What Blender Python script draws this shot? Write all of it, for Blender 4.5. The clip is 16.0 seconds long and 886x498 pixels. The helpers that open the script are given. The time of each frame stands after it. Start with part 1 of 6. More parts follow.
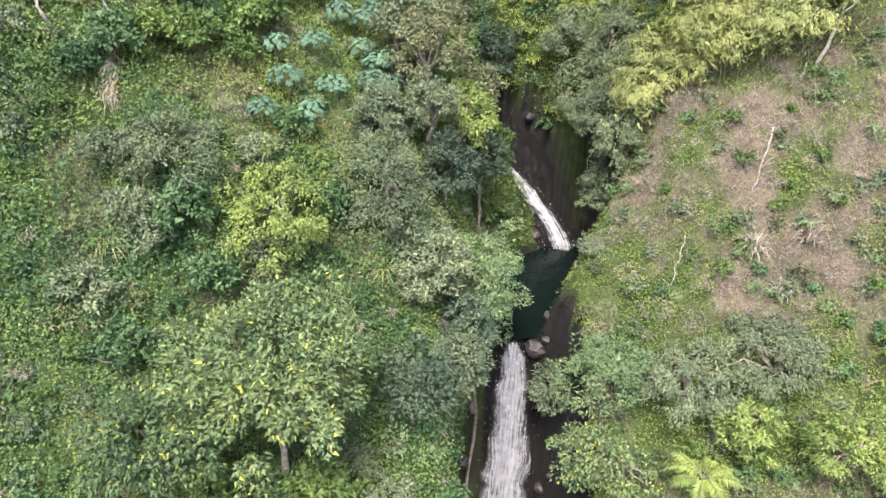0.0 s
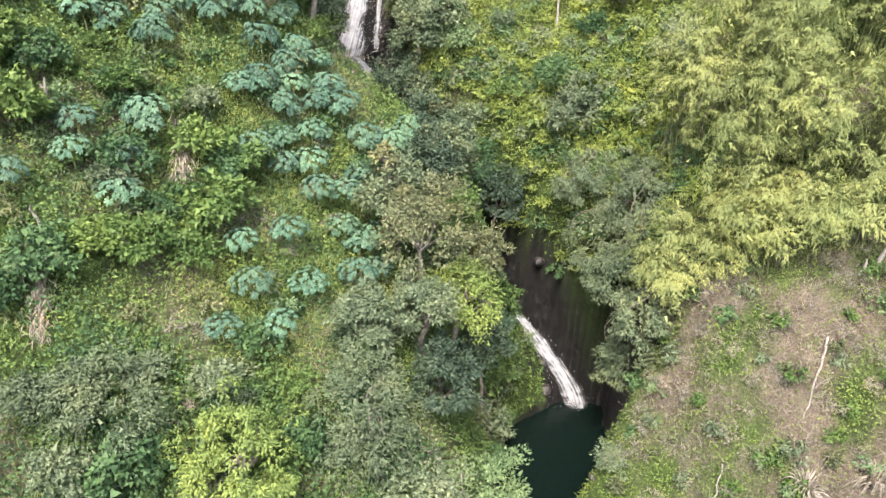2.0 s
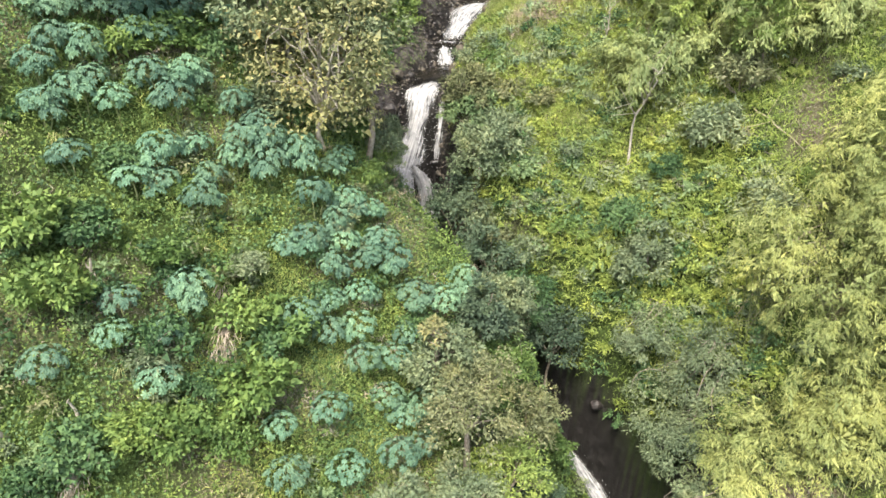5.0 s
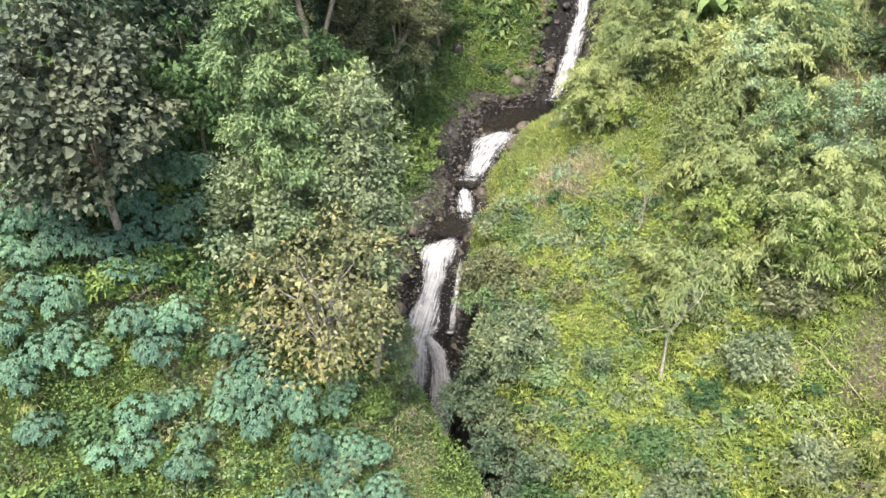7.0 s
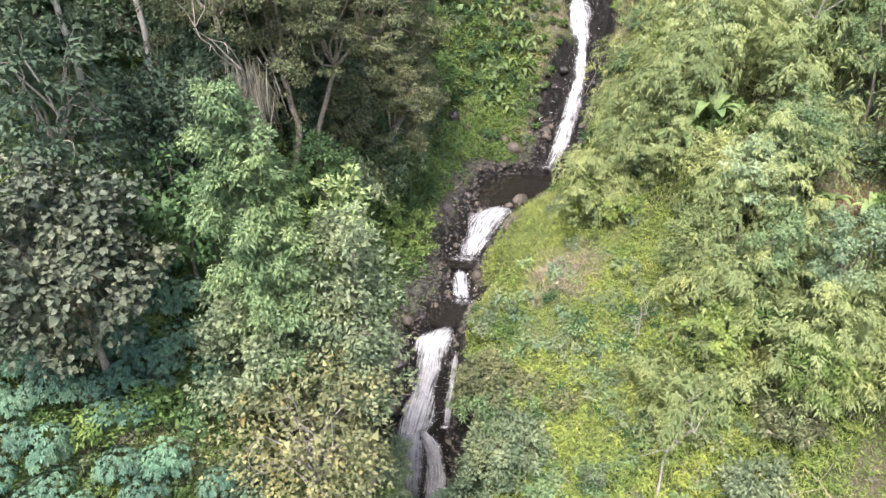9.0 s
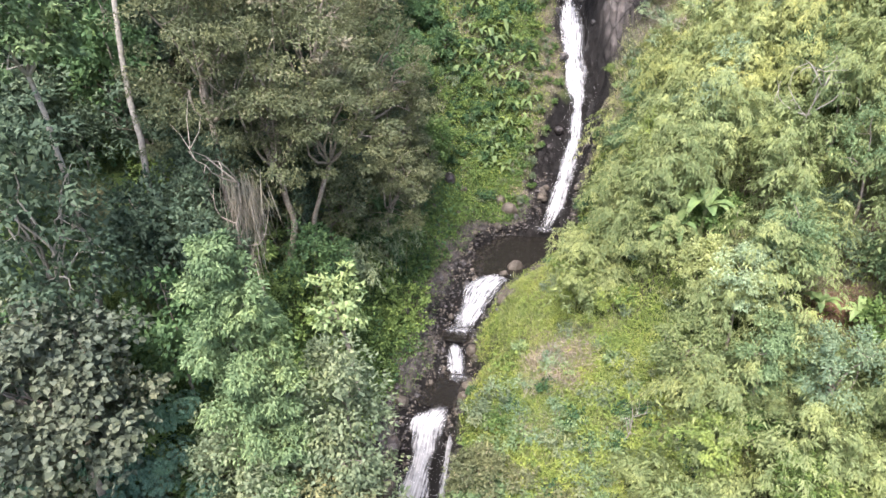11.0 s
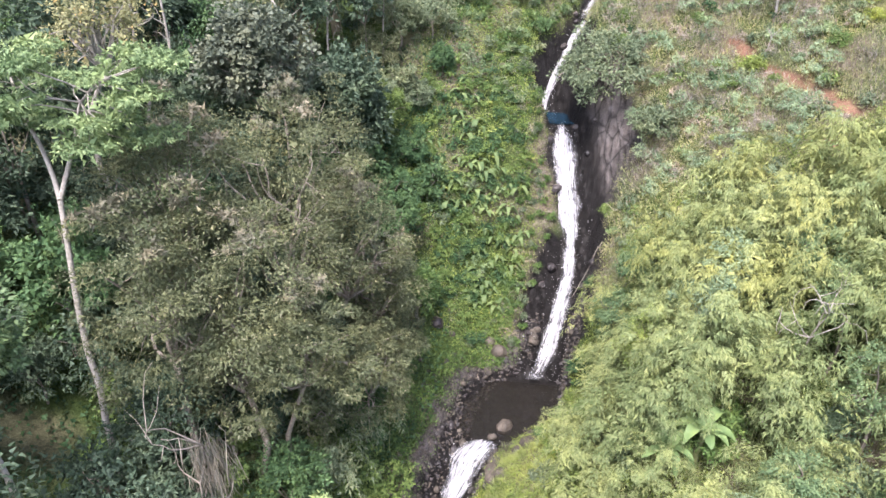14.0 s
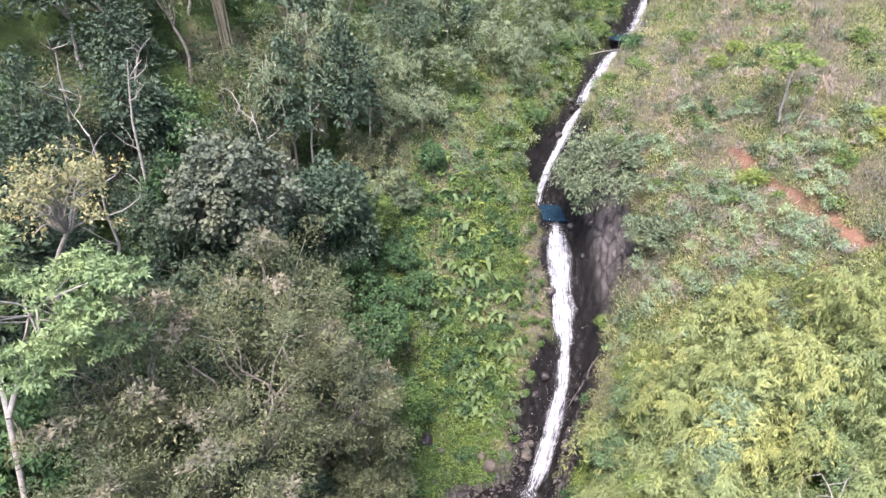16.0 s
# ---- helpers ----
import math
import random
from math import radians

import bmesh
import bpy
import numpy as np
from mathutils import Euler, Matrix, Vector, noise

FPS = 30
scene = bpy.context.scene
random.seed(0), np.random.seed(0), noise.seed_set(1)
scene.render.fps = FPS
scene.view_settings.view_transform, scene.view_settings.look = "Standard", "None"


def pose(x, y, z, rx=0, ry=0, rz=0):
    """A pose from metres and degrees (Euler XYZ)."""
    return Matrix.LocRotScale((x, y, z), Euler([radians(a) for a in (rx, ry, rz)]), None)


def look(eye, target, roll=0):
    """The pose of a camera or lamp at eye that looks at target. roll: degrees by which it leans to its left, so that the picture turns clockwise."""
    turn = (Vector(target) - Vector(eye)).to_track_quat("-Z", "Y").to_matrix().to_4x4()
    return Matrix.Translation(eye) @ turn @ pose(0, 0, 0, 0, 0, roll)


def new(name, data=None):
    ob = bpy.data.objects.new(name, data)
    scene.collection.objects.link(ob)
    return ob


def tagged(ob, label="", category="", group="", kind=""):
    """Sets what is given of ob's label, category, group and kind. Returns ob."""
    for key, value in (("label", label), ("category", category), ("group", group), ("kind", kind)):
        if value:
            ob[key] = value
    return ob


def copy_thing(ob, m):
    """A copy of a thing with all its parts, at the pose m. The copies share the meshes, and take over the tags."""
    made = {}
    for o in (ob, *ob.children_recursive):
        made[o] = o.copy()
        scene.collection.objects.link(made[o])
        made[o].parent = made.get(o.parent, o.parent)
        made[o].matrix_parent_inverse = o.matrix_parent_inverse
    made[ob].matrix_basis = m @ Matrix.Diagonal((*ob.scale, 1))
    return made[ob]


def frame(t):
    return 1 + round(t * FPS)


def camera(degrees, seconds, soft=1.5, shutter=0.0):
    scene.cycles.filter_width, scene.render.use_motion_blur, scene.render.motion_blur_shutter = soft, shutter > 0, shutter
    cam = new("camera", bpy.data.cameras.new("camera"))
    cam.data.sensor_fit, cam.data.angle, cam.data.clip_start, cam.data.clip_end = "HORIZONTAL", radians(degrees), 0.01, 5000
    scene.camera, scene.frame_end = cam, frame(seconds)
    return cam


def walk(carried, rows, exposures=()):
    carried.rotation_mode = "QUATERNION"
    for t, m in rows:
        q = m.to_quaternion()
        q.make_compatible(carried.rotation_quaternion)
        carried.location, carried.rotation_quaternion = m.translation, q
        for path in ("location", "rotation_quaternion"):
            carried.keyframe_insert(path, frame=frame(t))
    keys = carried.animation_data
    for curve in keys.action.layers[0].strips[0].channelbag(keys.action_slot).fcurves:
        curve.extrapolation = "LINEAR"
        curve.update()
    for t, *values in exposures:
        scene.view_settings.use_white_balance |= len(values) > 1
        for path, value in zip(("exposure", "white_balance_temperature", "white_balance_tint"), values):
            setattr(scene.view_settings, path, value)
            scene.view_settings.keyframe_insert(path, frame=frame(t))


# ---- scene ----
cam = camera(66.6, 16.0, soft=1.5)
METRES, EYE, TILT, LEAN, TURN = 70.0, 30.0, -28.5, 0.0, 0.0
ROWS = [
    (0.0, 0.0, 0.0, 0.0, -0.0, 0.0, 0.0),
    (0.5, 0.003, 0.0285, 0.0314, 0.17, 0.01, -0.07),
    (1.0, 0.0059, 0.0507, 0.0715, 0.36, -0.05, -0.11),
    (1.5, 0.0086, 0.0686, 0.1141, 0.59, 0.07, -0.09),
    (2.0, 0.0105, 0.0794, 0.1547, 0.82, 0.22, -0.11),
    (2.5, 0.0112, 0.0868, 0.1866, 1.24, 0.24, -0.31),
    (3.0, 0.0121, 0.0908, 0.2046, 1.76, 0.25, -0.56),
    (5.5, 0.0111, 0.1202, 0.3186, 6.85, -0.12, -3.56),
    (6.0, 0.0085, 0.1353, 0.3662, 7.47, -0.29, -3.99),
    (6.5, 0.006, 0.1502, 0.4113, 7.76, -0.33, -4.21),
    (7.0, 0.004, 0.1575, 0.4553, 8.01, -0.24, -4.32),
    (7.5, 0.0022, 0.1613, 0.4903, 8.0, -0.22, -4.34),
    (8.0, 0.0015, 0.1629, 0.5093, 7.98, -0.21, -4.36),
    (8.5, 0.0006, 0.1638, 0.5282, 7.94, -0.21, -4.37),
    (9.0, 0.0007, 0.1643, 0.5456, 7.98, -0.2, -4.38),
    (11.5, -0.0009, 0.1579, 0.655, 7.88, -0.43, -4.46),
    (12.0, -0.0013, 0.1562, 0.6789, 7.85, -0.41, -4.49),
    (12.5, -0.001, 0.1562, 0.7006, 7.86, -0.34, -4.5),
    (13.0, -0.002, 0.1652, 0.7324, 7.8, -0.24, -4.54),
    (13.5, -0.0045, 0.1806, 0.7752, 7.74, -0.25, -4.57),
    (14.0, -0.0068, 0.1943, 0.8165, 7.71, -0.21, -4.63),
    (14.5, -0.0086, 0.2062, 0.8562, 7.7, -0.15, -4.65),
    (15.0, -0.0099, 0.2162, 0.8948, 7.66, -0.15, -4.63),
    (15.5, -0.0109, 0.2245, 0.9331, 7.61, -0.18, -4.63),
    (16.0, -0.0116, 0.229, 0.9559, 7.56, -0.19, -4.64),
]
walk(cam, [(t, pose(0, 0, EYE, TILT, LEAN, TURN) @ pose(METRES * x, METRES * y, METRES * z, 90 + pitch, roll, yaw)) for t, x, y, z, yaw, pitch, roll in ROWS],
     [(0.0, 1.92, 6650, 16), (3.0, 1.96, 7100, 10), (5.5, 1.92, 7250, 7), (7.5, 1.93, 6850, 12), (9.0, 1.92, 6650, 15), (12.5, 1.94, 6450, 18), (16.0, 1.9, 6300, 23)])


# ---- daylight: bright haze, a broad soft sun ----
SUN_ELEV, SUN_ROT = radians(63), radians(192)
world = bpy.data.worlds.new("sky")
scene.world = world
world.use_nodes = True
wn = world.node_tree.nodes
sky = wn.new("ShaderNodeTexSky")
sky.sky_type, sky.sun_disc = "NISHITA", False
sky.sun_elevation, sky.sun_rotation = SUN_ELEV, SUN_ROT
sky.air_density, sky.dust_density, sky.ozone_density = 1.0, 3.0, 1.0
world.node_tree.links.new(sky.outputs[0], wn["Background"].inputs[0])
wn["Background"].inputs[1].default_value = 0.15
sun = new("sun", bpy.data.lights.new("sun", "SUN"))
sun.data.energy, sun.data.angle, sun.data.color = 2.6, radians(20), (1.0, 0.96, 0.9)
sun.matrix_basis = look((0, 0, 0), (-math.sin(SUN_ROT) * math.cos(SUN_ELEV), -math.cos(SUN_ROT) * math.cos(SUN_ELEV), -math.sin(SUN_ELEV)))

# ---- terrain ----
# The stream: y, x, bed height, half width of the bed
STREAM = np.array([
    (-80, 2, -18, 2.5), (15, 3.5, -10, 2.5), (32.0, 4.0, -9.5, 2.2), (33.6, 4.3, -3.0, 1.6), (34.9, 4.5, 4.3, 1.2),
    (36, 4.9, 4.0, 1.8), (40, 7.0, 3.6, 3.0), (44.5, 8.2, 3.6, 3.0), (46.6, 9.6, 4.2, 1.6), (48.0, 8.6, 6.0, 0.9), (50.5, 5.4, 9.6, 0.8),
    (53, 1.2, 11.5, 0.9), (57.6, -5.4, 16.6, 1.5), (59, -6.5, 18.4, 2.0), (61.7, -6.7, 24.4, 1.9), (66.8, -6.4, 30.0, 1.3)]).tolist() + [
    (70.6, -5.1, 30.2, 1.1), (71.2, -5.2, 30.5, 0.9), (73.2, -5.8, 31.6, 0.8), (73.8, -5.8, 31.3, 1.0), (75.2, -5.5, 31.4, 1.1), (75.7, -5.4, 32.0, 1.2), (78.6, -4.2, 33.6, 1.5), (80, -3.3, 34.0, 2.0), (80.8, -2.2, 33.6, 3.0), (82, -1.6, 33.3, 3.6), (84, -1.4, 33.2, 3.8),
    (87.4, -0.2, 33.8, 3.2), (88.6, 1.3, 35.5, 1.6), (97.5, 3.5, 44.6, 1.3), (104.6, 1.2, 53.0, 1.2), (105.4, 1.0, 52.3, 1.4),
    (108.5, 0.2, 52.3, 1.3), (109.5, 0, 54, 0.7), (114, 2.2, 59.5, 0.7), (121, 5.6, 64.5, 0.9), (130, 9.0, 66.5, 1.2), (145, 13, 73, 1.2), (200, 24, 98, 1.2), (420, 60, 190, 1.5)]
STREAM = np.array(STREAM)
# Cross-sections of the valley: y, height at x = -30, at x = -15, on the bank before and behind the stream, at x = 14, at x = 28
SECTIONS = np.array([
    (-80, -5, -8, -12, -12, -8, -4), (15, 4, 2, -2, -3, 0, 4), (27, 18, 12, 6, 4, 4.5, 9), (36, 32, 23, 15, 10.2, 16, 22),
    (41, 38, 27.5, 16.8, 14.5, 19.5, 25.5), (45, 42, 31.5, 18.5, 18, 22.5, 29), (51, 46, 35.5, 25, 22, 28.5, 34), (58, 49, 39, 29, 28.5, 34, 40), (66, 51, 40.5, 31, 34.5, 39.5, 46),
    (77, 54, 42.5, 35.5, 35.6, 45.5, 53), (87, 57, 43.5, 35, 41, 51.5, 59)]).tolist() + [
    (91.5, 58, 45, 36.3, 45.5, 54, 61), (98, 60, 54, 47.5, 52, 58, 65), (106, 65, 61, 59, 61.5, 64.5, 70), (120, 70, 67, 66, 68, 70.5, 75), (145, 80, 78, 76, 78, 80, 86),
    (200, 108, 105, 103, 104, 108, 116), (420, 200, 195, 195, 195, 200, 210)]
SECTIONS = np.array(SECTIONS)
LATTICE = np.random.RandomState(7).rand(65536)


def lattice_noise(p):
    """Smooth noise, 0 to 1, at points p of shape (n, 3)."""
    i = np.floor(p).astype(np.int64)
    f = p - i
    f = f * f * (3 - 2 * f)
    total = np.zeros(len(p))
    for dx in (0, 1):
        for dy in (0, 1):
            for dz in (0, 1):
                key = ((i[:, 0] + dx) * 73856093 ^ (i[:, 1] + dy) * 19349663 ^ (i[:, 2] + dz) * 83492791) & 65535
                w = (f[:, 0] if dx else 1 - f[:, 0]) * (f[:, 1] if dy else 1 - f[:, 1]) * (f[:, 2] if dz else 1 - f[:, 2])
                total += w * LATTICE[key]
    return total


def fbm(x, y, z, scale, octaves=4):
    p = np.stack([np.ravel(x), np.ravel(y), np.ravel(z) + np.zeros(np.size(x))], 1) * scale
    total, amount, norm = 0, 1.0, 0
    for _ in range(octaves):
        total = total + amount * lattice_noise(p)
        norm += amount
        p, amount = p * 2.03 + 17.3, amount * 0.5
    return (total / norm - 0.5).reshape(np.shape(x))


def stream_at(y):
    return tuple(np.interp(y, STREAM[:, 0], STREAM[:, k]) for k in (1, 2, 3))


def section_at(y, k):
    """A bank's height at y, with the bends between the cross-sections smoothed."""
    return sum(w * np.interp(y + d, SECTIONS[:, 0], SECTIONS[:, k]) for d, w in ((-3, 0.2), (-1.5, 0.2), (0, 0.2), (1.5, 0.2), (3, 0.2)))


def height(x, y, rough=True):
    """The ground's height."""
    x, y = np.asarray(x, float), np.asarray(y, float)
    sx, sz, hw = stream_at(y)
    if rough:
        hw = hw + 0.5 * fbm(x * 0, y, 3.0 + 9 * (x > sx), 0.6, 2) * (hw > 0.75)
    lf, lm, ln, rn, rm, rf = (section_at(y, k) for k in range(1, 7))
    near_l, near_r = sx - 5.0 - 2.8 * np.clip(1.5 - np.abs(y - 45) / 7, 0, 1), np.minimum(sx + 4.6 + 1.5 * np.clip(1.5 - np.abs(y - 81) / 4, 0, 1), 11.5)
    d = np.abs(x - sx)
    wide = np.where(x < sx, sx - near_l, near_r - sx)
    near = np.where(x < sx, ln, rn)
    u = np.clip((d - hw) / (wide - hw), 0, 1)
    open_side = np.clip(1.6 - np.abs(y - 45) / 7, 0, 1) * (x < sx)
    open_side = np.maximum(open_side, 0.75 * np.clip(1.5 - np.abs(y - 73) / 8, 0, 1) * (x > sx))
    gorge = sz + (near - sz) * ((1 - open_side) * (1 - (1 - u) ** 2.2) + open_side * u ** 1.4)
    left = np.where(x > -15, lm + (ln - lm) * np.clip((x + 15) / (near_l + 15), 0, 1),
                    np.where(x > -30, lf + (lm - lf) * (x + 30) / 15, lf + (-30 - x) * 0.5))
    right = np.where(x < 14, rn + (rm - rn) * np.clip((x - near_r) / (14 - near_r), 0, 1),
                     np.where(x < 28, rm + (rf - rm) * (x - 14) / 14, rf + (x - 28) * 0.45))
    z = np.where(x < near_l, left, np.where(x > near_r, right, gorge))
    z = z + 3.6 * np.exp(-((x - 9.0) / 3.2) ** 2 - ((y - 71.0) / 3.4) ** 2)
    if rough:
        bank = np.clip((d - hw) / 3, 0, 1)
        z = z + bank * (1.8 * fbm(x, y, 0.0, 0.16, 3) + 0.9 * fbm(x, y, 5.0, 0.6, 3))
        craggy = np.clip(1.4 - (d - hw) / 4, 0.15, 1) * (d > hw * 0.9)
        z = z + craggy * (0.9 * fbm(x, y, 8.0, 1.1, 4) + 1.2 * np.abs(fbm(x * 0.6, y, 12.0 + z * 0.3, 0.8, 3)))
    return z


# ---- end terrain ----
# ---- materials ----
def material(name):
    m = bpy.data.materials.new(name)
    m.use_nodes = True
    return m, m.node_tree.nodes, m.node_tree.links, m.node_tree.nodes["Principled BSDF"]


def ramp(nodes, stops):
    r = nodes.new("ShaderNodeValToRGB")
    while len(r.color_ramp.elements) < len(stops):
        r.color_ramp.elements.new(0.5)
    for e, (p, c) in zip(r.color_ramp.elements, stops):
        e.position, e.color = p, (*c, 1)
    return r


def noise_node(nodes, links, scale, detail=4.0, vector=None, rough=0.55):
    n = nodes.new("ShaderNodeTexNoise")
    n.inputs["Scale"].default_value, n.inputs["Detail"].default_value, n.inputs["Roughness"].default_value = scale, detail, rough
    if vector is None:
        g = nodes.new("ShaderNodeNewGeometry")
        vector = g.outputs["Position"]
    links.new(vector, n.inputs["Vector"])
    return n


def mix(nodes, links, fac, a, b, mode="MIX"):
    m = nodes.new("ShaderNodeMix")
    m.data_type, m.blend_type = "RGBA", mode
    for sock, v in ((m.inputs[0], fac), (m.inputs[6], a), (m.inputs[7], b)):
        if isinstance(v, (int, float)):
            sock.default_value = v
        elif isinstance(v, tuple):
            sock.default_value = (*v, 1)
        else:
            links.new(v, sock)
    return m.outputs[2]


def leafy(name, dark, mid, light, tip=None, gloss=0.6, through_light=0.2, patch=0.35):
    """Foliage: every leaf has its own tone, and patches of the crown differ; some light passes through the leaf."""
    m, n, l, b = material(name)
    g = n.new("ShaderNodeNewGeometry")
    dark, mid, light = (tuple(0.85 * c + 0.15 * (0.3 * k[0] + 0.6 * k[1] + 0.1 * k[2]) for c in k) for k in (dark, mid, light))
    dark, light = (tuple(0.7 * a + 0.3 * b for a, b in zip(k, mid)) for k in (dark, light))
    stops = [(0.0, dark), (0.45, mid), (0.92, light)] + ([(1.0, tip)] if tip else [])
    r = ramp(n, stops)
    l.new(g.outputs["Random Per Island"], r.inputs[0])
    big = noise_node(n, l, patch, 2.0)
    tone = ramp(n, [(0.3, (0.74, 0.8, 0.8)), (0.5, (1.0, 1.0, 1.0)), (0.7, (1.22, 1.14, 1.02))])
    l.new(big.outputs[0], tone.inputs[0])
    col = mix(n, l, 1.0, r.outputs[0], tone.outputs[0], "MULTIPLY")
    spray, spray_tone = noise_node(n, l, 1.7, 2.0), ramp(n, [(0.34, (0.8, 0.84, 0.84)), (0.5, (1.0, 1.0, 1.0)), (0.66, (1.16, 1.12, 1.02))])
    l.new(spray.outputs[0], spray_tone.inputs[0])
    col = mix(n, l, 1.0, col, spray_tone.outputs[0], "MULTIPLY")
    o = n.new("ShaderNodeObjectInfo")
    hsv = n.new("ShaderNodeHueSaturation")
    vary = n.new("ShaderNodeMapRange")
    vary.inputs[3].default_value, vary.inputs[4].default_value = 0.78, 1.22
    hue = n.new("ShaderNodeMapRange")
    hue.inputs[3].default_value, hue.inputs[4].default_value = 0.51, 0.487
    l.new(o.outputs["Random"], vary.inputs[0])
    l.new(o.outputs["Random"], hue.inputs[0])
    l.new(vary.outputs[0], hsv.inputs["Value"])
    l.new(hue.outputs[0], hsv.inputs["Hue"])
    l.new(col, hsv.inputs["Color"])
    l.new(hsv.outputs[0], b.inputs["Base Color"])
    b.inputs["Roughness"].default_value = gloss
    b.inputs["Specular IOR Level"].default_value = 0.2
    t = n.new("ShaderNodeBsdfTranslucent")
    l.new(hsv.outputs[0], t.inputs[0])
    s = n.new("ShaderNodeMixShader")
    s.inputs[0].default_value = through_light
    l.new(b.outputs[0], s.inputs[1])
    l.new(t.outputs[0], s.inputs[2])
    l.new(s.outputs[0], n["Material Output"].inputs[0])
    return m


def barky(name, dark, light, scale=6.0):
    m, n, l, b = material(name)
    a = noise_node(n, l, scale, 6)
    r = ramp(n, [(0.3, dark), (0.7, light)])
    l.new(a.outputs[0], r.inputs[0])
    l.new(r.outputs[0], b.inputs["Base Color"])
    b.inputs["Roughness"].default_value = 0.85
    bump = n.new("ShaderNodeBump")
    bump.inputs["Strength"].default_value, bump.inputs["Distance"].default_value = 0.6, 0.03
    l.new(a.outputs[0], bump.inputs["Height"])
    l.new(bump.outputs[0], b.inputs["Normal"])
    return m


def stony(name, stops, wet=0.5, scale=1.2):
    m, n, l, b = material(name)
    a = noise_node(n, l, scale, 8)
    f = noise_node(n, l, scale * 9, 5)
    r = ramp(n, stops)
    l.new(a.outputs[0], r.inputs[0])
    col = mix(n, l, 0.5, r.outputs[0], f.outputs[0], "SOFT_LIGHT")
    l.new(col, b.inputs["Base Color"])
    b.inputs["Roughness"].default_value = wet
    bump = n.new("ShaderNodeBump")
    bump.inputs["Strength"].default_value, bump.inputs["Distance"].default_value = 0.8, 0.08
    l.new(f.outputs[0], bump.inputs["Height"])
    l.new(bump.outputs[0], b.inputs["Normal"])
    return m


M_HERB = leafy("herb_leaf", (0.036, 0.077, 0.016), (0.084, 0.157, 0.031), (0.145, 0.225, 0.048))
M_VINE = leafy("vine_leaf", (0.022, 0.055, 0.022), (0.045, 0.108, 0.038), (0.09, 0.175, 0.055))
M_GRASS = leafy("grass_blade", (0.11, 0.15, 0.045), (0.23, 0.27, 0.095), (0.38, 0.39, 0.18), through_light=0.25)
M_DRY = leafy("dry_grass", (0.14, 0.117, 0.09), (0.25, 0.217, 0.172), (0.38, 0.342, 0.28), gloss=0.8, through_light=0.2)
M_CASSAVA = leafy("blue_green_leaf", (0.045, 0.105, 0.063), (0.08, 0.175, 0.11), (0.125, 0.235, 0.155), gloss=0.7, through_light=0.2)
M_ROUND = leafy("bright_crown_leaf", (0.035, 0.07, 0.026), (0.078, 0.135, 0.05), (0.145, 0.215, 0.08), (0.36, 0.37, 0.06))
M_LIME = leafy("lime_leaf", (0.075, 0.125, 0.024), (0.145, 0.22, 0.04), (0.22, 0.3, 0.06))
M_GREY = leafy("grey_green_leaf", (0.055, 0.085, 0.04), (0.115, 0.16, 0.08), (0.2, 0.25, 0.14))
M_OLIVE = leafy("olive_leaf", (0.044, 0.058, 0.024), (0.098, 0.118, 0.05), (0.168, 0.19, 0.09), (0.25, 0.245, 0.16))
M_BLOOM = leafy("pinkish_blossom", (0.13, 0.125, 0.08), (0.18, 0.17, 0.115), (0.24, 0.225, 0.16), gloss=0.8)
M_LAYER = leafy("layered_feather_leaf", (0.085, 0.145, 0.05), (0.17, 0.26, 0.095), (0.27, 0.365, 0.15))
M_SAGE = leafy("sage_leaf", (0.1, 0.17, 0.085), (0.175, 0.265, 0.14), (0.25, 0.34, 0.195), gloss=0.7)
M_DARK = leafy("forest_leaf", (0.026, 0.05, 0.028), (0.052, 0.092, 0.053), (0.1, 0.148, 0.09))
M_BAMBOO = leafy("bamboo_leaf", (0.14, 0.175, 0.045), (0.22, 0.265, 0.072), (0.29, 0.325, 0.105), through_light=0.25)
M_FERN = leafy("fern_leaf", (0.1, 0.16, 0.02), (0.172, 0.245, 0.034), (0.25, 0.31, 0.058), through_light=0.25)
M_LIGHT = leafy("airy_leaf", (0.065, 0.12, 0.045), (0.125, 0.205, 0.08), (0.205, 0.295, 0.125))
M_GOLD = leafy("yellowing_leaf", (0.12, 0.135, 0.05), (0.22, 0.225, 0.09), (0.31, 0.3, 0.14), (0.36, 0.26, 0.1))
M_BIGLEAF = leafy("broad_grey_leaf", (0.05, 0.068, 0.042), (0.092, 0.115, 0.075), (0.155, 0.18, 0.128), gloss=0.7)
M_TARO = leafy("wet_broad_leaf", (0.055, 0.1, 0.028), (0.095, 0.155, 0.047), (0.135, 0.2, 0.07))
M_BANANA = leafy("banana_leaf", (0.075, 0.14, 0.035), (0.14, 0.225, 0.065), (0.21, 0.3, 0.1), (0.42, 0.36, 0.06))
M_BARK = barky("grey_bark", (0.10, 0.08, 0.06), (0.28, 0.25, 0.21))
M_PALE = barky("pale_bark", (0.16, 0.145, 0.12), (0.34, 0.32, 0.28))
M_WHITE = barky("white_bark", (0.16, 0.148, 0.128), (0.33, 0.31, 0.27))
M_STALK = barky("green_stalk", (0.10, 0.13, 0.05), (0.22, 0.24, 0.11))
M_CULM = barky("bamboo_culm", (0.17, 0.155, 0.10), (0.3, 0.27, 0.19))
M_SHOOT = barky("green_culm", (0.07, 0.09, 0.03), (0.14, 0.16, 0.06))
M_DEAD = barky("dead_wood", (0.15, 0.13, 0.11), (0.32, 0.29, 0.25))
M_ROCK = stony("wet_basalt", [(0.3, (0.012, 0.011, 0.012)), (0.55, (0.035, 0.03, 0.03)), (0.75, (0.08, 0.065, 0.055))], 0.35)
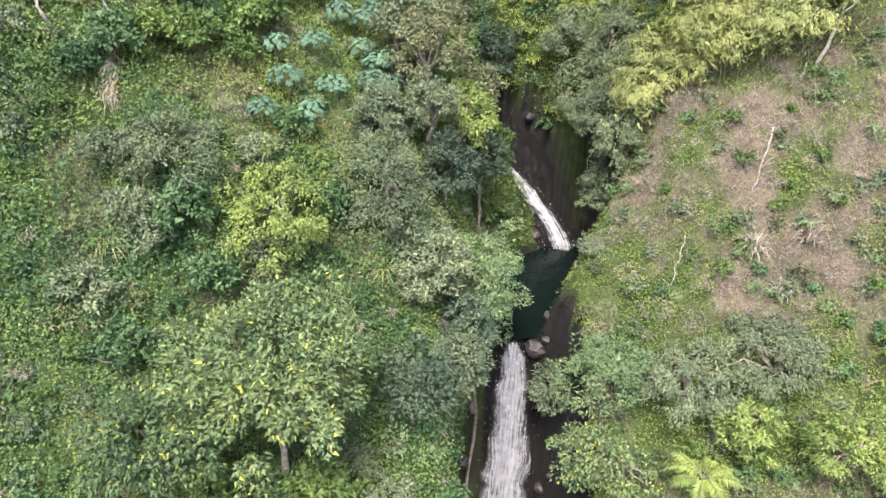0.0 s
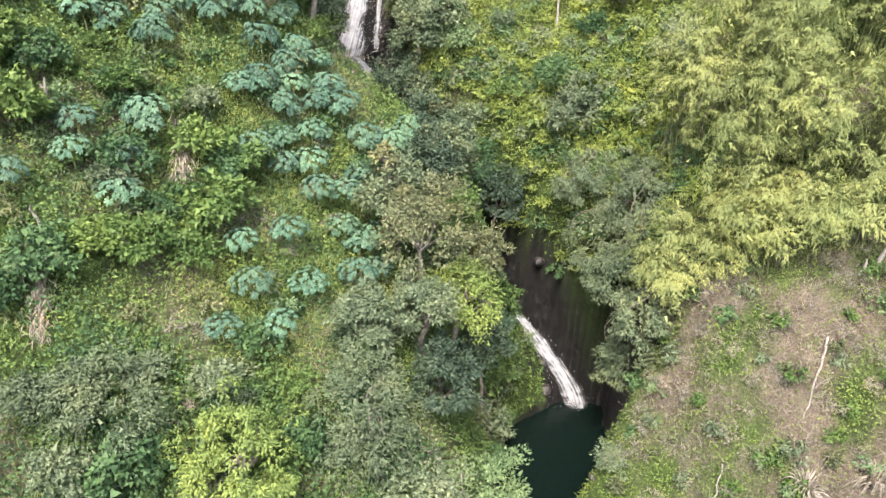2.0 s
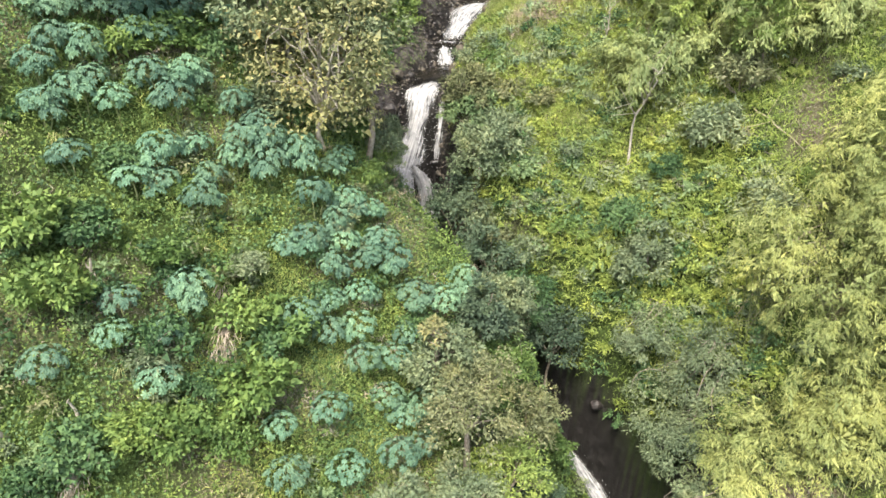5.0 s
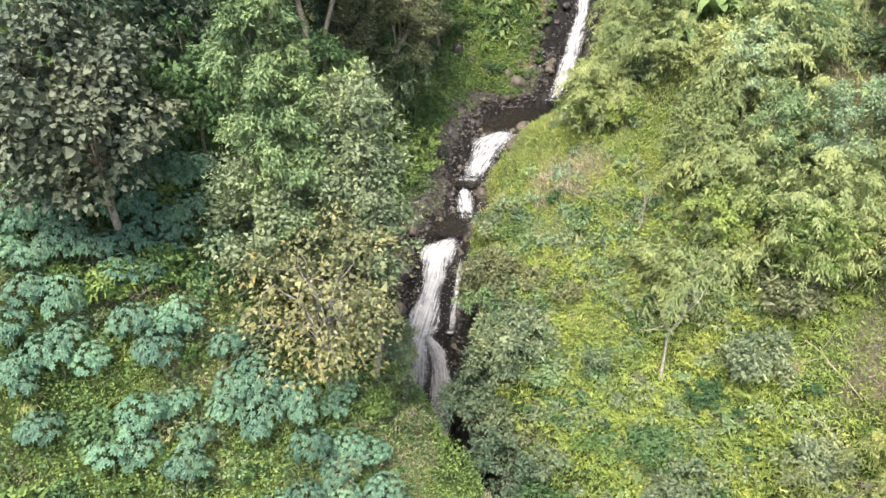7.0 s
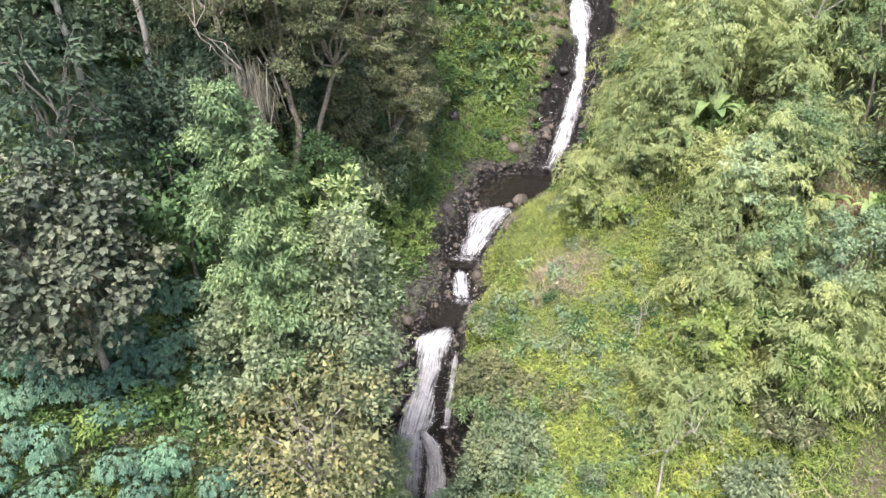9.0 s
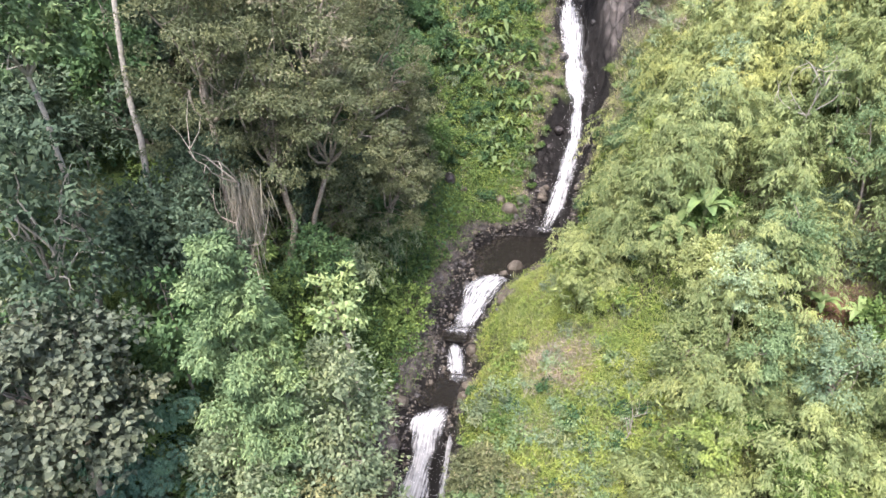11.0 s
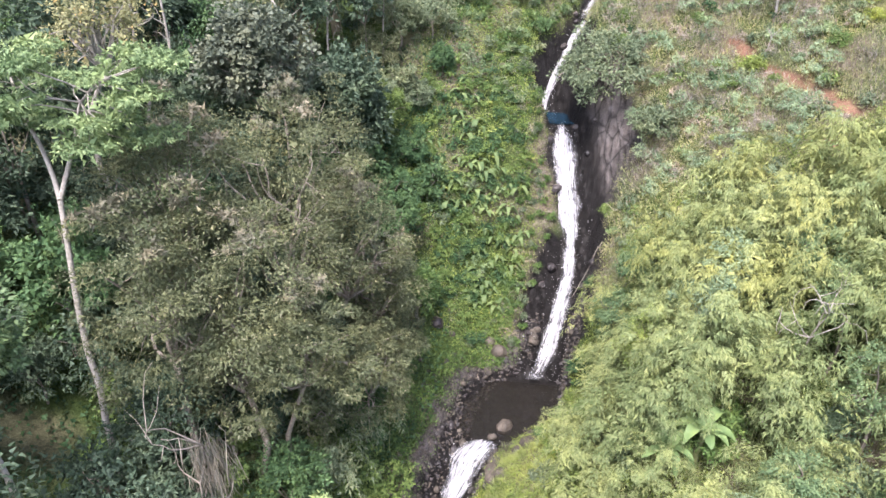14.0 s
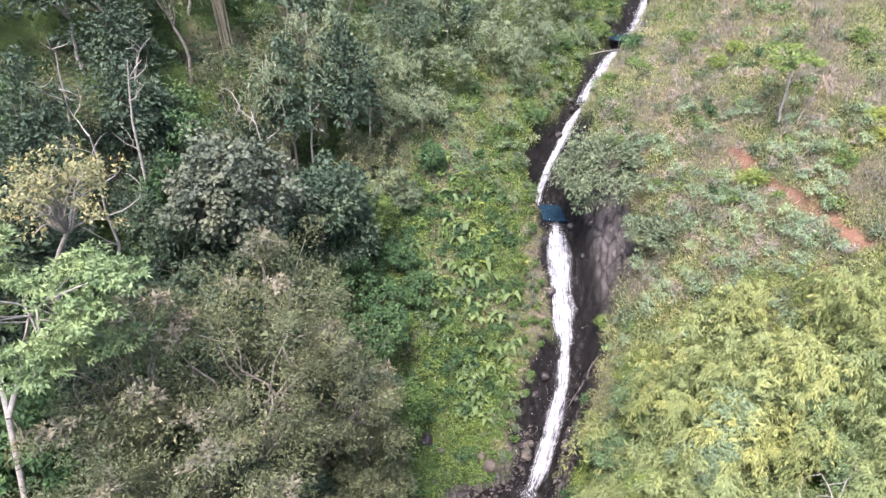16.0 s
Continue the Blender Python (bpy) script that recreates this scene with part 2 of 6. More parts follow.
M_STONE = stony("river_stone", [(0.3, (0.03, 0.026, 0.021)), (0.55, (0.07, 0.059, 0.046)), (0.8, (0.13, 0.11, 0.088))], 0.65)
M_PALEGRASS = leafy("pale_long_grass", (0.18, 0.2, 0.075), (0.27, 0.285, 0.115), (0.37, 0.37, 0.185), gloss=0.8)
M_LAWN = leafy("bright_grass", (0.15, 0.205, 0.035), (0.235, 0.30, 0.06), (0.32, 0.375, 0.10))
M_RUST = stony("rusty_stone", [(0.3, (0.04, 0.034, 0.027)), (0.55, (0.075, 0.063, 0.049)), (0.8, (0.125, 0.107, 0.086))], 0.65)


def ground_material():
    m, n, l, b = material("hillside_ground")
    rock, dry, soil, pale = (n.new("ShaderNodeAttribute") for _ in range(4))
    rock.attribute_name, dry.attribute_name, soil.attribute_name, pale.attribute_name = "rock", "dry", "soil", "pale"
    fine, mid = noise_node(n, l, 9.0, 8, rough=0.75), noise_node(n, l, 0.9, 6)
    green = ramp(n, [(0.25, (0.018, 0.034, 0.01)), (0.5, (0.05, 0.082, 0.02)), (0.75, (0.11, 0.15, 0.04))])
    brown = ramp(n, [(0.25, (0.05, 0.04, 0.03)), (0.5, (0.15, 0.12, 0.09)), (0.75, (0.29, 0.24, 0.185))])
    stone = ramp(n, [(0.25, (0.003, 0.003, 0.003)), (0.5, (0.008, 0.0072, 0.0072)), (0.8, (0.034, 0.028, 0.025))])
    grey = ramp(n, [(0.25, (0.04, 0.037, 0.037)), (0.5, (0.105, 0.095, 0.092)), (0.8, (0.2, 0.178, 0.162))])
    red = ramp(n, [(0.25, (0.12, 0.06, 0.037)), (0.75, (0.27, 0.155, 0.105))])
    for r in (green, brown, stone, red, grey):
        l.new(fine.outputs[0], r.inputs[0])
    lift, joint = n.new("ShaderNodeMapping"), n.new("ShaderNodeTexVoronoi")
    place = n.new("ShaderNodeNewGeometry")
    lift.inputs["Scale"].default_value = (1.5, 0.7, 0.4)
    l.new(mix(n, l, 0.5, place.outputs["Position"], fine.outputs["Color"], "ADD"), lift.inputs[0])
    joint.feature, joint.inputs["Scale"].default_value = "DISTANCE_TO_EDGE", 0.9
    l.new(lift.outputs[0], joint.inputs["Vector"])
    gap = ramp(n, [(0.0, (0.18, 0.17, 0.17)), (0.07, (0.8, 0.8, 0.8)), (0.3, (1.15, 1.12, 1.1))])
    l.new(joint.outputs["Distance"], gap.inputs[0])
    jointed = mix(n, l, 1.0, grey.outputs[0], gap.outputs[0], "MULTIPLY")
    col = mix(n, l, dry.outputs["Fac"], green.outputs[0], brown.outputs[0])
    col = mix(n, l, soil.outputs["Fac"], col, red.outputs[0])
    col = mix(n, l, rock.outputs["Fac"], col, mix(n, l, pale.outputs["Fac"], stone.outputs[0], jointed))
    tone = ramp(n, [(0.3, (0.65, 0.65, 0.65)), (0.7, (1.3, 1.3, 1.3))])
    l.new(mid.outputs[0], tone.inputs[0])
    l.new(mix(n, l, 1.0, col, tone.outputs[0], "MULTIPLY"), b.inputs["Base Color"])
    rr = n.new("ShaderNodeMapRange")
    rr.inputs[3].default_value, rr.inputs[4].default_value = 0.9, 0.55
    b.inputs["Specular IOR Level"].default_value = 0.25
    l.new(rock.outputs["Fac"], rr.inputs[0])
    l.new(rr.outputs[0], b.inputs["Roughness"])
    crag = n.new("ShaderNodeTexVoronoi")
    crag.feature, crag.inputs["Scale"].default_value = "F1", 1.1
    pos, warp = n.new("ShaderNodeNewGeometry"), n.new("ShaderNodeMapping")
    warp.inputs["Scale"].default_value = (1.3, 1.2, 0.9)
    l.new(mix(n, l, 0.6, pos.outputs["Position"], fine.outputs["Color"], "ADD"), warp.inputs[0])
    l.new(warp.outputs[0], crag.inputs["Vector"])
    cracks = n.new("ShaderNodeMath")
    cracks.operation = "MULTIPLY"
    l.new(crag.outputs[0], cracks.inputs[0])
    l.new(rock.outputs["Fac"], cracks.inputs[1])
    both = n.new("ShaderNodeMath")
    both.operation = "ADD"
    l.new(cracks.outputs[0], both.inputs[0])
    l.new(fine.outputs[0], both.inputs[1])
    bump = n.new("ShaderNodeBump")
    bump.inputs["Strength"].default_value, bump.inputs["Distance"].default_value = 1.0, 0.22
    l.new(both.outputs[0], bump.inputs["Height"])
    l.new(bump.outputs[0], b.inputs["Normal"])
    return m


def fall_material():
    """Falling water: white strands with gaps, drawn out along the flow."""
    m, n, l, b = material("falling_water")
    uv = n.new("ShaderNodeUVMap")
    sc = n.new("ShaderNodeMapping")
    sc.inputs["Scale"].default_value = (5.0, 0.3, 1.0)
    l.new(uv.outputs[0], sc.inputs[0])
    streak = noise_node(n, l, 1.6, 6, sc.outputs[0], 0.6)
    blotch = noise_node(n, l, 1.5, 5, uv.outputs[0], 0.6)
    a = n.new("ShaderNodeMix")
    a.inputs[0].default_value = 0.36
    l.new(streak.outputs[0], a.inputs[2])
    l.new(blotch.outputs[0], a.inputs[3])
    edge = n.new("ShaderNodeAttribute")
    edge.attribute_name = "thick"
    add = n.new("ShaderNodeMath")
    add.operation = "ADD"
    l.new(a.outputs[0], add.inputs[0])
    l.new(edge.outputs["Fac"], add.inputs[1])
    alpha = ramp(n, [(0.51, (0, 0, 0)), (0.79, (1, 1, 1))])
    l.new(add.outputs[0], alpha.inputs[0])
    col = ramp(n, [(0.36, (0.1, 0.105, 0.115)), (0.47, (0.2, 0.205, 0.22)), (0.6, (0.32, 0.325, 0.335))])
    l.new(a.outputs[0], col.inputs[0])
    l.new(col.outputs[0], b.inputs["Base Color"])
    b.inputs["Roughness"].default_value = 0.5
    l.new(alpha.outputs[0], b.inputs["Alpha"])
    bump = n.new("ShaderNodeBump")
    bump.inputs["Strength"].default_value, bump.inputs["Distance"].default_value = 0.4, 0.06
    l.new(a.outputs[0], bump.inputs["Height"])
    l.new(bump.outputs[0], b.inputs["Normal"])
    return m


def pool_material(name, color, clear, ripple):
    m, n, l, b = material(name)
    a = noise_node(n, l, ripple, 4)
    b.inputs["Base Color"].default_value = (*color, 1)
    b.inputs["Roughness"].default_value = 0.12
    b.inputs["IOR"].default_value = 1.33
    bump = n.new("ShaderNodeBump")
    bump.inputs["Strength"].default_value, bump.inputs["Distance"].default_value = 0.6, 0.12
    l.new(a.outputs[0], bump.inputs["Height"])
    l.new(bump.outputs[0], b.inputs["Normal"])
    b.inputs["Alpha"].default_value = 1 - clear
    return m


M_GROUND, M_FALL = ground_material(), fall_material()
M_POOL_DARK = pool_material("deep_pool_water", (0.003, 0.007, 0.006), 0.05, 1.6)
M_POOL_BLUE = pool_material("blue_pool_water", (0.01, 0.03, 0.05), 0.05, 1.5)
M_POOL_CLEAR = pool_material("shallow_pool_water", (0.02, 0.018, 0.015), 0.4, 4.5)


# ---- mesh kit ----
def grid_faces(rows, cols):
    k = np.arange(rows * cols).reshape(rows, cols)
    return np.stack([k[:-1, :-1], k[:-1, 1:], k[1:, 1:], k[1:, :-1]], -1).reshape(-1, 4)


def mesh_of(name, verts, quads, mat, smooth=False):
    """A mesh from vertex and face arrays; all faces have the same number of sides."""
    me = bpy.data.meshes.new(name)
    verts, quads = np.asarray(verts, np.float32), np.asarray(quads, np.int32)
    me.vertices.add(len(verts))
    me.vertices.foreach_set("co", verts.ravel())
    me.loops.add(quads.size)
    me.loops.foreach_set("vertex_index", quads.ravel())
    me.polygons.add(len(quads))
    me.polygons.foreach_set("loop_start", np.arange(0, quads.size, quads.shape[1], dtype=np.int32))
    me.polygons.foreach_set("use_smooth", np.full(len(quads), smooth))
    me.update(calc_edges=True)
    me.materials.append(mat)
    return me


def unit(v):
    return v / np.maximum(np.linalg.norm(v, axis=-1, keepdims=True), 1e-9)


class Leaves:
    """Gathers leaves: each a kite of four corners, hinged along its midrib; if small, a plain triangle; if round_leaf, six corners."""

    def __init__(self, small=False, round_leaf=False):
        self.parts, self.small, self.round_leaf = [], small, round_leaf

    def add(self, base, axis, normal, length, width, fold=0.25, belly=0.45):
        base, axis, normal = (np.asarray(a, float) for a in (base, axis, normal))
        axis = unit(axis)
        side = unit(np.cross(axis, normal))
        up = np.cross(side, axis)
        length, width = (np.broadcast_to(a, (len(base),))[:, None] for a in (length, width))
        if self.small:
            root = base + axis * length * 0.12
            v = np.stack([root + side * width * 0.5, base + axis * length - up * length * 0.1, root - side * width * 0.5], 1)
            self.parts.append(v.reshape(-1, 3))
            return
        if self.round_leaf:
            a, b = base + axis * length * 0.22, base + axis * length * 0.72
            v = np.stack([base, a + side * width * 0.46 + up * width * fold, b + side * width * 0.42 + up * width * fold, base + axis * length - up * length * 0.08, b - side * width * 0.42 + up * width * fold, a - side * width * 0.46 + up * width * fold], 1)
            self.parts.append(v.reshape(-1, 3))
            return
        mid = base + axis * length * belly
        v = np.stack([base, mid + side * width * 0.5 + up * width * fold, base + axis * length - up * length * 0.08, mid - side * width * 0.5 + up * width * fold], 1)
        self.parts.append(v.reshape(-1, 3))

    def mesh(self, name, mat):
        v = np.concatenate(self.parts)
        return mesh_of(name, v, np.arange(len(v)).reshape(-1, 3 if self.small else 6 if self.round_leaf else 4), mat)


class Tubes:
    """Gathers tapered round stems along bent paths."""

    def __init__(self):
        self.v, self.f, self.n = [], [], 0

    def add(self, path, radii, sides=6):
        path = np.asarray(path, float)
        radii = np.broadcast_to(radii, (len(path),))
        t = unit(np.gradient(path, axis=0))
        ref = np.array([0.31, 0.95, 0.05])
        a = unit(np.cross(t, ref))
        b = np.cross(t, a)
        ang = np.linspace(0, 2 * np.pi, sides, endpoint=False)
        ring = path[:, None] + radii[:, None, None] * (np.cos(ang)[None, :, None] * a[:, None] + np.sin(ang)[None, :, None] * b[:, None])
        k = np.arange(len(path) * sides).reshape(len(path), sides)
        nxt = np.roll(k, -1, 1)
        self.f.append(self.n + np.stack([k[:-1], nxt[:-1], nxt[1:], k[1:]], -1).reshape(-1, 4))
        self.v.append(ring.reshape(-1, 3))
        self.n += k.size

    def mesh(self, name, mat):
        return mesh_of(name, np.concatenate(self.v), np.concatenate(self.f), mat, True)


def bent(rng, a, b, bow=0.1, steps=6):
    """A path from a to b with a random bow."""
    a, b = np.asarray(a, float), np.asarray(b, float)
    t = np.linspace(0, 1, steps)[:, None]
    off = rng.normal(size=3) * np.linalg.norm(b - a) * bow
    return a + (b - a) * t + off * np.sin(np.pi * t) + rng.normal(size=(steps, 3)) * np.linalg.norm(b - a) * bow * 0.15 * np.sin(np.pi * t)


def part(name, me, parent, label=""):
    ob = new(name, me)
    ob.parent = parent
    return tagged(ob, label)


def thing(name, label, category, group="", kind=""):
    return tagged(new(name), label, category, group, kind)


def sphere_dirs(rng, n, low=-1.0):
    z = rng.uniform(low, 1, n)
    a = rng.uniform(0, 2 * np.pi, n)
    r = np.sqrt(1 - z * z)
    return np.stack([r * np.cos(a), r * np.sin(a), z], 1)


# ---- the ground: one sheet ----
def spread(a, b, step, far_a, far_b):
    core = np.arange(a, b + step / 2, step)
    grow = step * 1.28 ** np.arange(1, 40)
    low, high = a - np.cumsum(grow), b + np.cumsum(grow)
    return np.concatenate([low[low > far_a][::-1], core, high[high < far_b]])


def masks(x, y):
    """How far the ground is bare rock, dry grass or red soil: 0 to 1."""
    sx, sz, hw = stream_at(y)
    d = np.abs(x - sx) - hw
    z = height(x, y)
    over = z - sz
    n1, n2 = fbm(x, y, 0.0, 0.35, 4), fbm(x, y, 4.0, 0.9, 4)
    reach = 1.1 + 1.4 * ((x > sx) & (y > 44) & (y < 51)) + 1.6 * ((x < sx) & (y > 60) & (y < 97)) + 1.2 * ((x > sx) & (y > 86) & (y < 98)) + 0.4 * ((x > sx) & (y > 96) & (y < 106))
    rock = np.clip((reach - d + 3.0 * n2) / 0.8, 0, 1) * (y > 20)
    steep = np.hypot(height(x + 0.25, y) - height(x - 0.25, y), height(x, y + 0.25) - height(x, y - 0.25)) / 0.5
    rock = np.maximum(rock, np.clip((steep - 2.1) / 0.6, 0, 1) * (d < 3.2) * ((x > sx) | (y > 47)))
    pale = np.clip((4.6 - d + 4 * n2) / 0.8, 0, 1) * np.clip((d - 0.7) / 0.5, 0, 1) * (x > sx) * np.clip(1.6 - np.abs(y - 101) / 4, 0, 1)
    pale = np.maximum(pale, np.clip((2.6 - d + 3 * n2) / 0.6, 0, 1) * np.clip((d - 0.9) / 0.5, 0, 1) * (x > sx) * (y > 113) * (y < 124))
    pale = np.maximum(pale, 0.75 * np.clip((d - 0.8 + 2 * n2) / 0.6, 0, 1) * rock * (x < sx) * (y > 63) * (y < 91))
    rock = np.maximum(rock, pale)
    rock *= 1 - np.clip((over - 5.5 + 4 * n2) / 2, 0, 1) * np.clip((y - 46) / 2, 0, 1) * np.clip((59 - y) / 2, 0, 1)
    dry = np.clip(0.45 + 5 * (n1 - 0.05), 0, 1) * np.where(x < sx, 0.5, 0.7)
    right_dry = np.clip(1 - np.hypot((x - 17.5) / 9.5, (y - 35.5) / 7.5), 0, 1)
    top_dry = np.clip(1 - np.hypot((x - 19) / 17, (y - 110) / 21), 0, 1)
    tan = np.clip(1.6 - 1.6 * np.hypot((x - sx + 2.9) / 1.8, (y - 100) / 3.4), 0, 1) + np.clip(1.6 - 1.6 * np.hypot((x + 9.5) / 3, (y - 104.5) / 2.4), 0, 1)
    dry = np.clip(dry + np.clip(right_dry * 3, 0, 1) * (0.62 + 2.2 * n1 + 2.2 * n2) + np.clip(top_dry * 2, 0, 1) * (0.3 + 2.2 * n1 + 1.6 * n2) + tan, 0, 1)
    dry *= 1 - 0.85 * np.clip(2.2 - 2.0 * np.hypot((x - 7.5) / 8, (y - 53) / 8), 0, 1)
    path_x = np.interp(y, [88.5, 91.6, 92.0, 93.6, 95.7, 97.7, 99.9, 102.2], [21.6, 19.8, 22.6, 21.6, 19.9, 18.6, 16.7, 15.3])
    soil = np.clip(1.5 - np.abs(x - path_x + 1.6 * n2) / 0.75, 0, 1) * ((y > 88) & (y < 102.5)) * np.clip(1.3 + 4 * n1, 0, 1)
    soil = np.maximum(soil, np.clip(1.4 - np.hypot((x - 17.2) / 1.9, (y - 66.6) / 1.4), 0, 0.8))
    return rock, dry, soil, pale


CELL_X, CELL_Y = np.arange(-64, 44, 0.3), np.arange(8, 162, 0.3)
CELL_GX, CELL_GY = np.meshgrid(CELL_X, CELL_Y)
CELL_Z = height(CELL_GX, CELL_GY)
CELL_MASKS = masks(CELL_GX, CELL_GY)


CELL_AREA = np.sqrt(1 + sum(g ** 2 for g in np.gradient(CELL_Z, 0.3)))


def lookup(table, x, y):
    """A ground table's value at x, y, between its cells."""
    u = np.clip((np.asarray(x, float) - CELL_X[0]) / 0.3, 0, len(CELL_X) - 1.001)
    v = np.clip((np.asarray(y, float) - CELL_Y[0]) / 0.3, 0, len(CELL_Y) - 1.001)
    i, j = u.astype(int), v.astype(int)
    u, v = u - i, v - j
    return (table[j, i] * (1 - u) + table[j, i + 1] * u) * (1 - v) + (table[j + 1, i] * (1 - u) + table[j + 1, i + 1] * u) * v


def level(x, y):
    return lookup(CELL_Z, x, y)


def build_ground():
    xs, ys = np.sort(np.concatenate([spread(-36, 32, 0.36, -420, 420), np.arange(-9.8, 13, 0.36)])), spread(14, 130, 0.33, -300, 420)
    gx, gy = np.meshgrid(xs, ys)
    x, y = gx.ravel(), gy.ravel()
    z = height(x, y)
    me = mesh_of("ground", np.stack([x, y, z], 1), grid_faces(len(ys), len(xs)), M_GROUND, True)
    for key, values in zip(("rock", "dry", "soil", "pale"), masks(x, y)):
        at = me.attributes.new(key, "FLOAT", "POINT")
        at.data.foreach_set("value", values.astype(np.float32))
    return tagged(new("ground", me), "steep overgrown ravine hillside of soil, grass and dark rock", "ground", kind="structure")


build_ground()


# ---- water ----
def waterfall(label, path, widths, seed, group="falls of the stream", body=0.29):
    """A sheet of white water along a path of (x, y, z), draped over the rock, with two loose outer veils and spray."""
    rng = np.random.RandomState(seed)
    path, widths = np.asarray(path, float), np.asarray(widths, float)
    seg = np.concatenate([[0], np.cumsum(np.linalg.norm(np.diff(path, axis=0), axis=1))])
    n = max(int(seg[-1] / 0.25), 8)
    s = np.linspace(0, seg[-1], n)
    p = np.stack([np.interp(s, seg, path[:, k]) for k in range(3)], 1)
    p = np.stack([np.convolve(np.pad(p[:, k], 3, mode="edge"), np.ones(7) / 7, "valid") for k in range(3)], 1)
    w = np.interp(s, seg, widths) * (0.45 + 0.55 * np.clip(s / (0.1 * seg[-1] + 0.2), 0, 1)) * (1 + 0.5 * fbm(s, 0 * s, seed + 2.0, 0.6, 2))
    fall = thing("waterfall", label, "waterfall", group)
    for layer, (wide, lift, thick) in enumerate(((1.0, 0.0, body), (1.3, -0.08, body - 0.19))):
        cols = 17
        u = np.linspace(-1, 1, cols)
        wob = 0.06 * fbm(np.tile(s[:, None], (1, cols)), np.tile(u[None] * 3, (n, 1)), seed + layer * 3.0, 0.9, 3)
        x = p[:, 0:1] + u[None] * w[:, None] * 0.5 * wide * (1 + 0.9 * fbm(np.tile(s[:, None], (1, cols)), np.tile((u[None] > 0) * 7.0, (n, 1)), seed + 1.0, 0.45, 3))
        lump = 0.35 * fbm(np.tile(s[:, None] * 0.5, (1, cols)), np.tile(u[None] * w[:, None] * 2, (1, 1)), seed + 9.0, 1.6, 3)
        z = p[:, 2:3] + lump * 0.6 + lift + 0.22 * (1 - u[None] ** 2) + wob
        y = p[:, 1:2] - np.abs(lump) * 0.8 - 0.25 * (1 - u[None] ** 2) - lift + u[None] * 0
        me = mesh_of("sheet", np.stack([x, y, z], -1).reshape(-1, 3), grid_faces(n, cols), M_FALL, True)
        uv = me.uv_layers.new(name="UVMap")
        tex = np.stack([np.tile(u[None] * w[:, None] * 0.5, (1, 1)), np.tile(s[:, None], (1, cols))], -1).reshape(-1, 2)
        loops = np.empty(len(me.loops), np.int32)
        me.loops.foreach_get("vertex_index", loops)
        uv.data.foreach_set("uv", tex[loops].astype(np.float32).ravel())
        at = me.attributes.new("thick", "FLOAT", "POINT")
        ends = np.clip(np.minimum(s, seg[-1] - s) / (0.12 * seg[-1] + 0.3), 0, 1)
        edge = thick - 0.36 * np.abs(u[None]) ** 2.2 - 0.2 * (1 - ends[:, None]) ** 2
        at.data.foreach_set("value", edge.astype(np.float32).ravel())
        part("water_sheet" if layer == 0 else "veil", me, fall)
    ang, rad = np.linspace(0, 2 * np.pi, 21), np.linspace(0, 1, 6)
    foot = path[-1]
    fx = foot[0] + np.cos(ang)[None] * rad[:, None] * (w[-1] * 0.8 + 0.3)
    fy = foot[1] - 0.25 + np.sin(ang)[None] * rad[:, None] * (w[-1] * 0.5 + 0.35)
    fz = foot[2] + 0.12 + 0.12 * (1 - rad[:, None] ** 2) + 0.1 * fbm(fx, fy, seed + 4.0, 2.0, 3)
    me = mesh_of("foam", np.stack([fx, fy, fz], -1).reshape(-1, 3), grid_faces(6, 21), M_FALL, True)
    uv = me.uv_layers.new(name="UVMap")
    loops = np.empty(len(me.loops), np.int32)
    me.loops.foreach_get("vertex_index", loops)
    uv.data.foreach_set("uv", (np.stack([fx * 0.35, fy * 4], -1).reshape(-1, 2)[loops] % 50).astype(np.float32).ravel())
    me.attributes.new("thick", "FLOAT", "POINT").data.foreach_set("value", np.tile((0.16 - 0.4 * rad ** 1.5)[:, None], (1, 21)).astype(np.float32).ravel())
    part("foam", me, fall)
    m = int(40 * seg[-1])
    k = rng.randint(0, n, m)
    q = p[k] + np.stack([rng.normal(size=m) * (w[k] * 0.55 + 0.2), -rng.uniform(0.1, 0.7, m), rng.normal(size=m) * 0.3], 1)
    drops = Leaves()
    drops.add(q, rng.normal(size=(m, 3)) * 0.3 + np.array([0, 0, -1]), rng.normal(size=(m, 3)), rng.uniform(0.04, 0.12, m), rng.uniform(0.02, 0.05, m))
    tagged(part("spray", drops.mesh("spray", M_SPRAY), fall), kind="stuff")
    return fall


def plain(name, color, rough):
    m, n, l, b = material(name)
    a = noise_node(n, l, 3.0, 3)
    r = ramp(n, [(0.3, tuple(c * 0.85 for c in color)), (0.7, color)])
    l.new(a.outputs[0], r.inputs[0])
    l.new(r.outputs[0], b.inputs["Base Color"])
    b.inputs["Roughness"].default_value = rough
    return m


M_SPRAY = plain("spray_drops", (0.9, 0.91, 0.93), 0.4)


def along(y0, y1, steps=12, lift=0.15, dx=0.0):
    y = np.linspace(y1, y0, steps)
    sx, sz, hw = stream_at(y)
    return np.stack([sx + dx, y, sz + lift], 1)


def pool(name, label, y0, y1, level, mat, grow=1.0):
    """Still water between y0 and y1 of the stream; the rock cuts its outline."""
    ys, u = np.linspace(y0, y1, 30), np.linspace(-1, 1, 24)
    sx, sz, hw = stream_at(ys)
    x = sx[:, None] + u[None] * ((hw + grow) * (1 - np.abs(np.linspace(-1, 1, 30)) ** 5) ** 0.5)[:, None]
    y = np.tile(ys[:, None], (1, 24))
    z = level + 0.05 * fbm(x, y, 2.0, 1.1, 3)
    me = mesh_of(name, np.stack([x, y, z], -1).reshape(-1, 3), grid_faces(30, 24), mat, True)
    return tagged(new(name, me), label, "water", kind="structure")


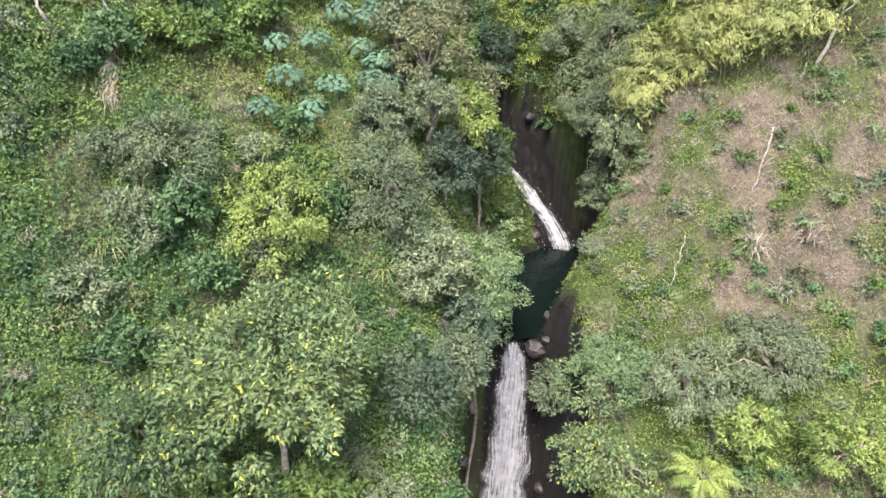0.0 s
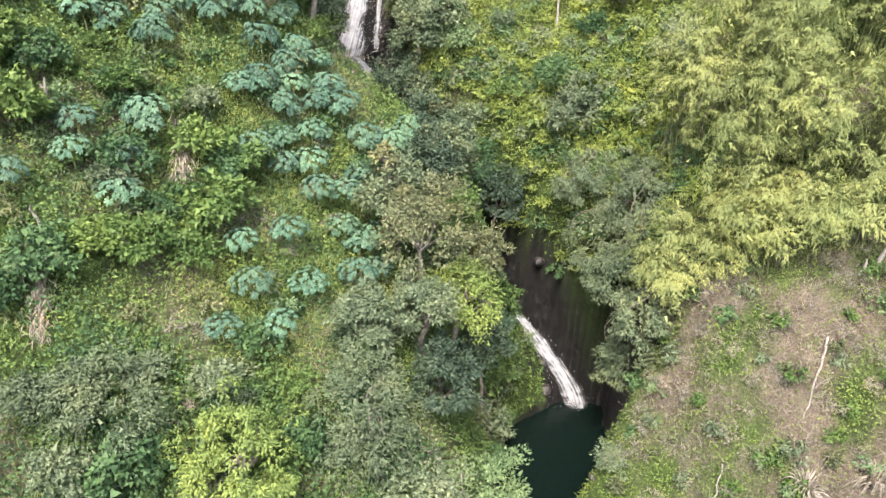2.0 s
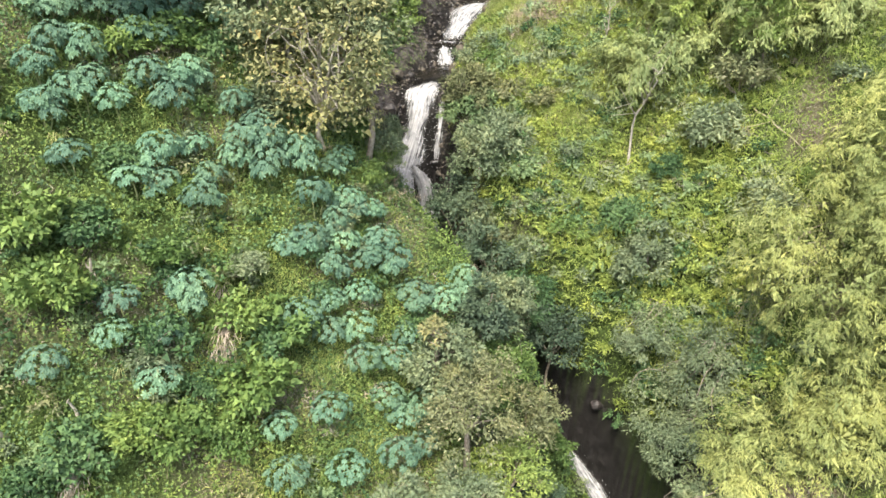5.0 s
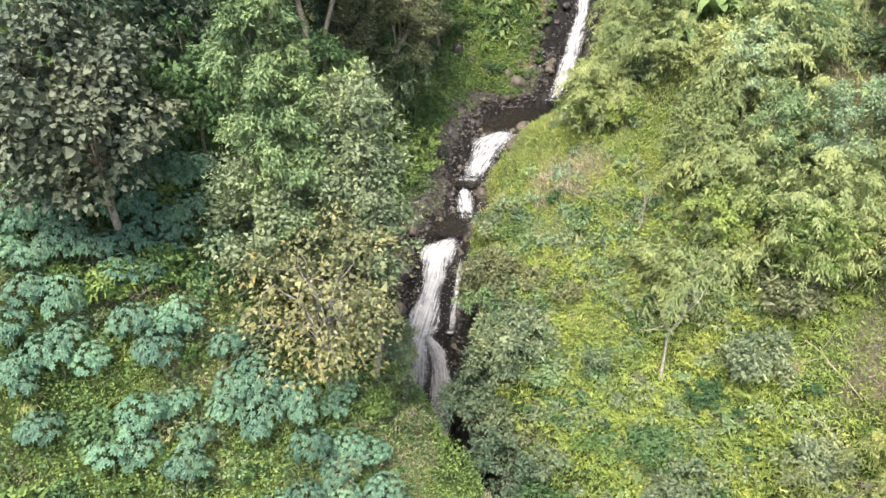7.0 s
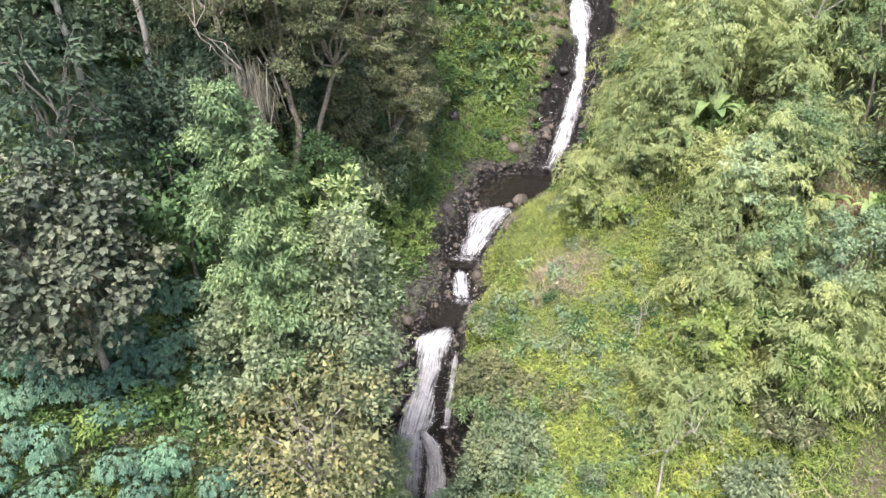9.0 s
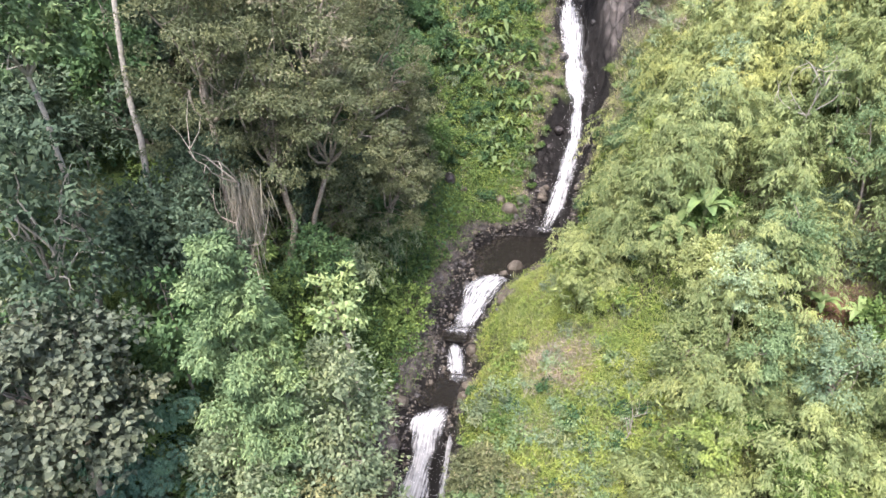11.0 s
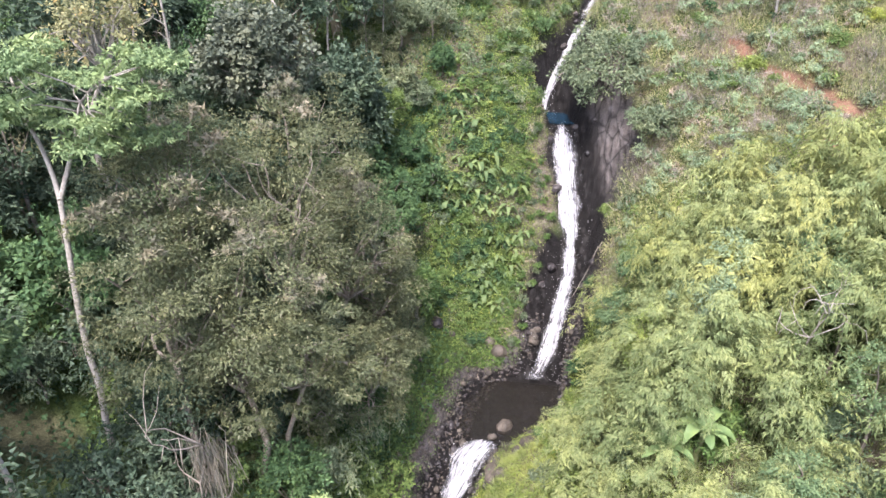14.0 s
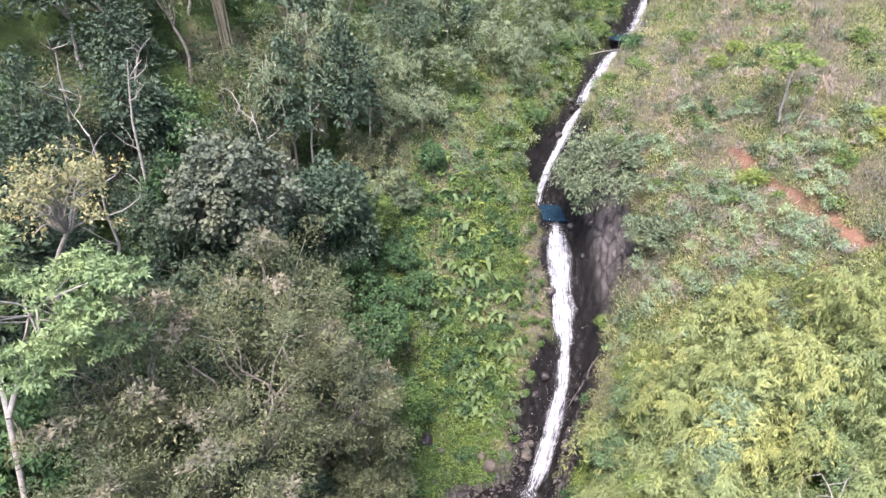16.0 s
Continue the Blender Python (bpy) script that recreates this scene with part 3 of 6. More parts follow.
waterfall("tall white lowest waterfall dropping from a rock lip", along(32.0, 35.2), np.linspace(1.2, 4.4, 12), 1, body=0.36)
waterfall("narrow slanting white water chute over black rock", along(46.4, 51.2), np.linspace(1.2, 2.1, 12), 2)
waterfall("thin stream of white water in a dark gorge", along(51.2, 59.2, 14), np.linspace(1.4, 1.1, 14), 8)
STEP = np.linspace(0, 1, 16)
waterfall("white waterfall splitting over a steep dark rock", along(58.4, 68.0, 16, 0.15, np.interp(STEP, [0, 0.2, 0.35, 0.55, 0.75, 1], [0.3, -0.2, -0.3, -0.8, -1.0, -0.8])), np.interp(STEP, [0, 0.16, 0.32, 0.55, 0.75, 1], [2.2, 3.0, 1.8, 2.5, 2.3, 2.4]), 3, body=0.35)
waterfall("side strand of the splitting waterfall round a black rock", along(58.4, 62.4, 16, 0.3, np.interp(STEP, [0, 0.15, 0.35, 1], [-0.3, 0.7, 1.15, 1.0])), np.interp(STEP, [0, 0.3, 1], [1.1, 1.4, 1.8]), 12, body=0.42)
waterfall("thin outer strand of the splitting waterfall", along(62.6, 66.2, 16, 0.2, 1.5), np.linspace(0.5, 0.7, 16), 13)
waterfall("short white rapid between rounded stones", along(70.7, 73.4, 12, 0.3), np.linspace(1.0, 1.7, 12), 4)
waterfall("fan of white water spilling from a stony pool", along(75.2, 80.2, 12, 0.28), np.linspace(2.9, 2.2, 12), 5)
waterfall("long white waterfall over a steep grey cliff", along(88.0, 105.0, 30, 0.15, np.interp(np.linspace(105, 88, 30), [88, 95, 98.5, 101.5, 105], [0, 0, -0.9, -0.5, 0])), np.interp(np.linspace(0, 1, 30), [0, 0.25, 0.4, 0.47, 0.7, 1], [2.0, 2.7, 2.7, 1.2, 2.1, 1.7]), 6)
waterfall("narrow white fall into a blue rock basin", along(108.4, 116.0, 12, 0.15, np.linspace(0, -0.9, 12)), np.linspace(1.1, 1.3, 12), 7)
waterfall("upper white water slide between mossy banks", along(116.0, 123.5), np.linspace(1.5, 2.2, 12), 9)
waterfall("highest white cascade below the grassy hilltop", along(127.5, 140.0), np.linspace(1.2, 1.6, 12), 10)
pool("water_pool_lower", "dark green deep plunge pool", 34.6, 47.5, 4.7, M_POOL_DARK, 2.0)
pool("water_basin_low", "clear dark water above the splitting fall", 66.9, 71.0, 30.75, M_POOL_CLEAR, 0.6)
pool("water_basin", "clear dark water between two rapids", 73.3, 75.6, 31.85, M_POOL_CLEAR, 0.6)
pool("water_pool_middle", "shallow brown pool with stones", 79.9, 88.6, 34.15, M_POOL_CLEAR, 3.0)
pool("water_pool_upper", "small deep blue rock basin", 105.0, 109.3, 52.85, M_POOL_BLUE, 0.7)
pool("water_pool_top", "small blue pool under the highest fall", 123.5, 128.0, 66.3, M_POOL_BLUE, 0.2)


# ---- plants ----
def crown_leaves(rng, out, centre, radius, clumps, per, leaf, wide, flat=1.0, droop=0.3, shell=0.75, low=-0.5, tuft=0.3, core=4):
    """Leaves in tufts over an uneven crown. centre, radius: of the crown, x, y, z; leaf, wide: a leaf's length and its width over its length."""
    radius = np.asarray(radius, float)
    d = sphere_dirs(rng, clumps, low)
    r = shell + (1.05 - shell) * rng.rand(clumps) ** 0.7
    lump = 1 + 1.3 * fbm(d[:, 0] * 2, d[:, 1] * 2, d[:, 2] * 2 + rng.rand() * 50, 1.0, 2)
    c = np.asarray(centre) + d * radius * (r * lump)[:, None]
    size = radius.mean() * tuft * rng.uniform(0.55, 1.35, clumps)
    n = clumps * per
    k = np.repeat(np.arange(clumps), per)
    e = sphere_dirs(rng, n, -0.3)
    e[:, 2] *= flat
    base = c[k] + e * (size[k] * rng.uniform(0.55, 1.0, n))[:, None]
    axis = e * 0.45 + d[k] * 0.4 + rng.normal(size=(n, 3)) * 0.5 - np.array([0, 0, droop])
    normal = e * 0.9 + d[k] * 0.4 + np.array([0, 0, 0.4]) + rng.normal(size=(n, 3)) * 0.35
    length = leaf * rng.uniform(0.65, 1.3, n)
    out.add(base, axis, normal, length, length * wide)
    inner = np.repeat(np.arange(clumps), core if wide > 0.2 else 0)
    m = len(inner)
    base = c[inner] - d[inner] * (size[inner] * rng.uniform(0.2, 1.4, m))[:, None] + rng.normal(size=(m, 3)) * (size[inner] * 0.4)[:, None]
    length = np.minimum(leaf * rng.uniform(1.5, 2.3, m), 0.55)
    if m:
        out.add(base, rng.normal(size=(m, 3)) - np.array([0, 0, droop]), d[inner] + rng.normal(size=(m, 3)) * 0.6, length, length * max(wide, 0.45))
    return c


def tree(name, label, category, x, y, top, radius, leaf_mat, bark_mat, seed, leaf=0.34, wide=0.5, clumps=70, per=40, deep=1.0, lean=(0, 0),
         trunk=0.16, limbs=7, flat=1.0, droop=0.3, shell=0.7, group="", low=-0.5, tuft=0.3, small=True, fine=1.3, bloom=0, round_leaf=False):
    """A tree rooted in the hillside: a tapered trunk with limbs out to the tufts of an uneven crown."""
    rng = np.random.RandomState(seed)
    ground = float(height(x, y)) - 0.15
    high = top - ground
    rz = radius * deep
    ob = thing(name, label, category, group)
    ob.matrix_basis = pose(x, y, ground)
    centre = np.array([lean[0], lean[1], high - rz])
    leaves, wood = Leaves(small, round_leaf), Tubes()
    tufts = crown_leaves(rng, leaves, centre, (radius, radius, rz), clumps, int(per * fine), leaf / fine ** 0.6, wide, flat, droop, shell, low, tuft)
    fork = np.array([lean[0] * 0.6, lean[1] * 0.6, max(high - 1.7 * rz, high * 0.25)])
    wood.add(bent(rng, (0, 0, 0), fork, 0.06, 8), np.linspace(trunk * 1.3, trunk * 0.8, 8), 8)
    stem = part("trunk", wood.mesh("trunk", bark_mat), ob)
    for k in rng.choice(len(tufts), min(limbs, len(tufts)), replace=False):
        mid = fork + (tufts[k] - fork) * 0.55 + np.array([0, 0, 0.2 * rz])
        path = np.concatenate([bent(rng, fork, mid, 0.1, 5), bent(rng, mid, tufts[k], 0.12, 5)[1:]])
        limb = Tubes()
        limb.add(path, np.linspace(trunk * 0.6, 0.02, len(path)), 4)
        for _ in range(3):
            j = rng.randint(3, len(path) - 1)
            near = tufts[np.argsort(np.linalg.norm(tufts - path[j], axis=1))[rng.randint(0, 8)]]
            limb.add(bent(rng, path[j], near, 0.12, 5), np.linspace(trunk * 0.22, 0.012, 5), 3)
        part("limb", limb.mesh("limb", bark_mat), stem)
    crown = part("crown", leaves.mesh("crown", leaf_mat), ob)
    if bloom:
        heads, flowers = tufts[np.argsort(-tufts[:, 2])][: bloom * 3: 3], Leaves(True)
        for c in heads:
            crown_leaves(rng, flowers, c + np.array([0, 0, 0.25]), (0.8, 0.8, 0.45), 9, 16, 0.24, 0.35, 0.8, 0.1, 0.3)
        part("blossom", flowers.mesh("blossom", M_BLOOM), crown, "pale pinkish flower heads")
    return ob


def forked_tree():
    """A slender pale trunk that forks high up under flat layers of feathery leaves."""
    r = np.random.RandomState(50)
    base = np.array([-20.6, 61.6, float(height(-20.6, 61.6)) - 0.2])
    fork = np.array([-22.9, 65.3, 60.4])
    ob = thing("tree", "tall pale-trunked forked tree with layered light green foliage", "tree")
    ob.matrix_basis = pose(*base)
    wood, leaves = Tubes(), Leaves(True)
    wood.add(bent(r, (0, 0, 0), fork - base, 0.02, 10), np.linspace(0.2, 0.13, 10), 8)
    ends = []
    for way in ([(-26.2, 68.3, 63.4), (-27.6, 69.6, 66.0)], [(-23.1, 67.7, 62.8), (-20.9, 67.0, 65.6)]):
        a, b = (np.array(p) - base for p in way)
        path = np.concatenate([bent(r, fork - base, a, 0.04, 6), bent(r, a, b, 0.06, 6)[1:]])
        wood.add(path, np.linspace(0.13, 0.05, 11), 7)
        ends += [path[k] for k in (5, 7, 8, 9, 10, 10)]
    for k in range(34):
        c = np.array([-22.6, 67.2, 64.2]) - base + np.array([r.uniform(-5.6, 4.6), r.uniform(-3.0, 3.6), r.uniform(-1.6, 2.8)])
        near = ends[int(np.argmin([np.linalg.norm(c - e) for e in ends]))]
        wood.add(bent(r, near, c - np.array([0, 0, 0.15]), 0.12, 6), np.linspace(0.05, 0.012, 6), 4)
        crown_leaves(r, leaves, c, (1.25, 1.25, 0.3), 16, 34, 0.24, 0.38, 0.4, 0.35, 0.3, -0.6, 0.42)
    part("trunk", wood.mesh("trunk", M_WHITE), ob)
    part("crown", leaves.mesh("crown", M_LAYER), ob)


def creeper_tree():
    """A tall narrow tree whose stem is wrapped in uneven masses of creepers, one above the other."""
    r = np.random.RandomState(32)
    x, y = -12.0, 52.6
    ground = float(height(x, y)) - 0.2
    ob = thing("tree", "tall narrow pale green tree wrapped in creepers", "tree")
    ob.matrix_basis = pose(x, y, ground)
    wood = Tubes()
    stem = bent(r, (0, 0, 0), (-0.1, -0.2, 50.6 - ground), 0.02, 10)
    wood.add(stem, np.linspace(0.2, 0.05, 10), 8)
    trunk = part("trunk", wood.mesh("trunk", M_PALE), ob)
    for dx, z, radius in ((-0.1, 50.9, 0.85), (-0.7, 49.4, 1.0), (0.7, 48.8, 1.0), (-0.4, 47.6, 1.25), (1.0, 46.7, 1.05), (-1.1, 46.0, 0.95), (0.1, 45.2, 1.3), (1.3, 44.2, 1.2), (-0.6, 43.2, 1.2), (0.6, 42.2, 1.4), (1.6, 41.2, 1.1), (-0.3, 40.4, 1.3), (0.8, 38.8, 1.3)):
        c = np.array([dx, -0.6 + r.uniform(-0.5, 0.3), z - ground])
        limb, leaves = Tubes(), Leaves(True)
        limb.add(bent(r, stem[min(int((z - ground - 0.8) / (50.6 - ground) * 9), 8)], c, 0.1, 6), np.linspace(0.06, 0.015, 6), 5)
        crown_leaves(r, leaves, c, (radius, radius, radius * 1.15), 26, 95, 0.22, 0.4, 1.0, 0.75, 0.55, -0.8, 0.36)
        part("limb", limb.mesh("limb", M_PALE), trunk)
        part("foliage", leaves.mesh("foliage", M_LIGHT), ob)


def placed(template, spots, rng, low=0.75, high=1.3, sink=0.1):
    """The template at the first spot and copies of it at the others, each turned and sized by chance. spots: x, y."""
    for i, (x, y) in enumerate(spots):
        size = rng.uniform(low, high)
        m = Matrix.LocRotScale((x, y, float(level(x, y)) - sink), Euler((rng.normal() * 0.06, rng.normal() * 0.06, rng.uniform(0, 6.28))), (size, size, size * rng.uniform(0.85, 1.2)))
        if i == 0:
            template.matrix_basis = m
        else:
            template_scale = template.scale.copy()
            template.scale = (1, 1, 1)
            copy_thing(template, m)
            template.scale = template_scale


def deal(templates, spots, rng, low=0.75, high=1.3, sink=0.1):
    spots = list(spots)
    for i, t in enumerate(templates):
        placed(t, spots[i::len(templates)], rng, low, high, sink)


def scatter(rng, n, keep, x0=-34, x1=32, y0=16, y1=132, apart=0.0):
    """Up to n spots where keep(x, y), 0 to 1, lets them stand."""
    x, y = rng.uniform(x0, x1, n * 9), rng.uniform(y0, y1, n * 9)
    ok = rng.rand(n * 9) < keep(x, y) * np.clip(lookup(CELL_AREA, x, y) / 2.6, 0, 1)
    spots = np.stack([x[ok], y[ok]], 1)
    if apart:
        chosen = []
        for p in spots:
            if all((p[0] - q[0]) ** 2 + (p[1] - q[1]) ** 2 > apart ** 2 for q in chosen):
                chosen.append(p)
            if len(chosen) >= n:
                break
        return np.array(chosen)
    return spots[:n]


def bank(x, y, gap=0.8):
    """1 on the slopes, 0 in the stream bed and on bare rock."""
    sx, sz, hw = stream_at(y)
    return (np.abs(x - sx) > hw + gap) * (1 - lookup(CELL_MASKS[0], x, y)) * (1 - lookup(CELL_MASKS[2], x, y))


def blob(x, y, cx, cy, rx, ry):
    return np.clip(1.6 - 1.6 * np.hypot((x - cx) / rx, (y - cy) / ry), 0, 1)


# -- shrubs with blue-green fingered leaves --
def cassava(seed):
    """One to three bare stems, each under a dome of overlapping star-shaped leaves."""
    rng = np.random.RandomState(seed)
    ob = thing("shrub", "blue-green shrub with star-shaped leaves in a rounded head", "shrub", "blue-green shrubs on the slope")
    domes = [(np.array([0, 0, 1.35]), 0.88)] + [(np.array([math.cos(a) * 0.6, math.sin(a) * 0.6, rng.uniform(0.8, 1.35)]), rng.uniform(0.45, 0.6)) for a in rng.uniform(0, 6.28, seed % 3)]
    for c, reach in domes:
        wood, leaves = Tubes(), Leaves()
        stars = int(58 * reach ** 1.3)
        for h in range(stars):
            q = (h + 0.5) / stars
            a, z = h * 2.4 + rng.uniform(-0.25, 0.25), 1 - 1.15 * q
            d = np.array([math.sqrt(max(1 - z * z, 0)) * math.cos(a), math.sqrt(max(1 - z * z, 0)) * math.sin(a), z])
            hub = c + d * np.array([1, 1, 0.72]) * reach * rng.uniform(0.86, 1.1)
            if h % 3 == 0:
                wood.add(bent(rng, c - np.array([0, 0, 0.35]), hub, 0.06, 4), np.linspace(0.014, 0.006, 4), 3)
            n = unit(d * 0.75 + np.array([0, 0, 0.5]) + rng.normal(size=3) * 0.16)
            u = unit(np.cross(n, np.array([math.sin(a), -math.cos(a), 0.3])))
            v = np.cross(n, u)
            f = np.radians([-132, -88, -44, 0, 44, 88, 132]) + rng.uniform(-0.2, 0.2)
            axis = np.cos(f)[:, None] * u + np.sin(f)[:, None] * v - n * rng.uniform(0.15, 0.45)
            size = rng.uniform(0.2, 0.27) * np.array([0.7, 0.85, 1.0, 1.1, 1.0, 0.85, 0.7])
            leaves.add(np.repeat(hub[None], 7, 0), axis, np.repeat(n[None], 7, 0), size, size * 0.42, 0.12, 0.6)
        wood.add(bent(rng, (c[0] * 0.25, c[1] * 0.25, -0.2), c - np.array([0, 0, 0.3]), 0.06, 6), np.linspace(0.045, 0.03, 6), 6)
        stem = part("stem", wood.mesh("stem", M_STALK), ob)
        part("leaf_head", leaves.mesh("leaf_head", M_CASSAVA), stem)
    return ob


rng = np.random.RandomState(11)
CASSAVA_TOP = [(-21.5, 47.3), (-22.3, 48.4), (-21.8, 49.1), (-20.8, 49.5), (-20.2, 50.4), (-19.4, 51.0), (-18.7, 51.8), (-20.5, 48.6), (-19.3, 49.2), (-18.5, 50.4), (-17.8, 51.5), (-18.3, 48.7), (-17.4, 49.1), (-16.9, 50.4), (-21.0, 46.3),
               (-20.0, 46.6), (-19.3, 45.8), (-19.7, 44.9), (-18.2, 45.5), (-17.3, 47.2), (-21.3, 44.9), (-20.9, 43.7), (-19.4, 42.8), (-22.4, 47.2), (-18.7, 53.0), (-15.6, 48.1), (-16.0, 46.7), (-13.4, 48.5), (-12.4, 48.3)]
CASSAVA_MID = [(-16.1, 44.7), (-14.9, 45.9), (-15.6, 43.9), (-14.0, 45.2), (-14.1, 44.0), (-16.7, 43.0), (-13.2, 46.4), (-12.8, 47.2), (-11.7, 47.6), (-11.5, 46.7), (-10.3, 48.0), (-8.7, 50.0), (-9.0, 48.8), (-10.3, 44.7), (-9.4, 45.2),
               (-9.4, 46.6), (-8.3, 46.8), (-7.1, 48.3), (-8.0, 47.8), (-7.8, 46.1), (-8.3, 45.1), (-6.6, 45.9), (-6.2, 47.0), (-5.4, 46.5), (-8.2, 44.0), (-6.8, 44.7), (-13.7, 40.9), (-4.3, 45.8), (-1.6, 47.4)]
CASSAVA_LOW = [(-16.0, 39.0), (-14.2, 39.2), (-16.0, 37.9), (-14.2, 37.4), (-9.0, 42.5), (-7.9, 42.6), (-6.7, 43.5), (-6.2, 42.3), (-5.0, 43.1), (-4.3, 44.6), (-5.0, 41.9), (-4.2, 41.4), (-3.3, 42.2), (-9.2, 38.1), (-7.4, 39.7),
               (-8.6, 36.8), (-6.3, 38.2), (-4.2, 39.2), (-9.6, 34.9), (-7.2, 36.0), (-3.1, 40.5), (-1.8, 48.4), (-2.9, 46.2), (-18.2, 36.2)]
CASSAVA_EAST = [(3.2, 73.3), (-2.0, 66.0), (-0.2, 66.1), (2.0, 64.0), (0.7, 62.5), (4.0, 60.6), (16.7, 64.2), (17.4, 63.4), (14.5, 63.1), (13.5, 99.0), (16.0, 96.5), (12.2, 101.5), (19.0, 95.0), (-0.6, 64.6), (1.4, 66.8), (12.4, 62.0), (14.8, 60.6)]
deal([cassava(s) for s in (1, 2, 4, 5)], CASSAVA_TOP + CASSAVA_MID + [tuple(p) for p in scatter(np.random.RandomState(8), 26, lambda x, y: blob(x, y, -20, 52.0, 8, 5), -30, -15, 48, 58, 1.1)], rng, 0.85, 1.15)
deal([cassava(s) for s in (6, 9)], CASSAVA_LOW, rng, 0.88, 1.12)

# -- bamboo --
def bamboo(seed, radius=3.3, tall=8.5, culms=28, plumes=8, fan=30, mat=None, label="dense clump of arching yellow-green bamboo", group="bamboo clumps of the slope", bare=0.0, fine=1.0):
    """Culms that rise and arch over, hung with fans of narrow drooping leaves."""
    rng = np.random.RandomState(seed)
    ob = thing("bamboo_clump", label, "bamboo", group)
    wood, leaves = Tubes(), Leaves(True)
    up = np.array([0, 0, 1.0])
    for c in range(culms):
        a, reach = c * 2.4 + rng.uniform(-0.3, 0.3), radius * rng.uniform(0.2, 1.0)
        d = np.array([math.cos(a), math.sin(a), 0])
        h = tall * rng.uniform(0.68, 1.08)
        t = np.linspace(0, 1, 9)[:, None]
        path = d * ((1.3 if not bare else 0.6) * rng.rand() + reach * t ** 2.2) + up * h * (np.sin(t * 1.85) / 0.96 - 0.42 * t ** 3.5 * (reach / radius)) + rng.normal(size=(9, 3)) * 0.05 * t
        wood.add(path, np.linspace(0.028, 0.008, 9) if not bare else np.linspace(0.05, 0.015, 9), 4 if not bare else 6)
        low = max(bare, 0.07)
        for at in (low + (1 - low) * rng.uniform(0, 1, plumes) ** 0.75) * 7.99:
            i = int(at)
            p = path[i] + (path[i + 1] - path[i]) * (at - i)
            b = rng.uniform(0, 6.28)
            way = unit(unit(path[i + 1] - path[i]) * 0.5 + np.array([math.cos(b), math.sin(b), 0.25]) * 0.8 + d * 0.4)
            side = unit(np.cross(way, up))
            long = rng.uniform(0.7, 1.35)
            u = rng.uniform(0, 1, fan)[:, None]
            w = rng.uniform(-1, 1, fan)[:, None]
            base = p + way * long * u - up * (0.5 * long * u ** 2) + side * w * 0.25 * (1 - 0.5 * u) + rng.normal(size=(fan, 3)) * 0.06
            axis = way * 0.55 + side * w * 0.75 - up * (0.35 + 0.5 * u) + rng.normal(size=(fan, 3)) * 0.18
            length = rng.uniform(0.2, 0.38, fan) * fine
            leaves.add(base, axis, np.tile(up * 0.5 + way * 0.5 + d * 0.3, (fan, 1)) + side * w * 0.5 + rng.normal(size=(fan, 3)) * 0.35, length, length * 0.24)
        m = 12
        q = path[rng.randint(3 if not bare else 6, 9, m)] - d * rng.uniform(0.2, 0.9, m)[:, None] - up * rng.uniform(0.2, 0.9, m)[:, None] + rng.normal(size=(m, 3)) * 0.35
        leaves.add(q, rng.normal(size=(m, 3)) - up * 0.6, rng.normal(size=(m, 3)) * 0.6 + up + d, rng.uniform(0.4, 0.65, m), 0.17)
    tagged(part("stem", wood.mesh("stem", M_CULM if bare else M_SHOOT), ob), kind="stuff")
    part("foliage", leaves.mesh("foliage", mat or M_BAMBOO), ob)
    return ob


M_BAMBOO_SOFT = leafy("bamboo_leaf_soft", (0.12, 0.168, 0.052), (0.195, 0.252, 0.082), (0.265, 0.315, 0.12), through_light=0.25)
M_BAMBOO_GREY = leafy("bamboo_leaf_grey", (0.06, 0.09, 0.045), (0.12, 0.17, 0.085), (0.22, 0.27, 0.15))
# -- single trees --
tree("tree", "broad bright green tree with pale new leaves", "tree", -7.3, 22.6, 14.6, 3.6, M_ROUND, M_BARK, 21, 0.3, 0.5, 130, 100, 0.95, tuft=0.22)
tree("tree", "low spreading green tree with yellow tips", "tree", -11.9, 21.0, 11.8, 2.6, M_ROUND, M_BARK, 22, 0.28, 0.5, 70, 80, 0.8, tuft=0.26)
tree("tree", "small lime green tree with drooping leaves", "tree", -8.3, 31.0, 17.8, 2.3, M_LIME, M_BARK, 23, 0.26, 0.4, 80, 90, 1.15, droop=0.7, low=-0.8, tuft=0.26)
tree("tree", "slender grey-green feathery tree with yellow pods", "tree", -3.1, 34.0, 18.5, 2.3, M_GREY, M_BARK, 24, 0.22, 0.35, 110, 100, 1.9, low=-0.9, tuft=0.24)
tree("tree", "light green airy tree leaning over the plunge pool", "tree", 1.9, 33.2, 13.4, 1.7, M_LIGHT, M_PALE, 25, 0.22, 0.45, 80, 80, 2.5, (0.6, -0.2), flat=0.6, low=-0.9, tuft=0.28)
tree("tree", "dusty grey-green bushy tree above the bank", "tree", -14.0, 32.0, 20.0, 2.5, M_GREY, M_BARK, 26, 0.22, 0.4, 90, 80, 1.0, low=-0.8, tuft=0.25)
tree("tree", "olive tree with rusty leaf tips beside the gorge", "tree", -1.0, 41.0, 23.6, 1.9, M_OLIVE, M_BARK, 27, 0.23, 0.45, 70, 75, 1.1)
tree("tree", "yellowish green tree leaning over the gorge edge", "tree", 0.7, 40.2, 18.9, 1.9, M_LIME, M_BARK, 28, 0.23, 0.45, 65, 75, 0.95, (0.5, 0.6))
tree("tree", "grey-green leafy tree on the gorge edge", "tree", -0.5, 37.6, 20.2, 1.5, M_GREY, M_BARK, 29, 0.22, 0.45, 55, 70, 1.0)
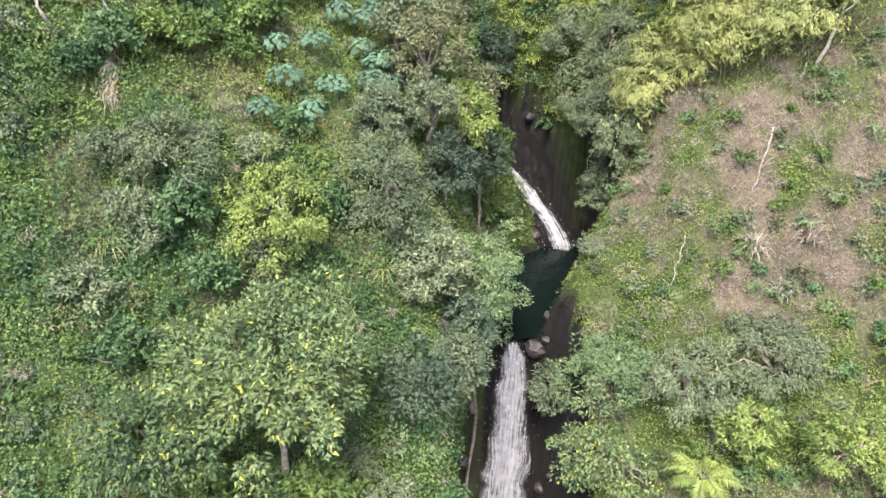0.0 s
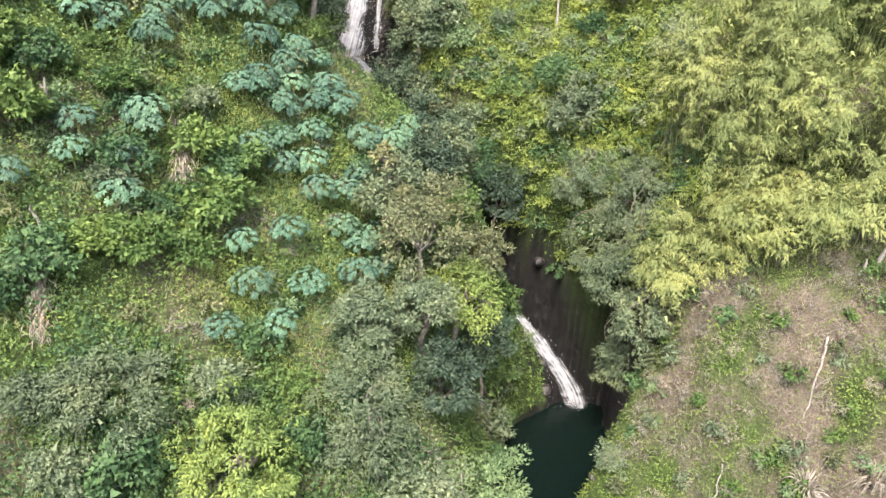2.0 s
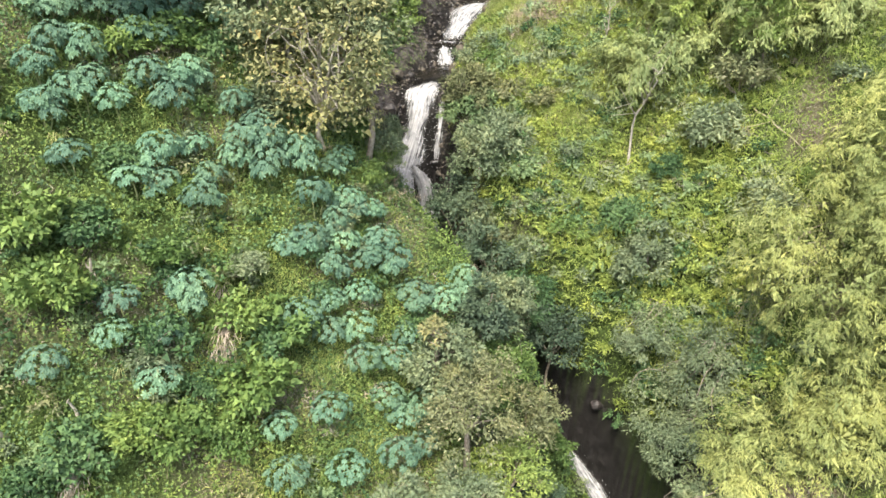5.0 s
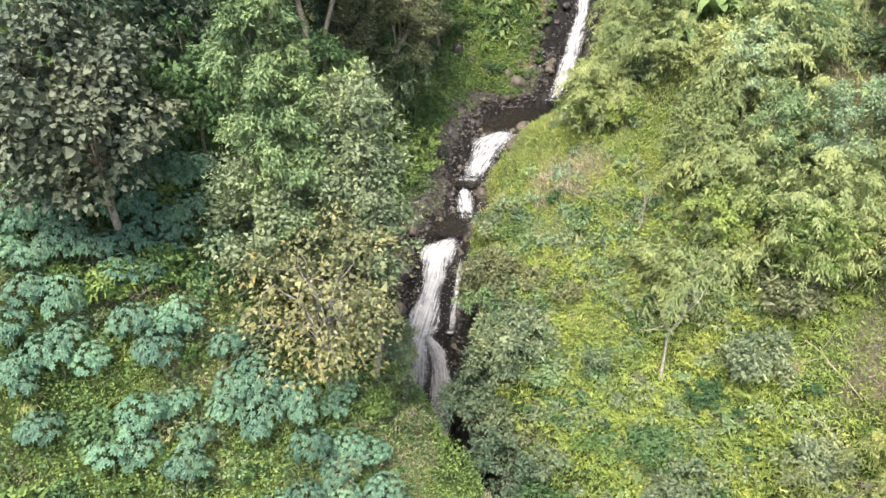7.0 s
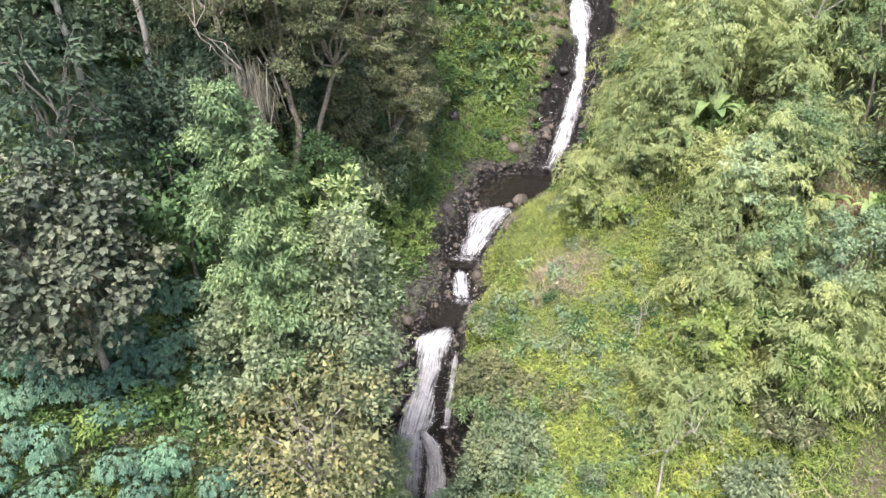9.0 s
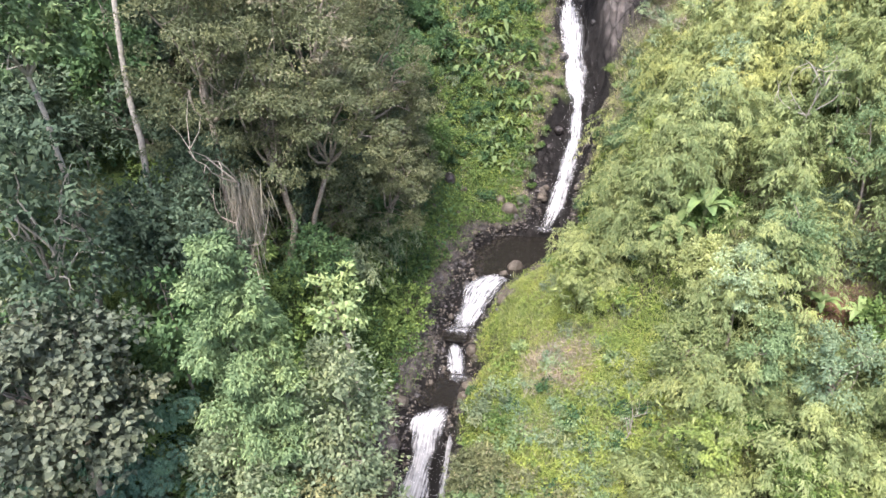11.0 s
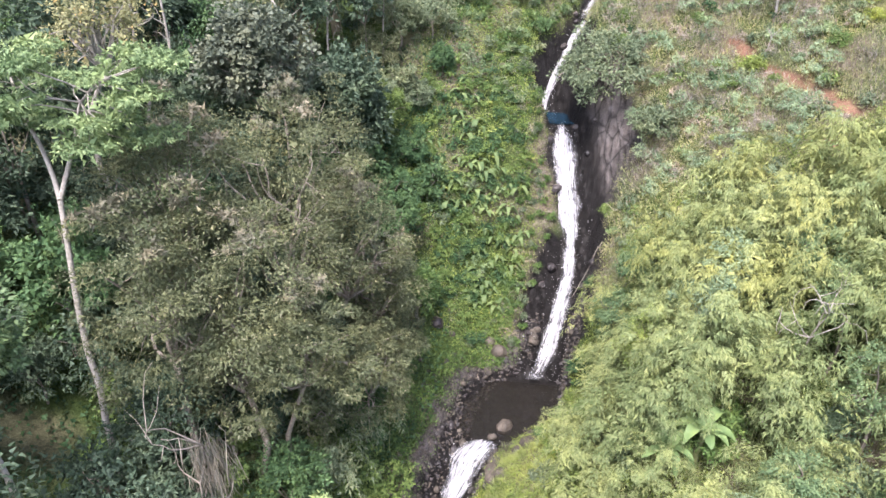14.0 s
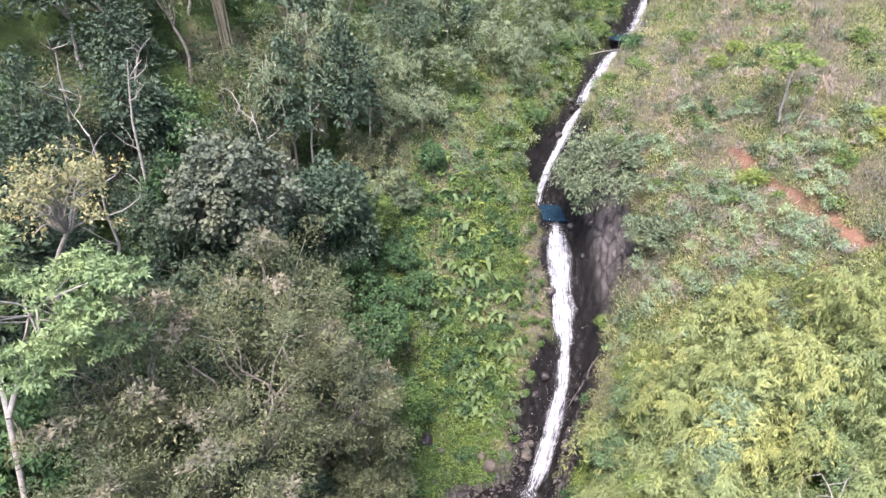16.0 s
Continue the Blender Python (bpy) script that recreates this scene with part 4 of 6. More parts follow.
tree("tree", "thin yellow-leaved sapling beside the gorge", "tree", -2.6, 42.8, 25.6, 0.7, M_GOLD, M_BARK, 30, 0.28, 0.4, 18, 20, 1.8)
tree("tree", "sparse yellowing tree with bare twigs showing", "tree", -9.6, 50.2, 39.6, 3.3, M_GOLD, M_PALE, 31, 0.28, 0.6, 110, 44, 1.2, limbs=26, trunk=0.13, low=-0.8)
creeper_tree()
tree("tree", "grey-green tree with broad drooping leaf clusters", "tree", -8.5, 54.0, 44.8, 2.1, M_GREY, M_BARK, 33, 0.3, 0.55, 90, 64, 1.9, low=-0.9)
tree("tree", "grey-green tree with drooping leaf clusters beside the falls", "tree", -7.9, 52.6, 39.6, 1.7, M_GREY, M_BARK, 184, 0.3, 0.55, 60, 60, 1.5, low=-0.9)
tree("tree", "grey-green tree with broad leaf clusters above the fall", "tree", -13.0, 52.6, 41.4, 2.6, M_GREY, M_BARK, 34, 0.3, 0.55, 100, 70, 1.2, low=-0.9)
tree("tree", "broad-leaved grey tree with large dull leaves", "tree", -19.0, 49.8, 48.0, 3.4, M_BIGLEAF, M_BARK, 35, 0.34, 0.8, 120, 42, 1.1, limbs=14, small=False, round_leaf=True, tuft=0.24, low=-0.8)
tree("tree", "sapling with large light green leaves", "tree", -11.6, 63.8, 43.2, 1.5, M_LAYER, M_BARK, 36, 0.45, 0.55, 40, 16, 1.5, flat=0.4, low=-0.8)
for i, (x, y, top, r) in enumerate([(-16.0, 67.2, 60.0, 4.6), (-15.4, 73.0, 63.0, 4.4), (-18.6, 65.0, 61.0, 3.6), (-13.4, 78.6, 58.3, 4.1), (-20.5, 71.0, 63.5, 3.6), (-12.0, 82.5, 50.0, 2.8), (-17.2, 80.5, 62.6, 4.2)]):
    tree("tree", "tall olive-brown feathery tree with pinkish flower tips", "tree", x, y, top, r, M_OLIVE, M_BARK, 40 + i, 0.27, 0.3, 85, 170, 1.55, trunk=0.2, limbs=12, flat=0.6, tuft=0.25, shell=0.6, low=-0.8, bloom=5, group="olive-brown trees of the forest edge")
forked_tree()
for i, (x, y, up, radius, mat) in enumerate([(15.4, 60.4, 8.1, 1.9, M_SAGE), (18.5, 71.0, 8.1, 1.8, M_LIGHT), (11.3, 65.0, 8.0, 1.6, M_SAGE), (7.5, 76.6, 8.1, 1.8, M_LIME), (10.9, 78.1, 8.0, 1.7, M_SAGE), (14.2, 66.8, 8.1, 1.8, M_LIGHT), (10.0, 66.2, 7.2, 1.5, M_BAMBOO_SOFT), (18.0, 75.9, 8.1, 1.8, M_LIGHT), (6.1, 82.7, 7.4, 1.6, M_LIGHT),
                                              (12.4, 80.6, 7.6, 1.8, M_SAGE), (8.0, 84.7, 7.2, 1.8, M_LIGHT), (16.9, 79.6, 7.6, 1.8, M_LIGHT), (12.8, 62.6, 6.6, 1.8, M_LIGHT), (10.1, 59.7, 4.8, 1.5, M_LIME), (8.6, 63.3, 6.0, 1.6, M_BAMBOO_SOFT), (14.2, 57.1, 5.8, 1.6, M_LIME)]):
    tree("tree", "slender leafy tree standing among the bamboo", "tree", x, y, float(height(x, y)) + up, radius, mat, M_BARK, 600 + i, 0.22, 0.42, 60, 70, 1.2, trunk=0.09, limbs=6, droop=0.5, low=-0.8, tuft=0.28, group="slender trees among the bamboo")
for i, (x, y, up, radius, mat) in enumerate([(-15.1, 98.0, 4.2, 2.3, M_LIME), (-12.9, 97.0, 2.9, 1.5, M_VINE), (-16.4, 101.5, 4.4, 2.1, M_OLIVE), (-10.5, 103.6, 2.7, 1.1, M_VINE), (-17.6, 97.9, 4.6, 2.1, M_DARK), (-10.7, 95.7, 2.8, 1.4, M_VINE), (-14.5, 100.4, 3.4, 1.5, M_GREY), (-20.0, 96.0, 4.2, 2.2, M_DARK), (-12.4, 100.6, 2.6, 1.2, M_GREY), (-14.0, 94.0, 4.0, 1.8, M_VINE), (-12.0, 106.0, 4.4, 1.9, M_GREY), (-15.0, 104.6, 5.2, 2.1, M_GREY)]):
    tree("tree", "bushy tree where the forest meets the cliff", "tree", x, y, float(height(x, y)) + up, radius, mat, M_BARK, 620 + i, 0.26, 0.5, 60, 60, 0.95, trunk=0.08, limbs=5, low=-0.8, tuft=0.28, group="bushy trees along the forest edge")
tree("tree", "green tree with tufted leaves beside the forked trunk", "tree", -22.4, 57.0, 62.0, 2.1, M_LIGHT, M_PALE, 180, 0.3, 0.5, 110, 70, 1.7, trunk=0.14, tuft=0.24)
tree("tree", "blue-green tree with layered boughs at the forest edge", "tree", -21.2, 53.6, 55.4, 2.6, M_DARK, M_PALE, 181, 0.36, 0.5, 100, 46, 1.9, trunk=0.13, limbs=12, flat=0.35, low=-0.9)
tree("tree", "olive-brown feathery tree leaning out from the forest", "tree", -13.2, 68.2, 55.0, 3.0, M_OLIVE, M_BARK, 182, 0.27, 0.3, 90, 130, 1.3, (0.5, -0.4), trunk=0.17, limbs=10, flat=0.5, tuft=0.22, shell=0.45, low=-0.8, bloom=4)
tree("tree", "olive-green feathery tree drooping over the stream bank", "tree", -11.6, 75.2, 47.0, 2.6, M_OLIVE, M_BARK, 183, 0.26, 0.3, 80, 110, 1.2, (0.6, -0.3), trunk=0.15, limbs=9, flat=0.5, droop=0.6, tuft=0.22, low=-0.8)
tree("tree", "tree with fading orange and green leaves", "tree", -26.6, 76.0, 68.6, 2.8, M_GOLD, M_PALE, 52, 0.26, 0.55, 70, 34, 1.0, limbs=24, tuft=0.24)
tree("tree", "dark tree with large whorled leaves", "tree", -21.5, 86.0, 66.0, 3.8, M_BIGLEAF, M_BARK, 53, 0.42, 0.7, 130, 30, 1.1, limbs=16, small=False, round_leaf=True, tuft=0.24)
tree("tree", "dark green tree with broad leaves at the forest edge", "tree", -17.8, 93.5, 61.5, 3.0, M_DARK, M_BARK, 54, 0.5, 0.6, 110, 40, 1.0)
tree("tree", "dark green bushy tree over the upper gorge", "tree", 4.9, 103.4, 62.0, 3.7, M_GREY, M_BARK, 55, 0.3, 0.5, 130, 80, 0.75, (-0.1, -0.3), low=-0.7, tuft=0.24)
tree("tree", "grey-green round tree on the upper bank", "tree", 9.1, 98.3, 56.8, 1.7, M_GREY, M_BARK, 56, 0.32, 0.45, 60, 40, 0.9)
tree("tree", "young tree with a flat lime green crown", "tree", 18.2, 103.0, 70.5, 2.1, M_LIME, M_PALE, 57, 0.3, 0.35, 36, 40, 0.45, trunk=0.1, flat=0.3)
tree("tree", "light green feathery tree below the grass slope", "tree", 8.6, 28.6, 8.9, 2.2, M_LIGHT, M_BARK, 58, 0.22, 0.4, 70, 80, 1.1)
tree("tree", "leafy green tree beside the lowest fall", "tree", 8.3, 25.6, 5.4, 2.0, M_ROUND, M_BARK, 59, 0.22, 0.55, 65, 75, 0.9)
tree("tree", "small grey-green tree beside the falls", "tree", 6.9, 32.2, 4.2, 1.4, M_GREY, M_BARK, 60, 0.28, 0.5, 50, 40, 1.0)
tree("tree", "grey-green tree with long feathered leaves", "tree", 12.8, 27.6, 9.0, 2.1, M_GREY, M_BARK, 61, 0.26, 0.3, 70, 75, 0.8, droop=0.6)
tree("tree", "feathered grey-green tree on the low slope", "tree", 17.0, 27.6, 10.3, 2.2, M_GREY, M_BARK, 62, 0.26, 0.3, 70, 75, 0.8, droop=0.6)
tree("tree", "small lime green leafy tree", "tree", 15.0, 25.0, 7.8, 1.3, M_LIME, M_BARK, 63, 0.3, 0.45, 46, 40, 1.0)
tree("tree", "lime green tree with feathered leaves", "tree", 19.2, 23.6, 8.3, 1.9, M_LIME, M_BARK, 64, 0.26, 0.35, 55, 70, 0.9)
for i, (x, y, top, r) in enumerate([(11.8, 48.2, 19.5, 2.0), (13.0, 47.0, 22.6, 1.8), (12.6, 43.6, 13.5, 1.6), (12.6, 42.0, 17.6, 1.6), (10.4, 50.6, 22.5, 1.7), (12.2, 45.5, 18.5, 1.7)]):
    tree("tree", "grey-green pinnate-leaved tree hanging over the gorge", "tree", x, y, top, r, M_GREY, M_BARK, 70 + i, 0.25, 0.32, 70, 80, 1.3, (-1.3, -0.6), droop=0.7, trunk=0.06, group="grey-green trees along the gorge")

GORGE_TREES = [(0.6, 47.8, 20.5, 1.3, M_GREY), (0.2, 49.6, 21.0, 1.4, M_OLIVE), (8.4, 51.4, 20.5, 1.5, M_GREY), (-2.2, 42.6, 24.6, 1.5, M_GREY), (2.2, 44.6, 19.3, 1.6, M_OLIVE), (2.6, 42.2, 15.5, 1.5, M_DARK), (0.2, 36.4, 17.0, 1.5, M_DARK), (-0.6, 31.2, 13.5, 1.6, M_GREY), (-1.2, 27.2, 9.0, 1.9, M_DARK), (0.6, 28.6, 9.0, 1.6, M_GREY),
               (1.4, 30.8, 9.8, 1.3, M_DARK), (-3.4, 36.6, 20.0, 1.4, M_GREY), (-0.6, 46.4, 23.2, 1.3, M_DARK), (-7.4, 54.6, 30.5, 1.3, M_GREY), (-3.2, 56.6, 26.5, 1.9, M_DARK), (-0.6, 54.6, 24.5, 2.0, M_DARK), (1.6, 52.8, 22.5, 1.9, M_VINE), (3.6, 51.4, 20.5, 1.7, M_DARK), (-1.6, 57.4, 27.0, 1.7, M_GREY), (-2.6, 60.4, 32.0, 1.5, M_OLIVE)]
for i, (x, y, top, radius, mat) in enumerate(GORGE_TREES):
    tree("tree", "small leafy tree leaning out over the gorge", "tree", x, y, max(top, float(height(x, y)) + 3.2), radius, mat, M_BARK, 140 + i, 0.26, 0.5, 60, 60, 1.15, trunk=0.09, limbs=6, group="small trees along the gorge")

deal([bamboo(112, 2.0, 4.0, 18, 6, 18, M_BAMBOO_GREY, "low blue-green bamboo bush on the stream bank", "bamboo of the forest edge")], [(-11.4, 75.6), (-12.6, 70.4), (-13.2, 84.6)], rng, 0.85, 1.15)
tree("tree", "leafy bright green tree beside the cliff", "tree", -10.2, 87.8, 45.2, 1.8, M_HERB, M_BARK, 160, 0.26, 0.6, 60, 70, 1.4)
tree("tree", "leafy green tree at the forest foot", "tree", -12.4, 91.0, 50.5, 1.9, M_VINE, M_BARK, 161, 0.28, 0.6, 60, 60, 1.3)
for i, (x, y, up, radius, mat) in enumerate([(-17.6, 67.4, 8, 2.4, M_OLIVE), (-14.4, 71.4, 6.5, 2.3, M_OLIVE), (-14.8, 74.6, 6, 2.2, M_DARK), (-12.0, 75.4, 5, 1.9, M_VINE), (-17.2, 71.2, 6, 2.4, M_DARK), (-12.2, 79.2, 5.5, 2.0, M_OLIVE), (-14.2, 66.8, 5.5, 2.0, M_VINE), (-20.0, 64.2, 7, 2.4, M_DARK), (-19.4, 60.4, 6.5, 2.2, M_DARK)]):
    tree("tree", "leafy young tree filling the shade below taller crowns", "tree", x, y, float(height(x, y)) + up, radius, mat, M_BARK, 170 + i, 0.28, 0.45, 70, 60, 1.3, trunk=0.1, limbs=5, low=-0.8, tuft=0.26, group="young trees below the forest")
tree("tree", "small olive tree hanging over the bank", "tree", -10.6, 80.6, 44.5, 1.8, M_OLIVE, M_BARK, 162, 0.24, 0.3, 60, 80, 1.0, (0.6, 0.0))

# -- forest on the far slope --
def forest_zone(x, y):
    sx = stream_at(y)[0]
    return bank(x, y, 4.0) * np.clip((sx - 9 - x) / 3, 0, 1) * (y > 56) * np.clip((x + 60) / 4, 0, 1) * ~((y > 90) & (x > -15) & (y < 106)) * (1 - np.clip(blob(x, y, -21.8, 95.0, 3.2, 4.5) + 2 * blob(x, y, -21.6, 59.0, 3.4, 6.5), 0, 1))


FOREST = [(M_DARK, M_BARK, 0.42, 0.5), (M_DARK, M_PALE, 0.4, 0.4), (M_DARK, M_PALE, 0.45, 0.55), (M_OLIVE, M_BARK, 0.36, 0.32), (M_DARK, M_BARK, 0.46, 0.55)]
forest = []
for i, (leaf_mat, bark_mat, leaf, wide) in enumerate(FOREST):
    forest.append(tree("tree", "tall dark forest tree with a slender pale trunk", "tree", -30, 100 + 6 * i, float(height(-30, 100 + 6 * i)) + 12, 2.9, leaf_mat, bark_mat, 80 + i, leaf * 1.1, wide, 50, 34, 1.6, trunk=0.13, limbs=5, fine=1.0, tuft=0.34, shell=0.5, small=False, group="trees of the forest"))
young = [tree("tree", label, "tree", -14 - 2 * i, 60 + 5 * i, float(height(-14 - 2 * i, 60 + 5 * i)) + 5.5, 1.9, m, M_BARK, 90 + i, leaf, wide, 60, 34, 1.25, trunk=0.09, limbs=4, fine=1.2, group="young trees below the forest")
         for i, (label, m, leaf, wide) in enumerate([("young dark green tree in the forest shade", M_DARK, 0.36, 0.55), ("young leafy tree hung with creepers", M_VINE, 0.3, 0.7), ("young dull green tree below taller crowns", M_DARK, 0.36, 0.4)])]
deal(young, scatter(rng, 70, lambda x, y: forest_zone(x + 1.5, y) * (y < 96), -34, -8, 56, 96, 2.2), rng, 0.6, 1.25)
spots = scatter(rng, 90, forest_zone, -52, -8, 57, 150, 2.7)
deal(forest, spots, rng, 0.7, 1.15)


def bamboo_low(x, y):
    return bank(x, y, 2) * (np.hypot((x - 19.0) / 7.0, (y - 45) / 4.6) < 1)


def bamboo_mid(x, y):
    return bank(x, y, 3.2) * (x > stream_at(y)[0] + 4.5) * ((np.hypot((x - 14.5) / 11, (y - 74) / 12.5) < 1) | (np.hypot((x - 16) / 6, (y - 62) / 4) < 1)) * (1 - np.clip(blob(x, y, 2.5, 64, 7, 7) + 2 * blob(x, y, 9.1, 68.6, 3.0, 4.0) + 2 * blob(x, y, 17.2, 66.4, 3.0, 2.8), 0, 1))


def bamboo_high(x, y):
    return bank(x, y, 3) * (x > stream_at(y)[0] + 4) * (np.hypot((x - 16.5) / 10, (y - 83) / 5) < 1)


def bamboo_skirt(x, y):
    sx = stream_at(y)[0]
    front = (np.hypot((x - 13) / 8.5, (y - 60.0) / 3.6) < 1) * (x > 6.5)
    flank = (x > sx + 7.4) * (x < sx + 10.5) * (y > 69) * (y < 85)
    return bank(x, y, 2.5) * np.clip(front + flank - 2 * blob(x, y, 9.1, 68.6, 3.0, 4.0), 0, 1)


BAMBOO_FOREST = [(-3.6, 113.0), (-1.5, 117.5), (0.6, 124.0), (3.0, 130.0), (-4.0, 127.0), (-8.5, 129.0), (-1.5, 135.0), (-13.0, 125.0), (-9.0, 112.4), (-12.5, 110.0), (-15.5, 107.5), (-6.0, 115.5), (-9.5, 117.5), (-13.5, 115.0), (-18.5, 104.8), (-3.0, 120.0), (-7.5, 122.0), (-18.0, 112.0), (-21.0, 108.5), (-24.0, 113.0)]
deal([bamboo(s, 3.4, 10.0, fan=40, fine=0.78) for s in (101, 102, 103)], scatter(rng, 22, bamboo_low, 8, 30, 36, 54, 2.1), rng, 0.75, 1.0)
deal([bamboo(s, mat=M_BAMBOO_SOFT, label="dense clump of soft green arching bamboo") for s in (104, 105, 106)], scatter(rng, 56, bamboo_mid, -2, 30, 52, 90, 2.3), rng, 0.62, 1.05)
deal([bamboo(s, 2.2, 4.2, 22, 7, 26, M_BAMBOO_SOFT, "low spreading bamboo at the foot of the tall clumps") for s in (113, 114)], scatter(rng, 46, bamboo_skirt, 2, 24, 55, 87, 1.5), rng, 0.6, 1.05)
deal([bamboo(s, 2.2, 4.0, 22, 7, 30, None, "low yellow-green bamboo hanging over the dry slope", fine=0.78) for s in (115, 116)], [(12.6, 40.8), (14.4, 40.2), (16.2, 40.0), (18.2, 39.8), (20.2, 39.6), (13.2, 42.4), (11.8, 42.6), (15.6, 41.6), (17.6, 41.2), (22.0, 40.0)], rng, 0.75, 1.0)
deal([bamboo(107), bamboo(108)], scatter(rng, 24, bamboo_high, 4, 32, 76, 94, 2.2), rng, 0.7, 1.05)
deal([bamboo(s, 3.2, 7.5, 22, 8, 20, M_BAMBOO_GREY, "grey-green bamboo clump at the forest edge", "bamboo of the forest edge") for s in (109, 110)], BAMBOO_FOREST, rng, 0.8, 1.1)
deal([bamboo(111, 2.6, 13.0, 34, 5, 18, M_BAMBOO_GREY, "tall bamboo clump with bare grey culms", "tall bamboo in the forest", 0.5)], [(-22.4, 98.2), (-20.6, 103.0), (-31.0, 108.0)], rng, 0.9, 1.1)


# -- bushes --
def bush(seed, mat, label, leaf=0.22, wide=0.55, clumps=40, per=24, group="bushes of the slopes"):
    r = np.random.RandomState(seed)
    ob = thing("bush", label, "bush", group)
    leaves, wood = Leaves(True), Tubes()
    tufts = crown_leaves(r, leaves, (0, 0, 0.75), (1.0, 1.0, 0.75), clumps, per, leaf * 0.75, wide, 0.9, 0.3, 0.6, -0.4, 0.34)
    for k in range(7):
        wood.add(bent(r, (0, 0, 0), tufts[k], 0.15, 5), np.linspace(0.03, 0.008, 5), 4)
    part("stem", wood.mesh("stem", M_BARK), ob)
    part("foliage", leaves.mesh("foliage", mat), ob)
    return ob


def lip(x, y):
    """1 but for the bare edge of the gorge below the splitting fall."""
    return 1.0 - ((x > -6.4) & (x < 0.6) & (y > 47.5) & (y < 60))


def left_slope(x, y):
    sx = stream_at(y)[0]
    return bank(x, y) * (x < sx - 1) * (y < 56)


def right_slope(x, y):
    return bank(x, y) * (x > stream_at(y)[0] + 0.6)


def mixed_left(x, y):
    open_grass = blob(x, y, -8.5, 40, 6, 6) + blob(x, y, -10, 46.5, 7, 4)
    return lip(x, y) * left_slope(x, y) * np.clip(0.35 + 2.5 * fbm(x, y, 1.0, 0.25, 2), 0, 1) * (1 - 0.85 * np.clip(open_grass, 0, 1))


def mixed_right(x, y):
    grass = blob(x, y, 15.5, 35.5, 7.5, 6.5) + blob(x, y, 3.0, 63.5, 7, 7)
    return right_slope(x, y) * np.clip(0.4 + 2.5 * fbm(x, y, 2.0, 0.25, 2), 0, 1) * (1 - 0.92 * np.clip(grass, 0, 1))


def understory(x, y):
    return forest_zone(x + 2.5, y) * 0.8


def cliff(x, y):
    return bank(x, y, 0.6) * blob(x, y, -7.5, 97, 7, 10) * (x < stream_at(y)[0])


deal([bush(201, M_HERB, "leafy green bush with small leaves"), bush(202, M_GREY, "dusty grey-green bush on the slope"), bush(203, M_VINE, "dark green bush overgrown with creepers", 0.2, 0.75), bush(204, M_HERB, "leafy green bush with small leaves", 0.28)],
     scatter(rng, 105, mixed_left, -28, 4, 17, 56, 1.2), rng, 0.6, 1.45)
deal([bush(205, M_HERB, "leafy green bush with small leaves"), bush(206, M_GREY, "dusty grey-green bush on the slope"), bush(207, M_LIME, "light green leafy bush on the slope"), bush(208, M_FERN, "bright yellow-green bush on the slope", 0.3, 0.3)],
     scatter(rng, 100, mixed_right, 0, 28, 18, 125, 1.4), rng, 0.5, 1.05)


for i, (x, y, size, mat, look_of) in enumerate([(9.6, 54.5, 0.9, M_VINE, "dark blue-green shrub among ferns"), (7.6, 53.1, 1.35, M_VINE, "dark blue-green shrub among ferns"), (14.1, 50.5, 1.4, M_GREY, "grey-green feathery shrub among ferns"), (11.8, 54.7, 1.6, M_GREY, "grey-green feathery shrub among ferns"), (13.4, 56.8, 1.5, M_OLIVE, "olive shrub among ferns"), (10.4, 51.1, 0.8, M_VINE, "dark blue-green shrub among ferns"),
                                                  (-1.0, 57.7, 1.8, M_GREY, "dusty grey-green bush on the edge of the falls"), (-2.6, 60.0, 1.4, M_LIGHT, "light green bush on the edge of the falls"), (-1.7, 56.8, 1.4, M_GREY, "dusty grey-green bush on the edge of the falls")]):
    ob = bush(640 + i, mat, look_of, 0.22, 0.42, 60, 40)
    ob.matrix_basis = Matrix.LocRotScale((x, y, float(level(x, y)) - 0.1), None, (size, size, size * 1.1))
deal([bush(650, M_VINE, "dark creeper-covered mound on the herb slope", 0.24, 0.75, 50, 30), bush(651, M_HERB, "leafy green mound of creepers on the herb slope", 0.26, 0.65, 50, 30), bush(652, M_GREY, "dusty grey-green mound on the herb slope", 0.22, 0.5, 50, 34)],
     [(-16.6, 34.7), (-11.7, 37.5), (-14.8, 31.6), (-12.9, 30.1), (-14.9, 35.8), (-15.1, 29.5), (-11.2, 28.6), (-9.9, 42.1), (-16.7, 31.1), (-6.0, 32.7), (-10.5, 39.0), (-4.0, 32.9), (-3.6, 35.0), (-18.6, 38.4), (-9.7, 33.4), (-17.8, 33.6), (-13.2, 36.4), (-12.4, 33.0), (-18.2, 41.0), (-15.0, 41.6), (-11.9, 43.0), (-17.4, 44.0), (-19.8, 40.0), (-14.6, 38.2)], rng, 0.9, 1.5)
deal([bush(217, M_SAGE, "pale blue-green shrub on the grassy slope", 0.26, 0.38, 24, 16)], CASSAVA_EAST, rng, 0.5, 0.85)


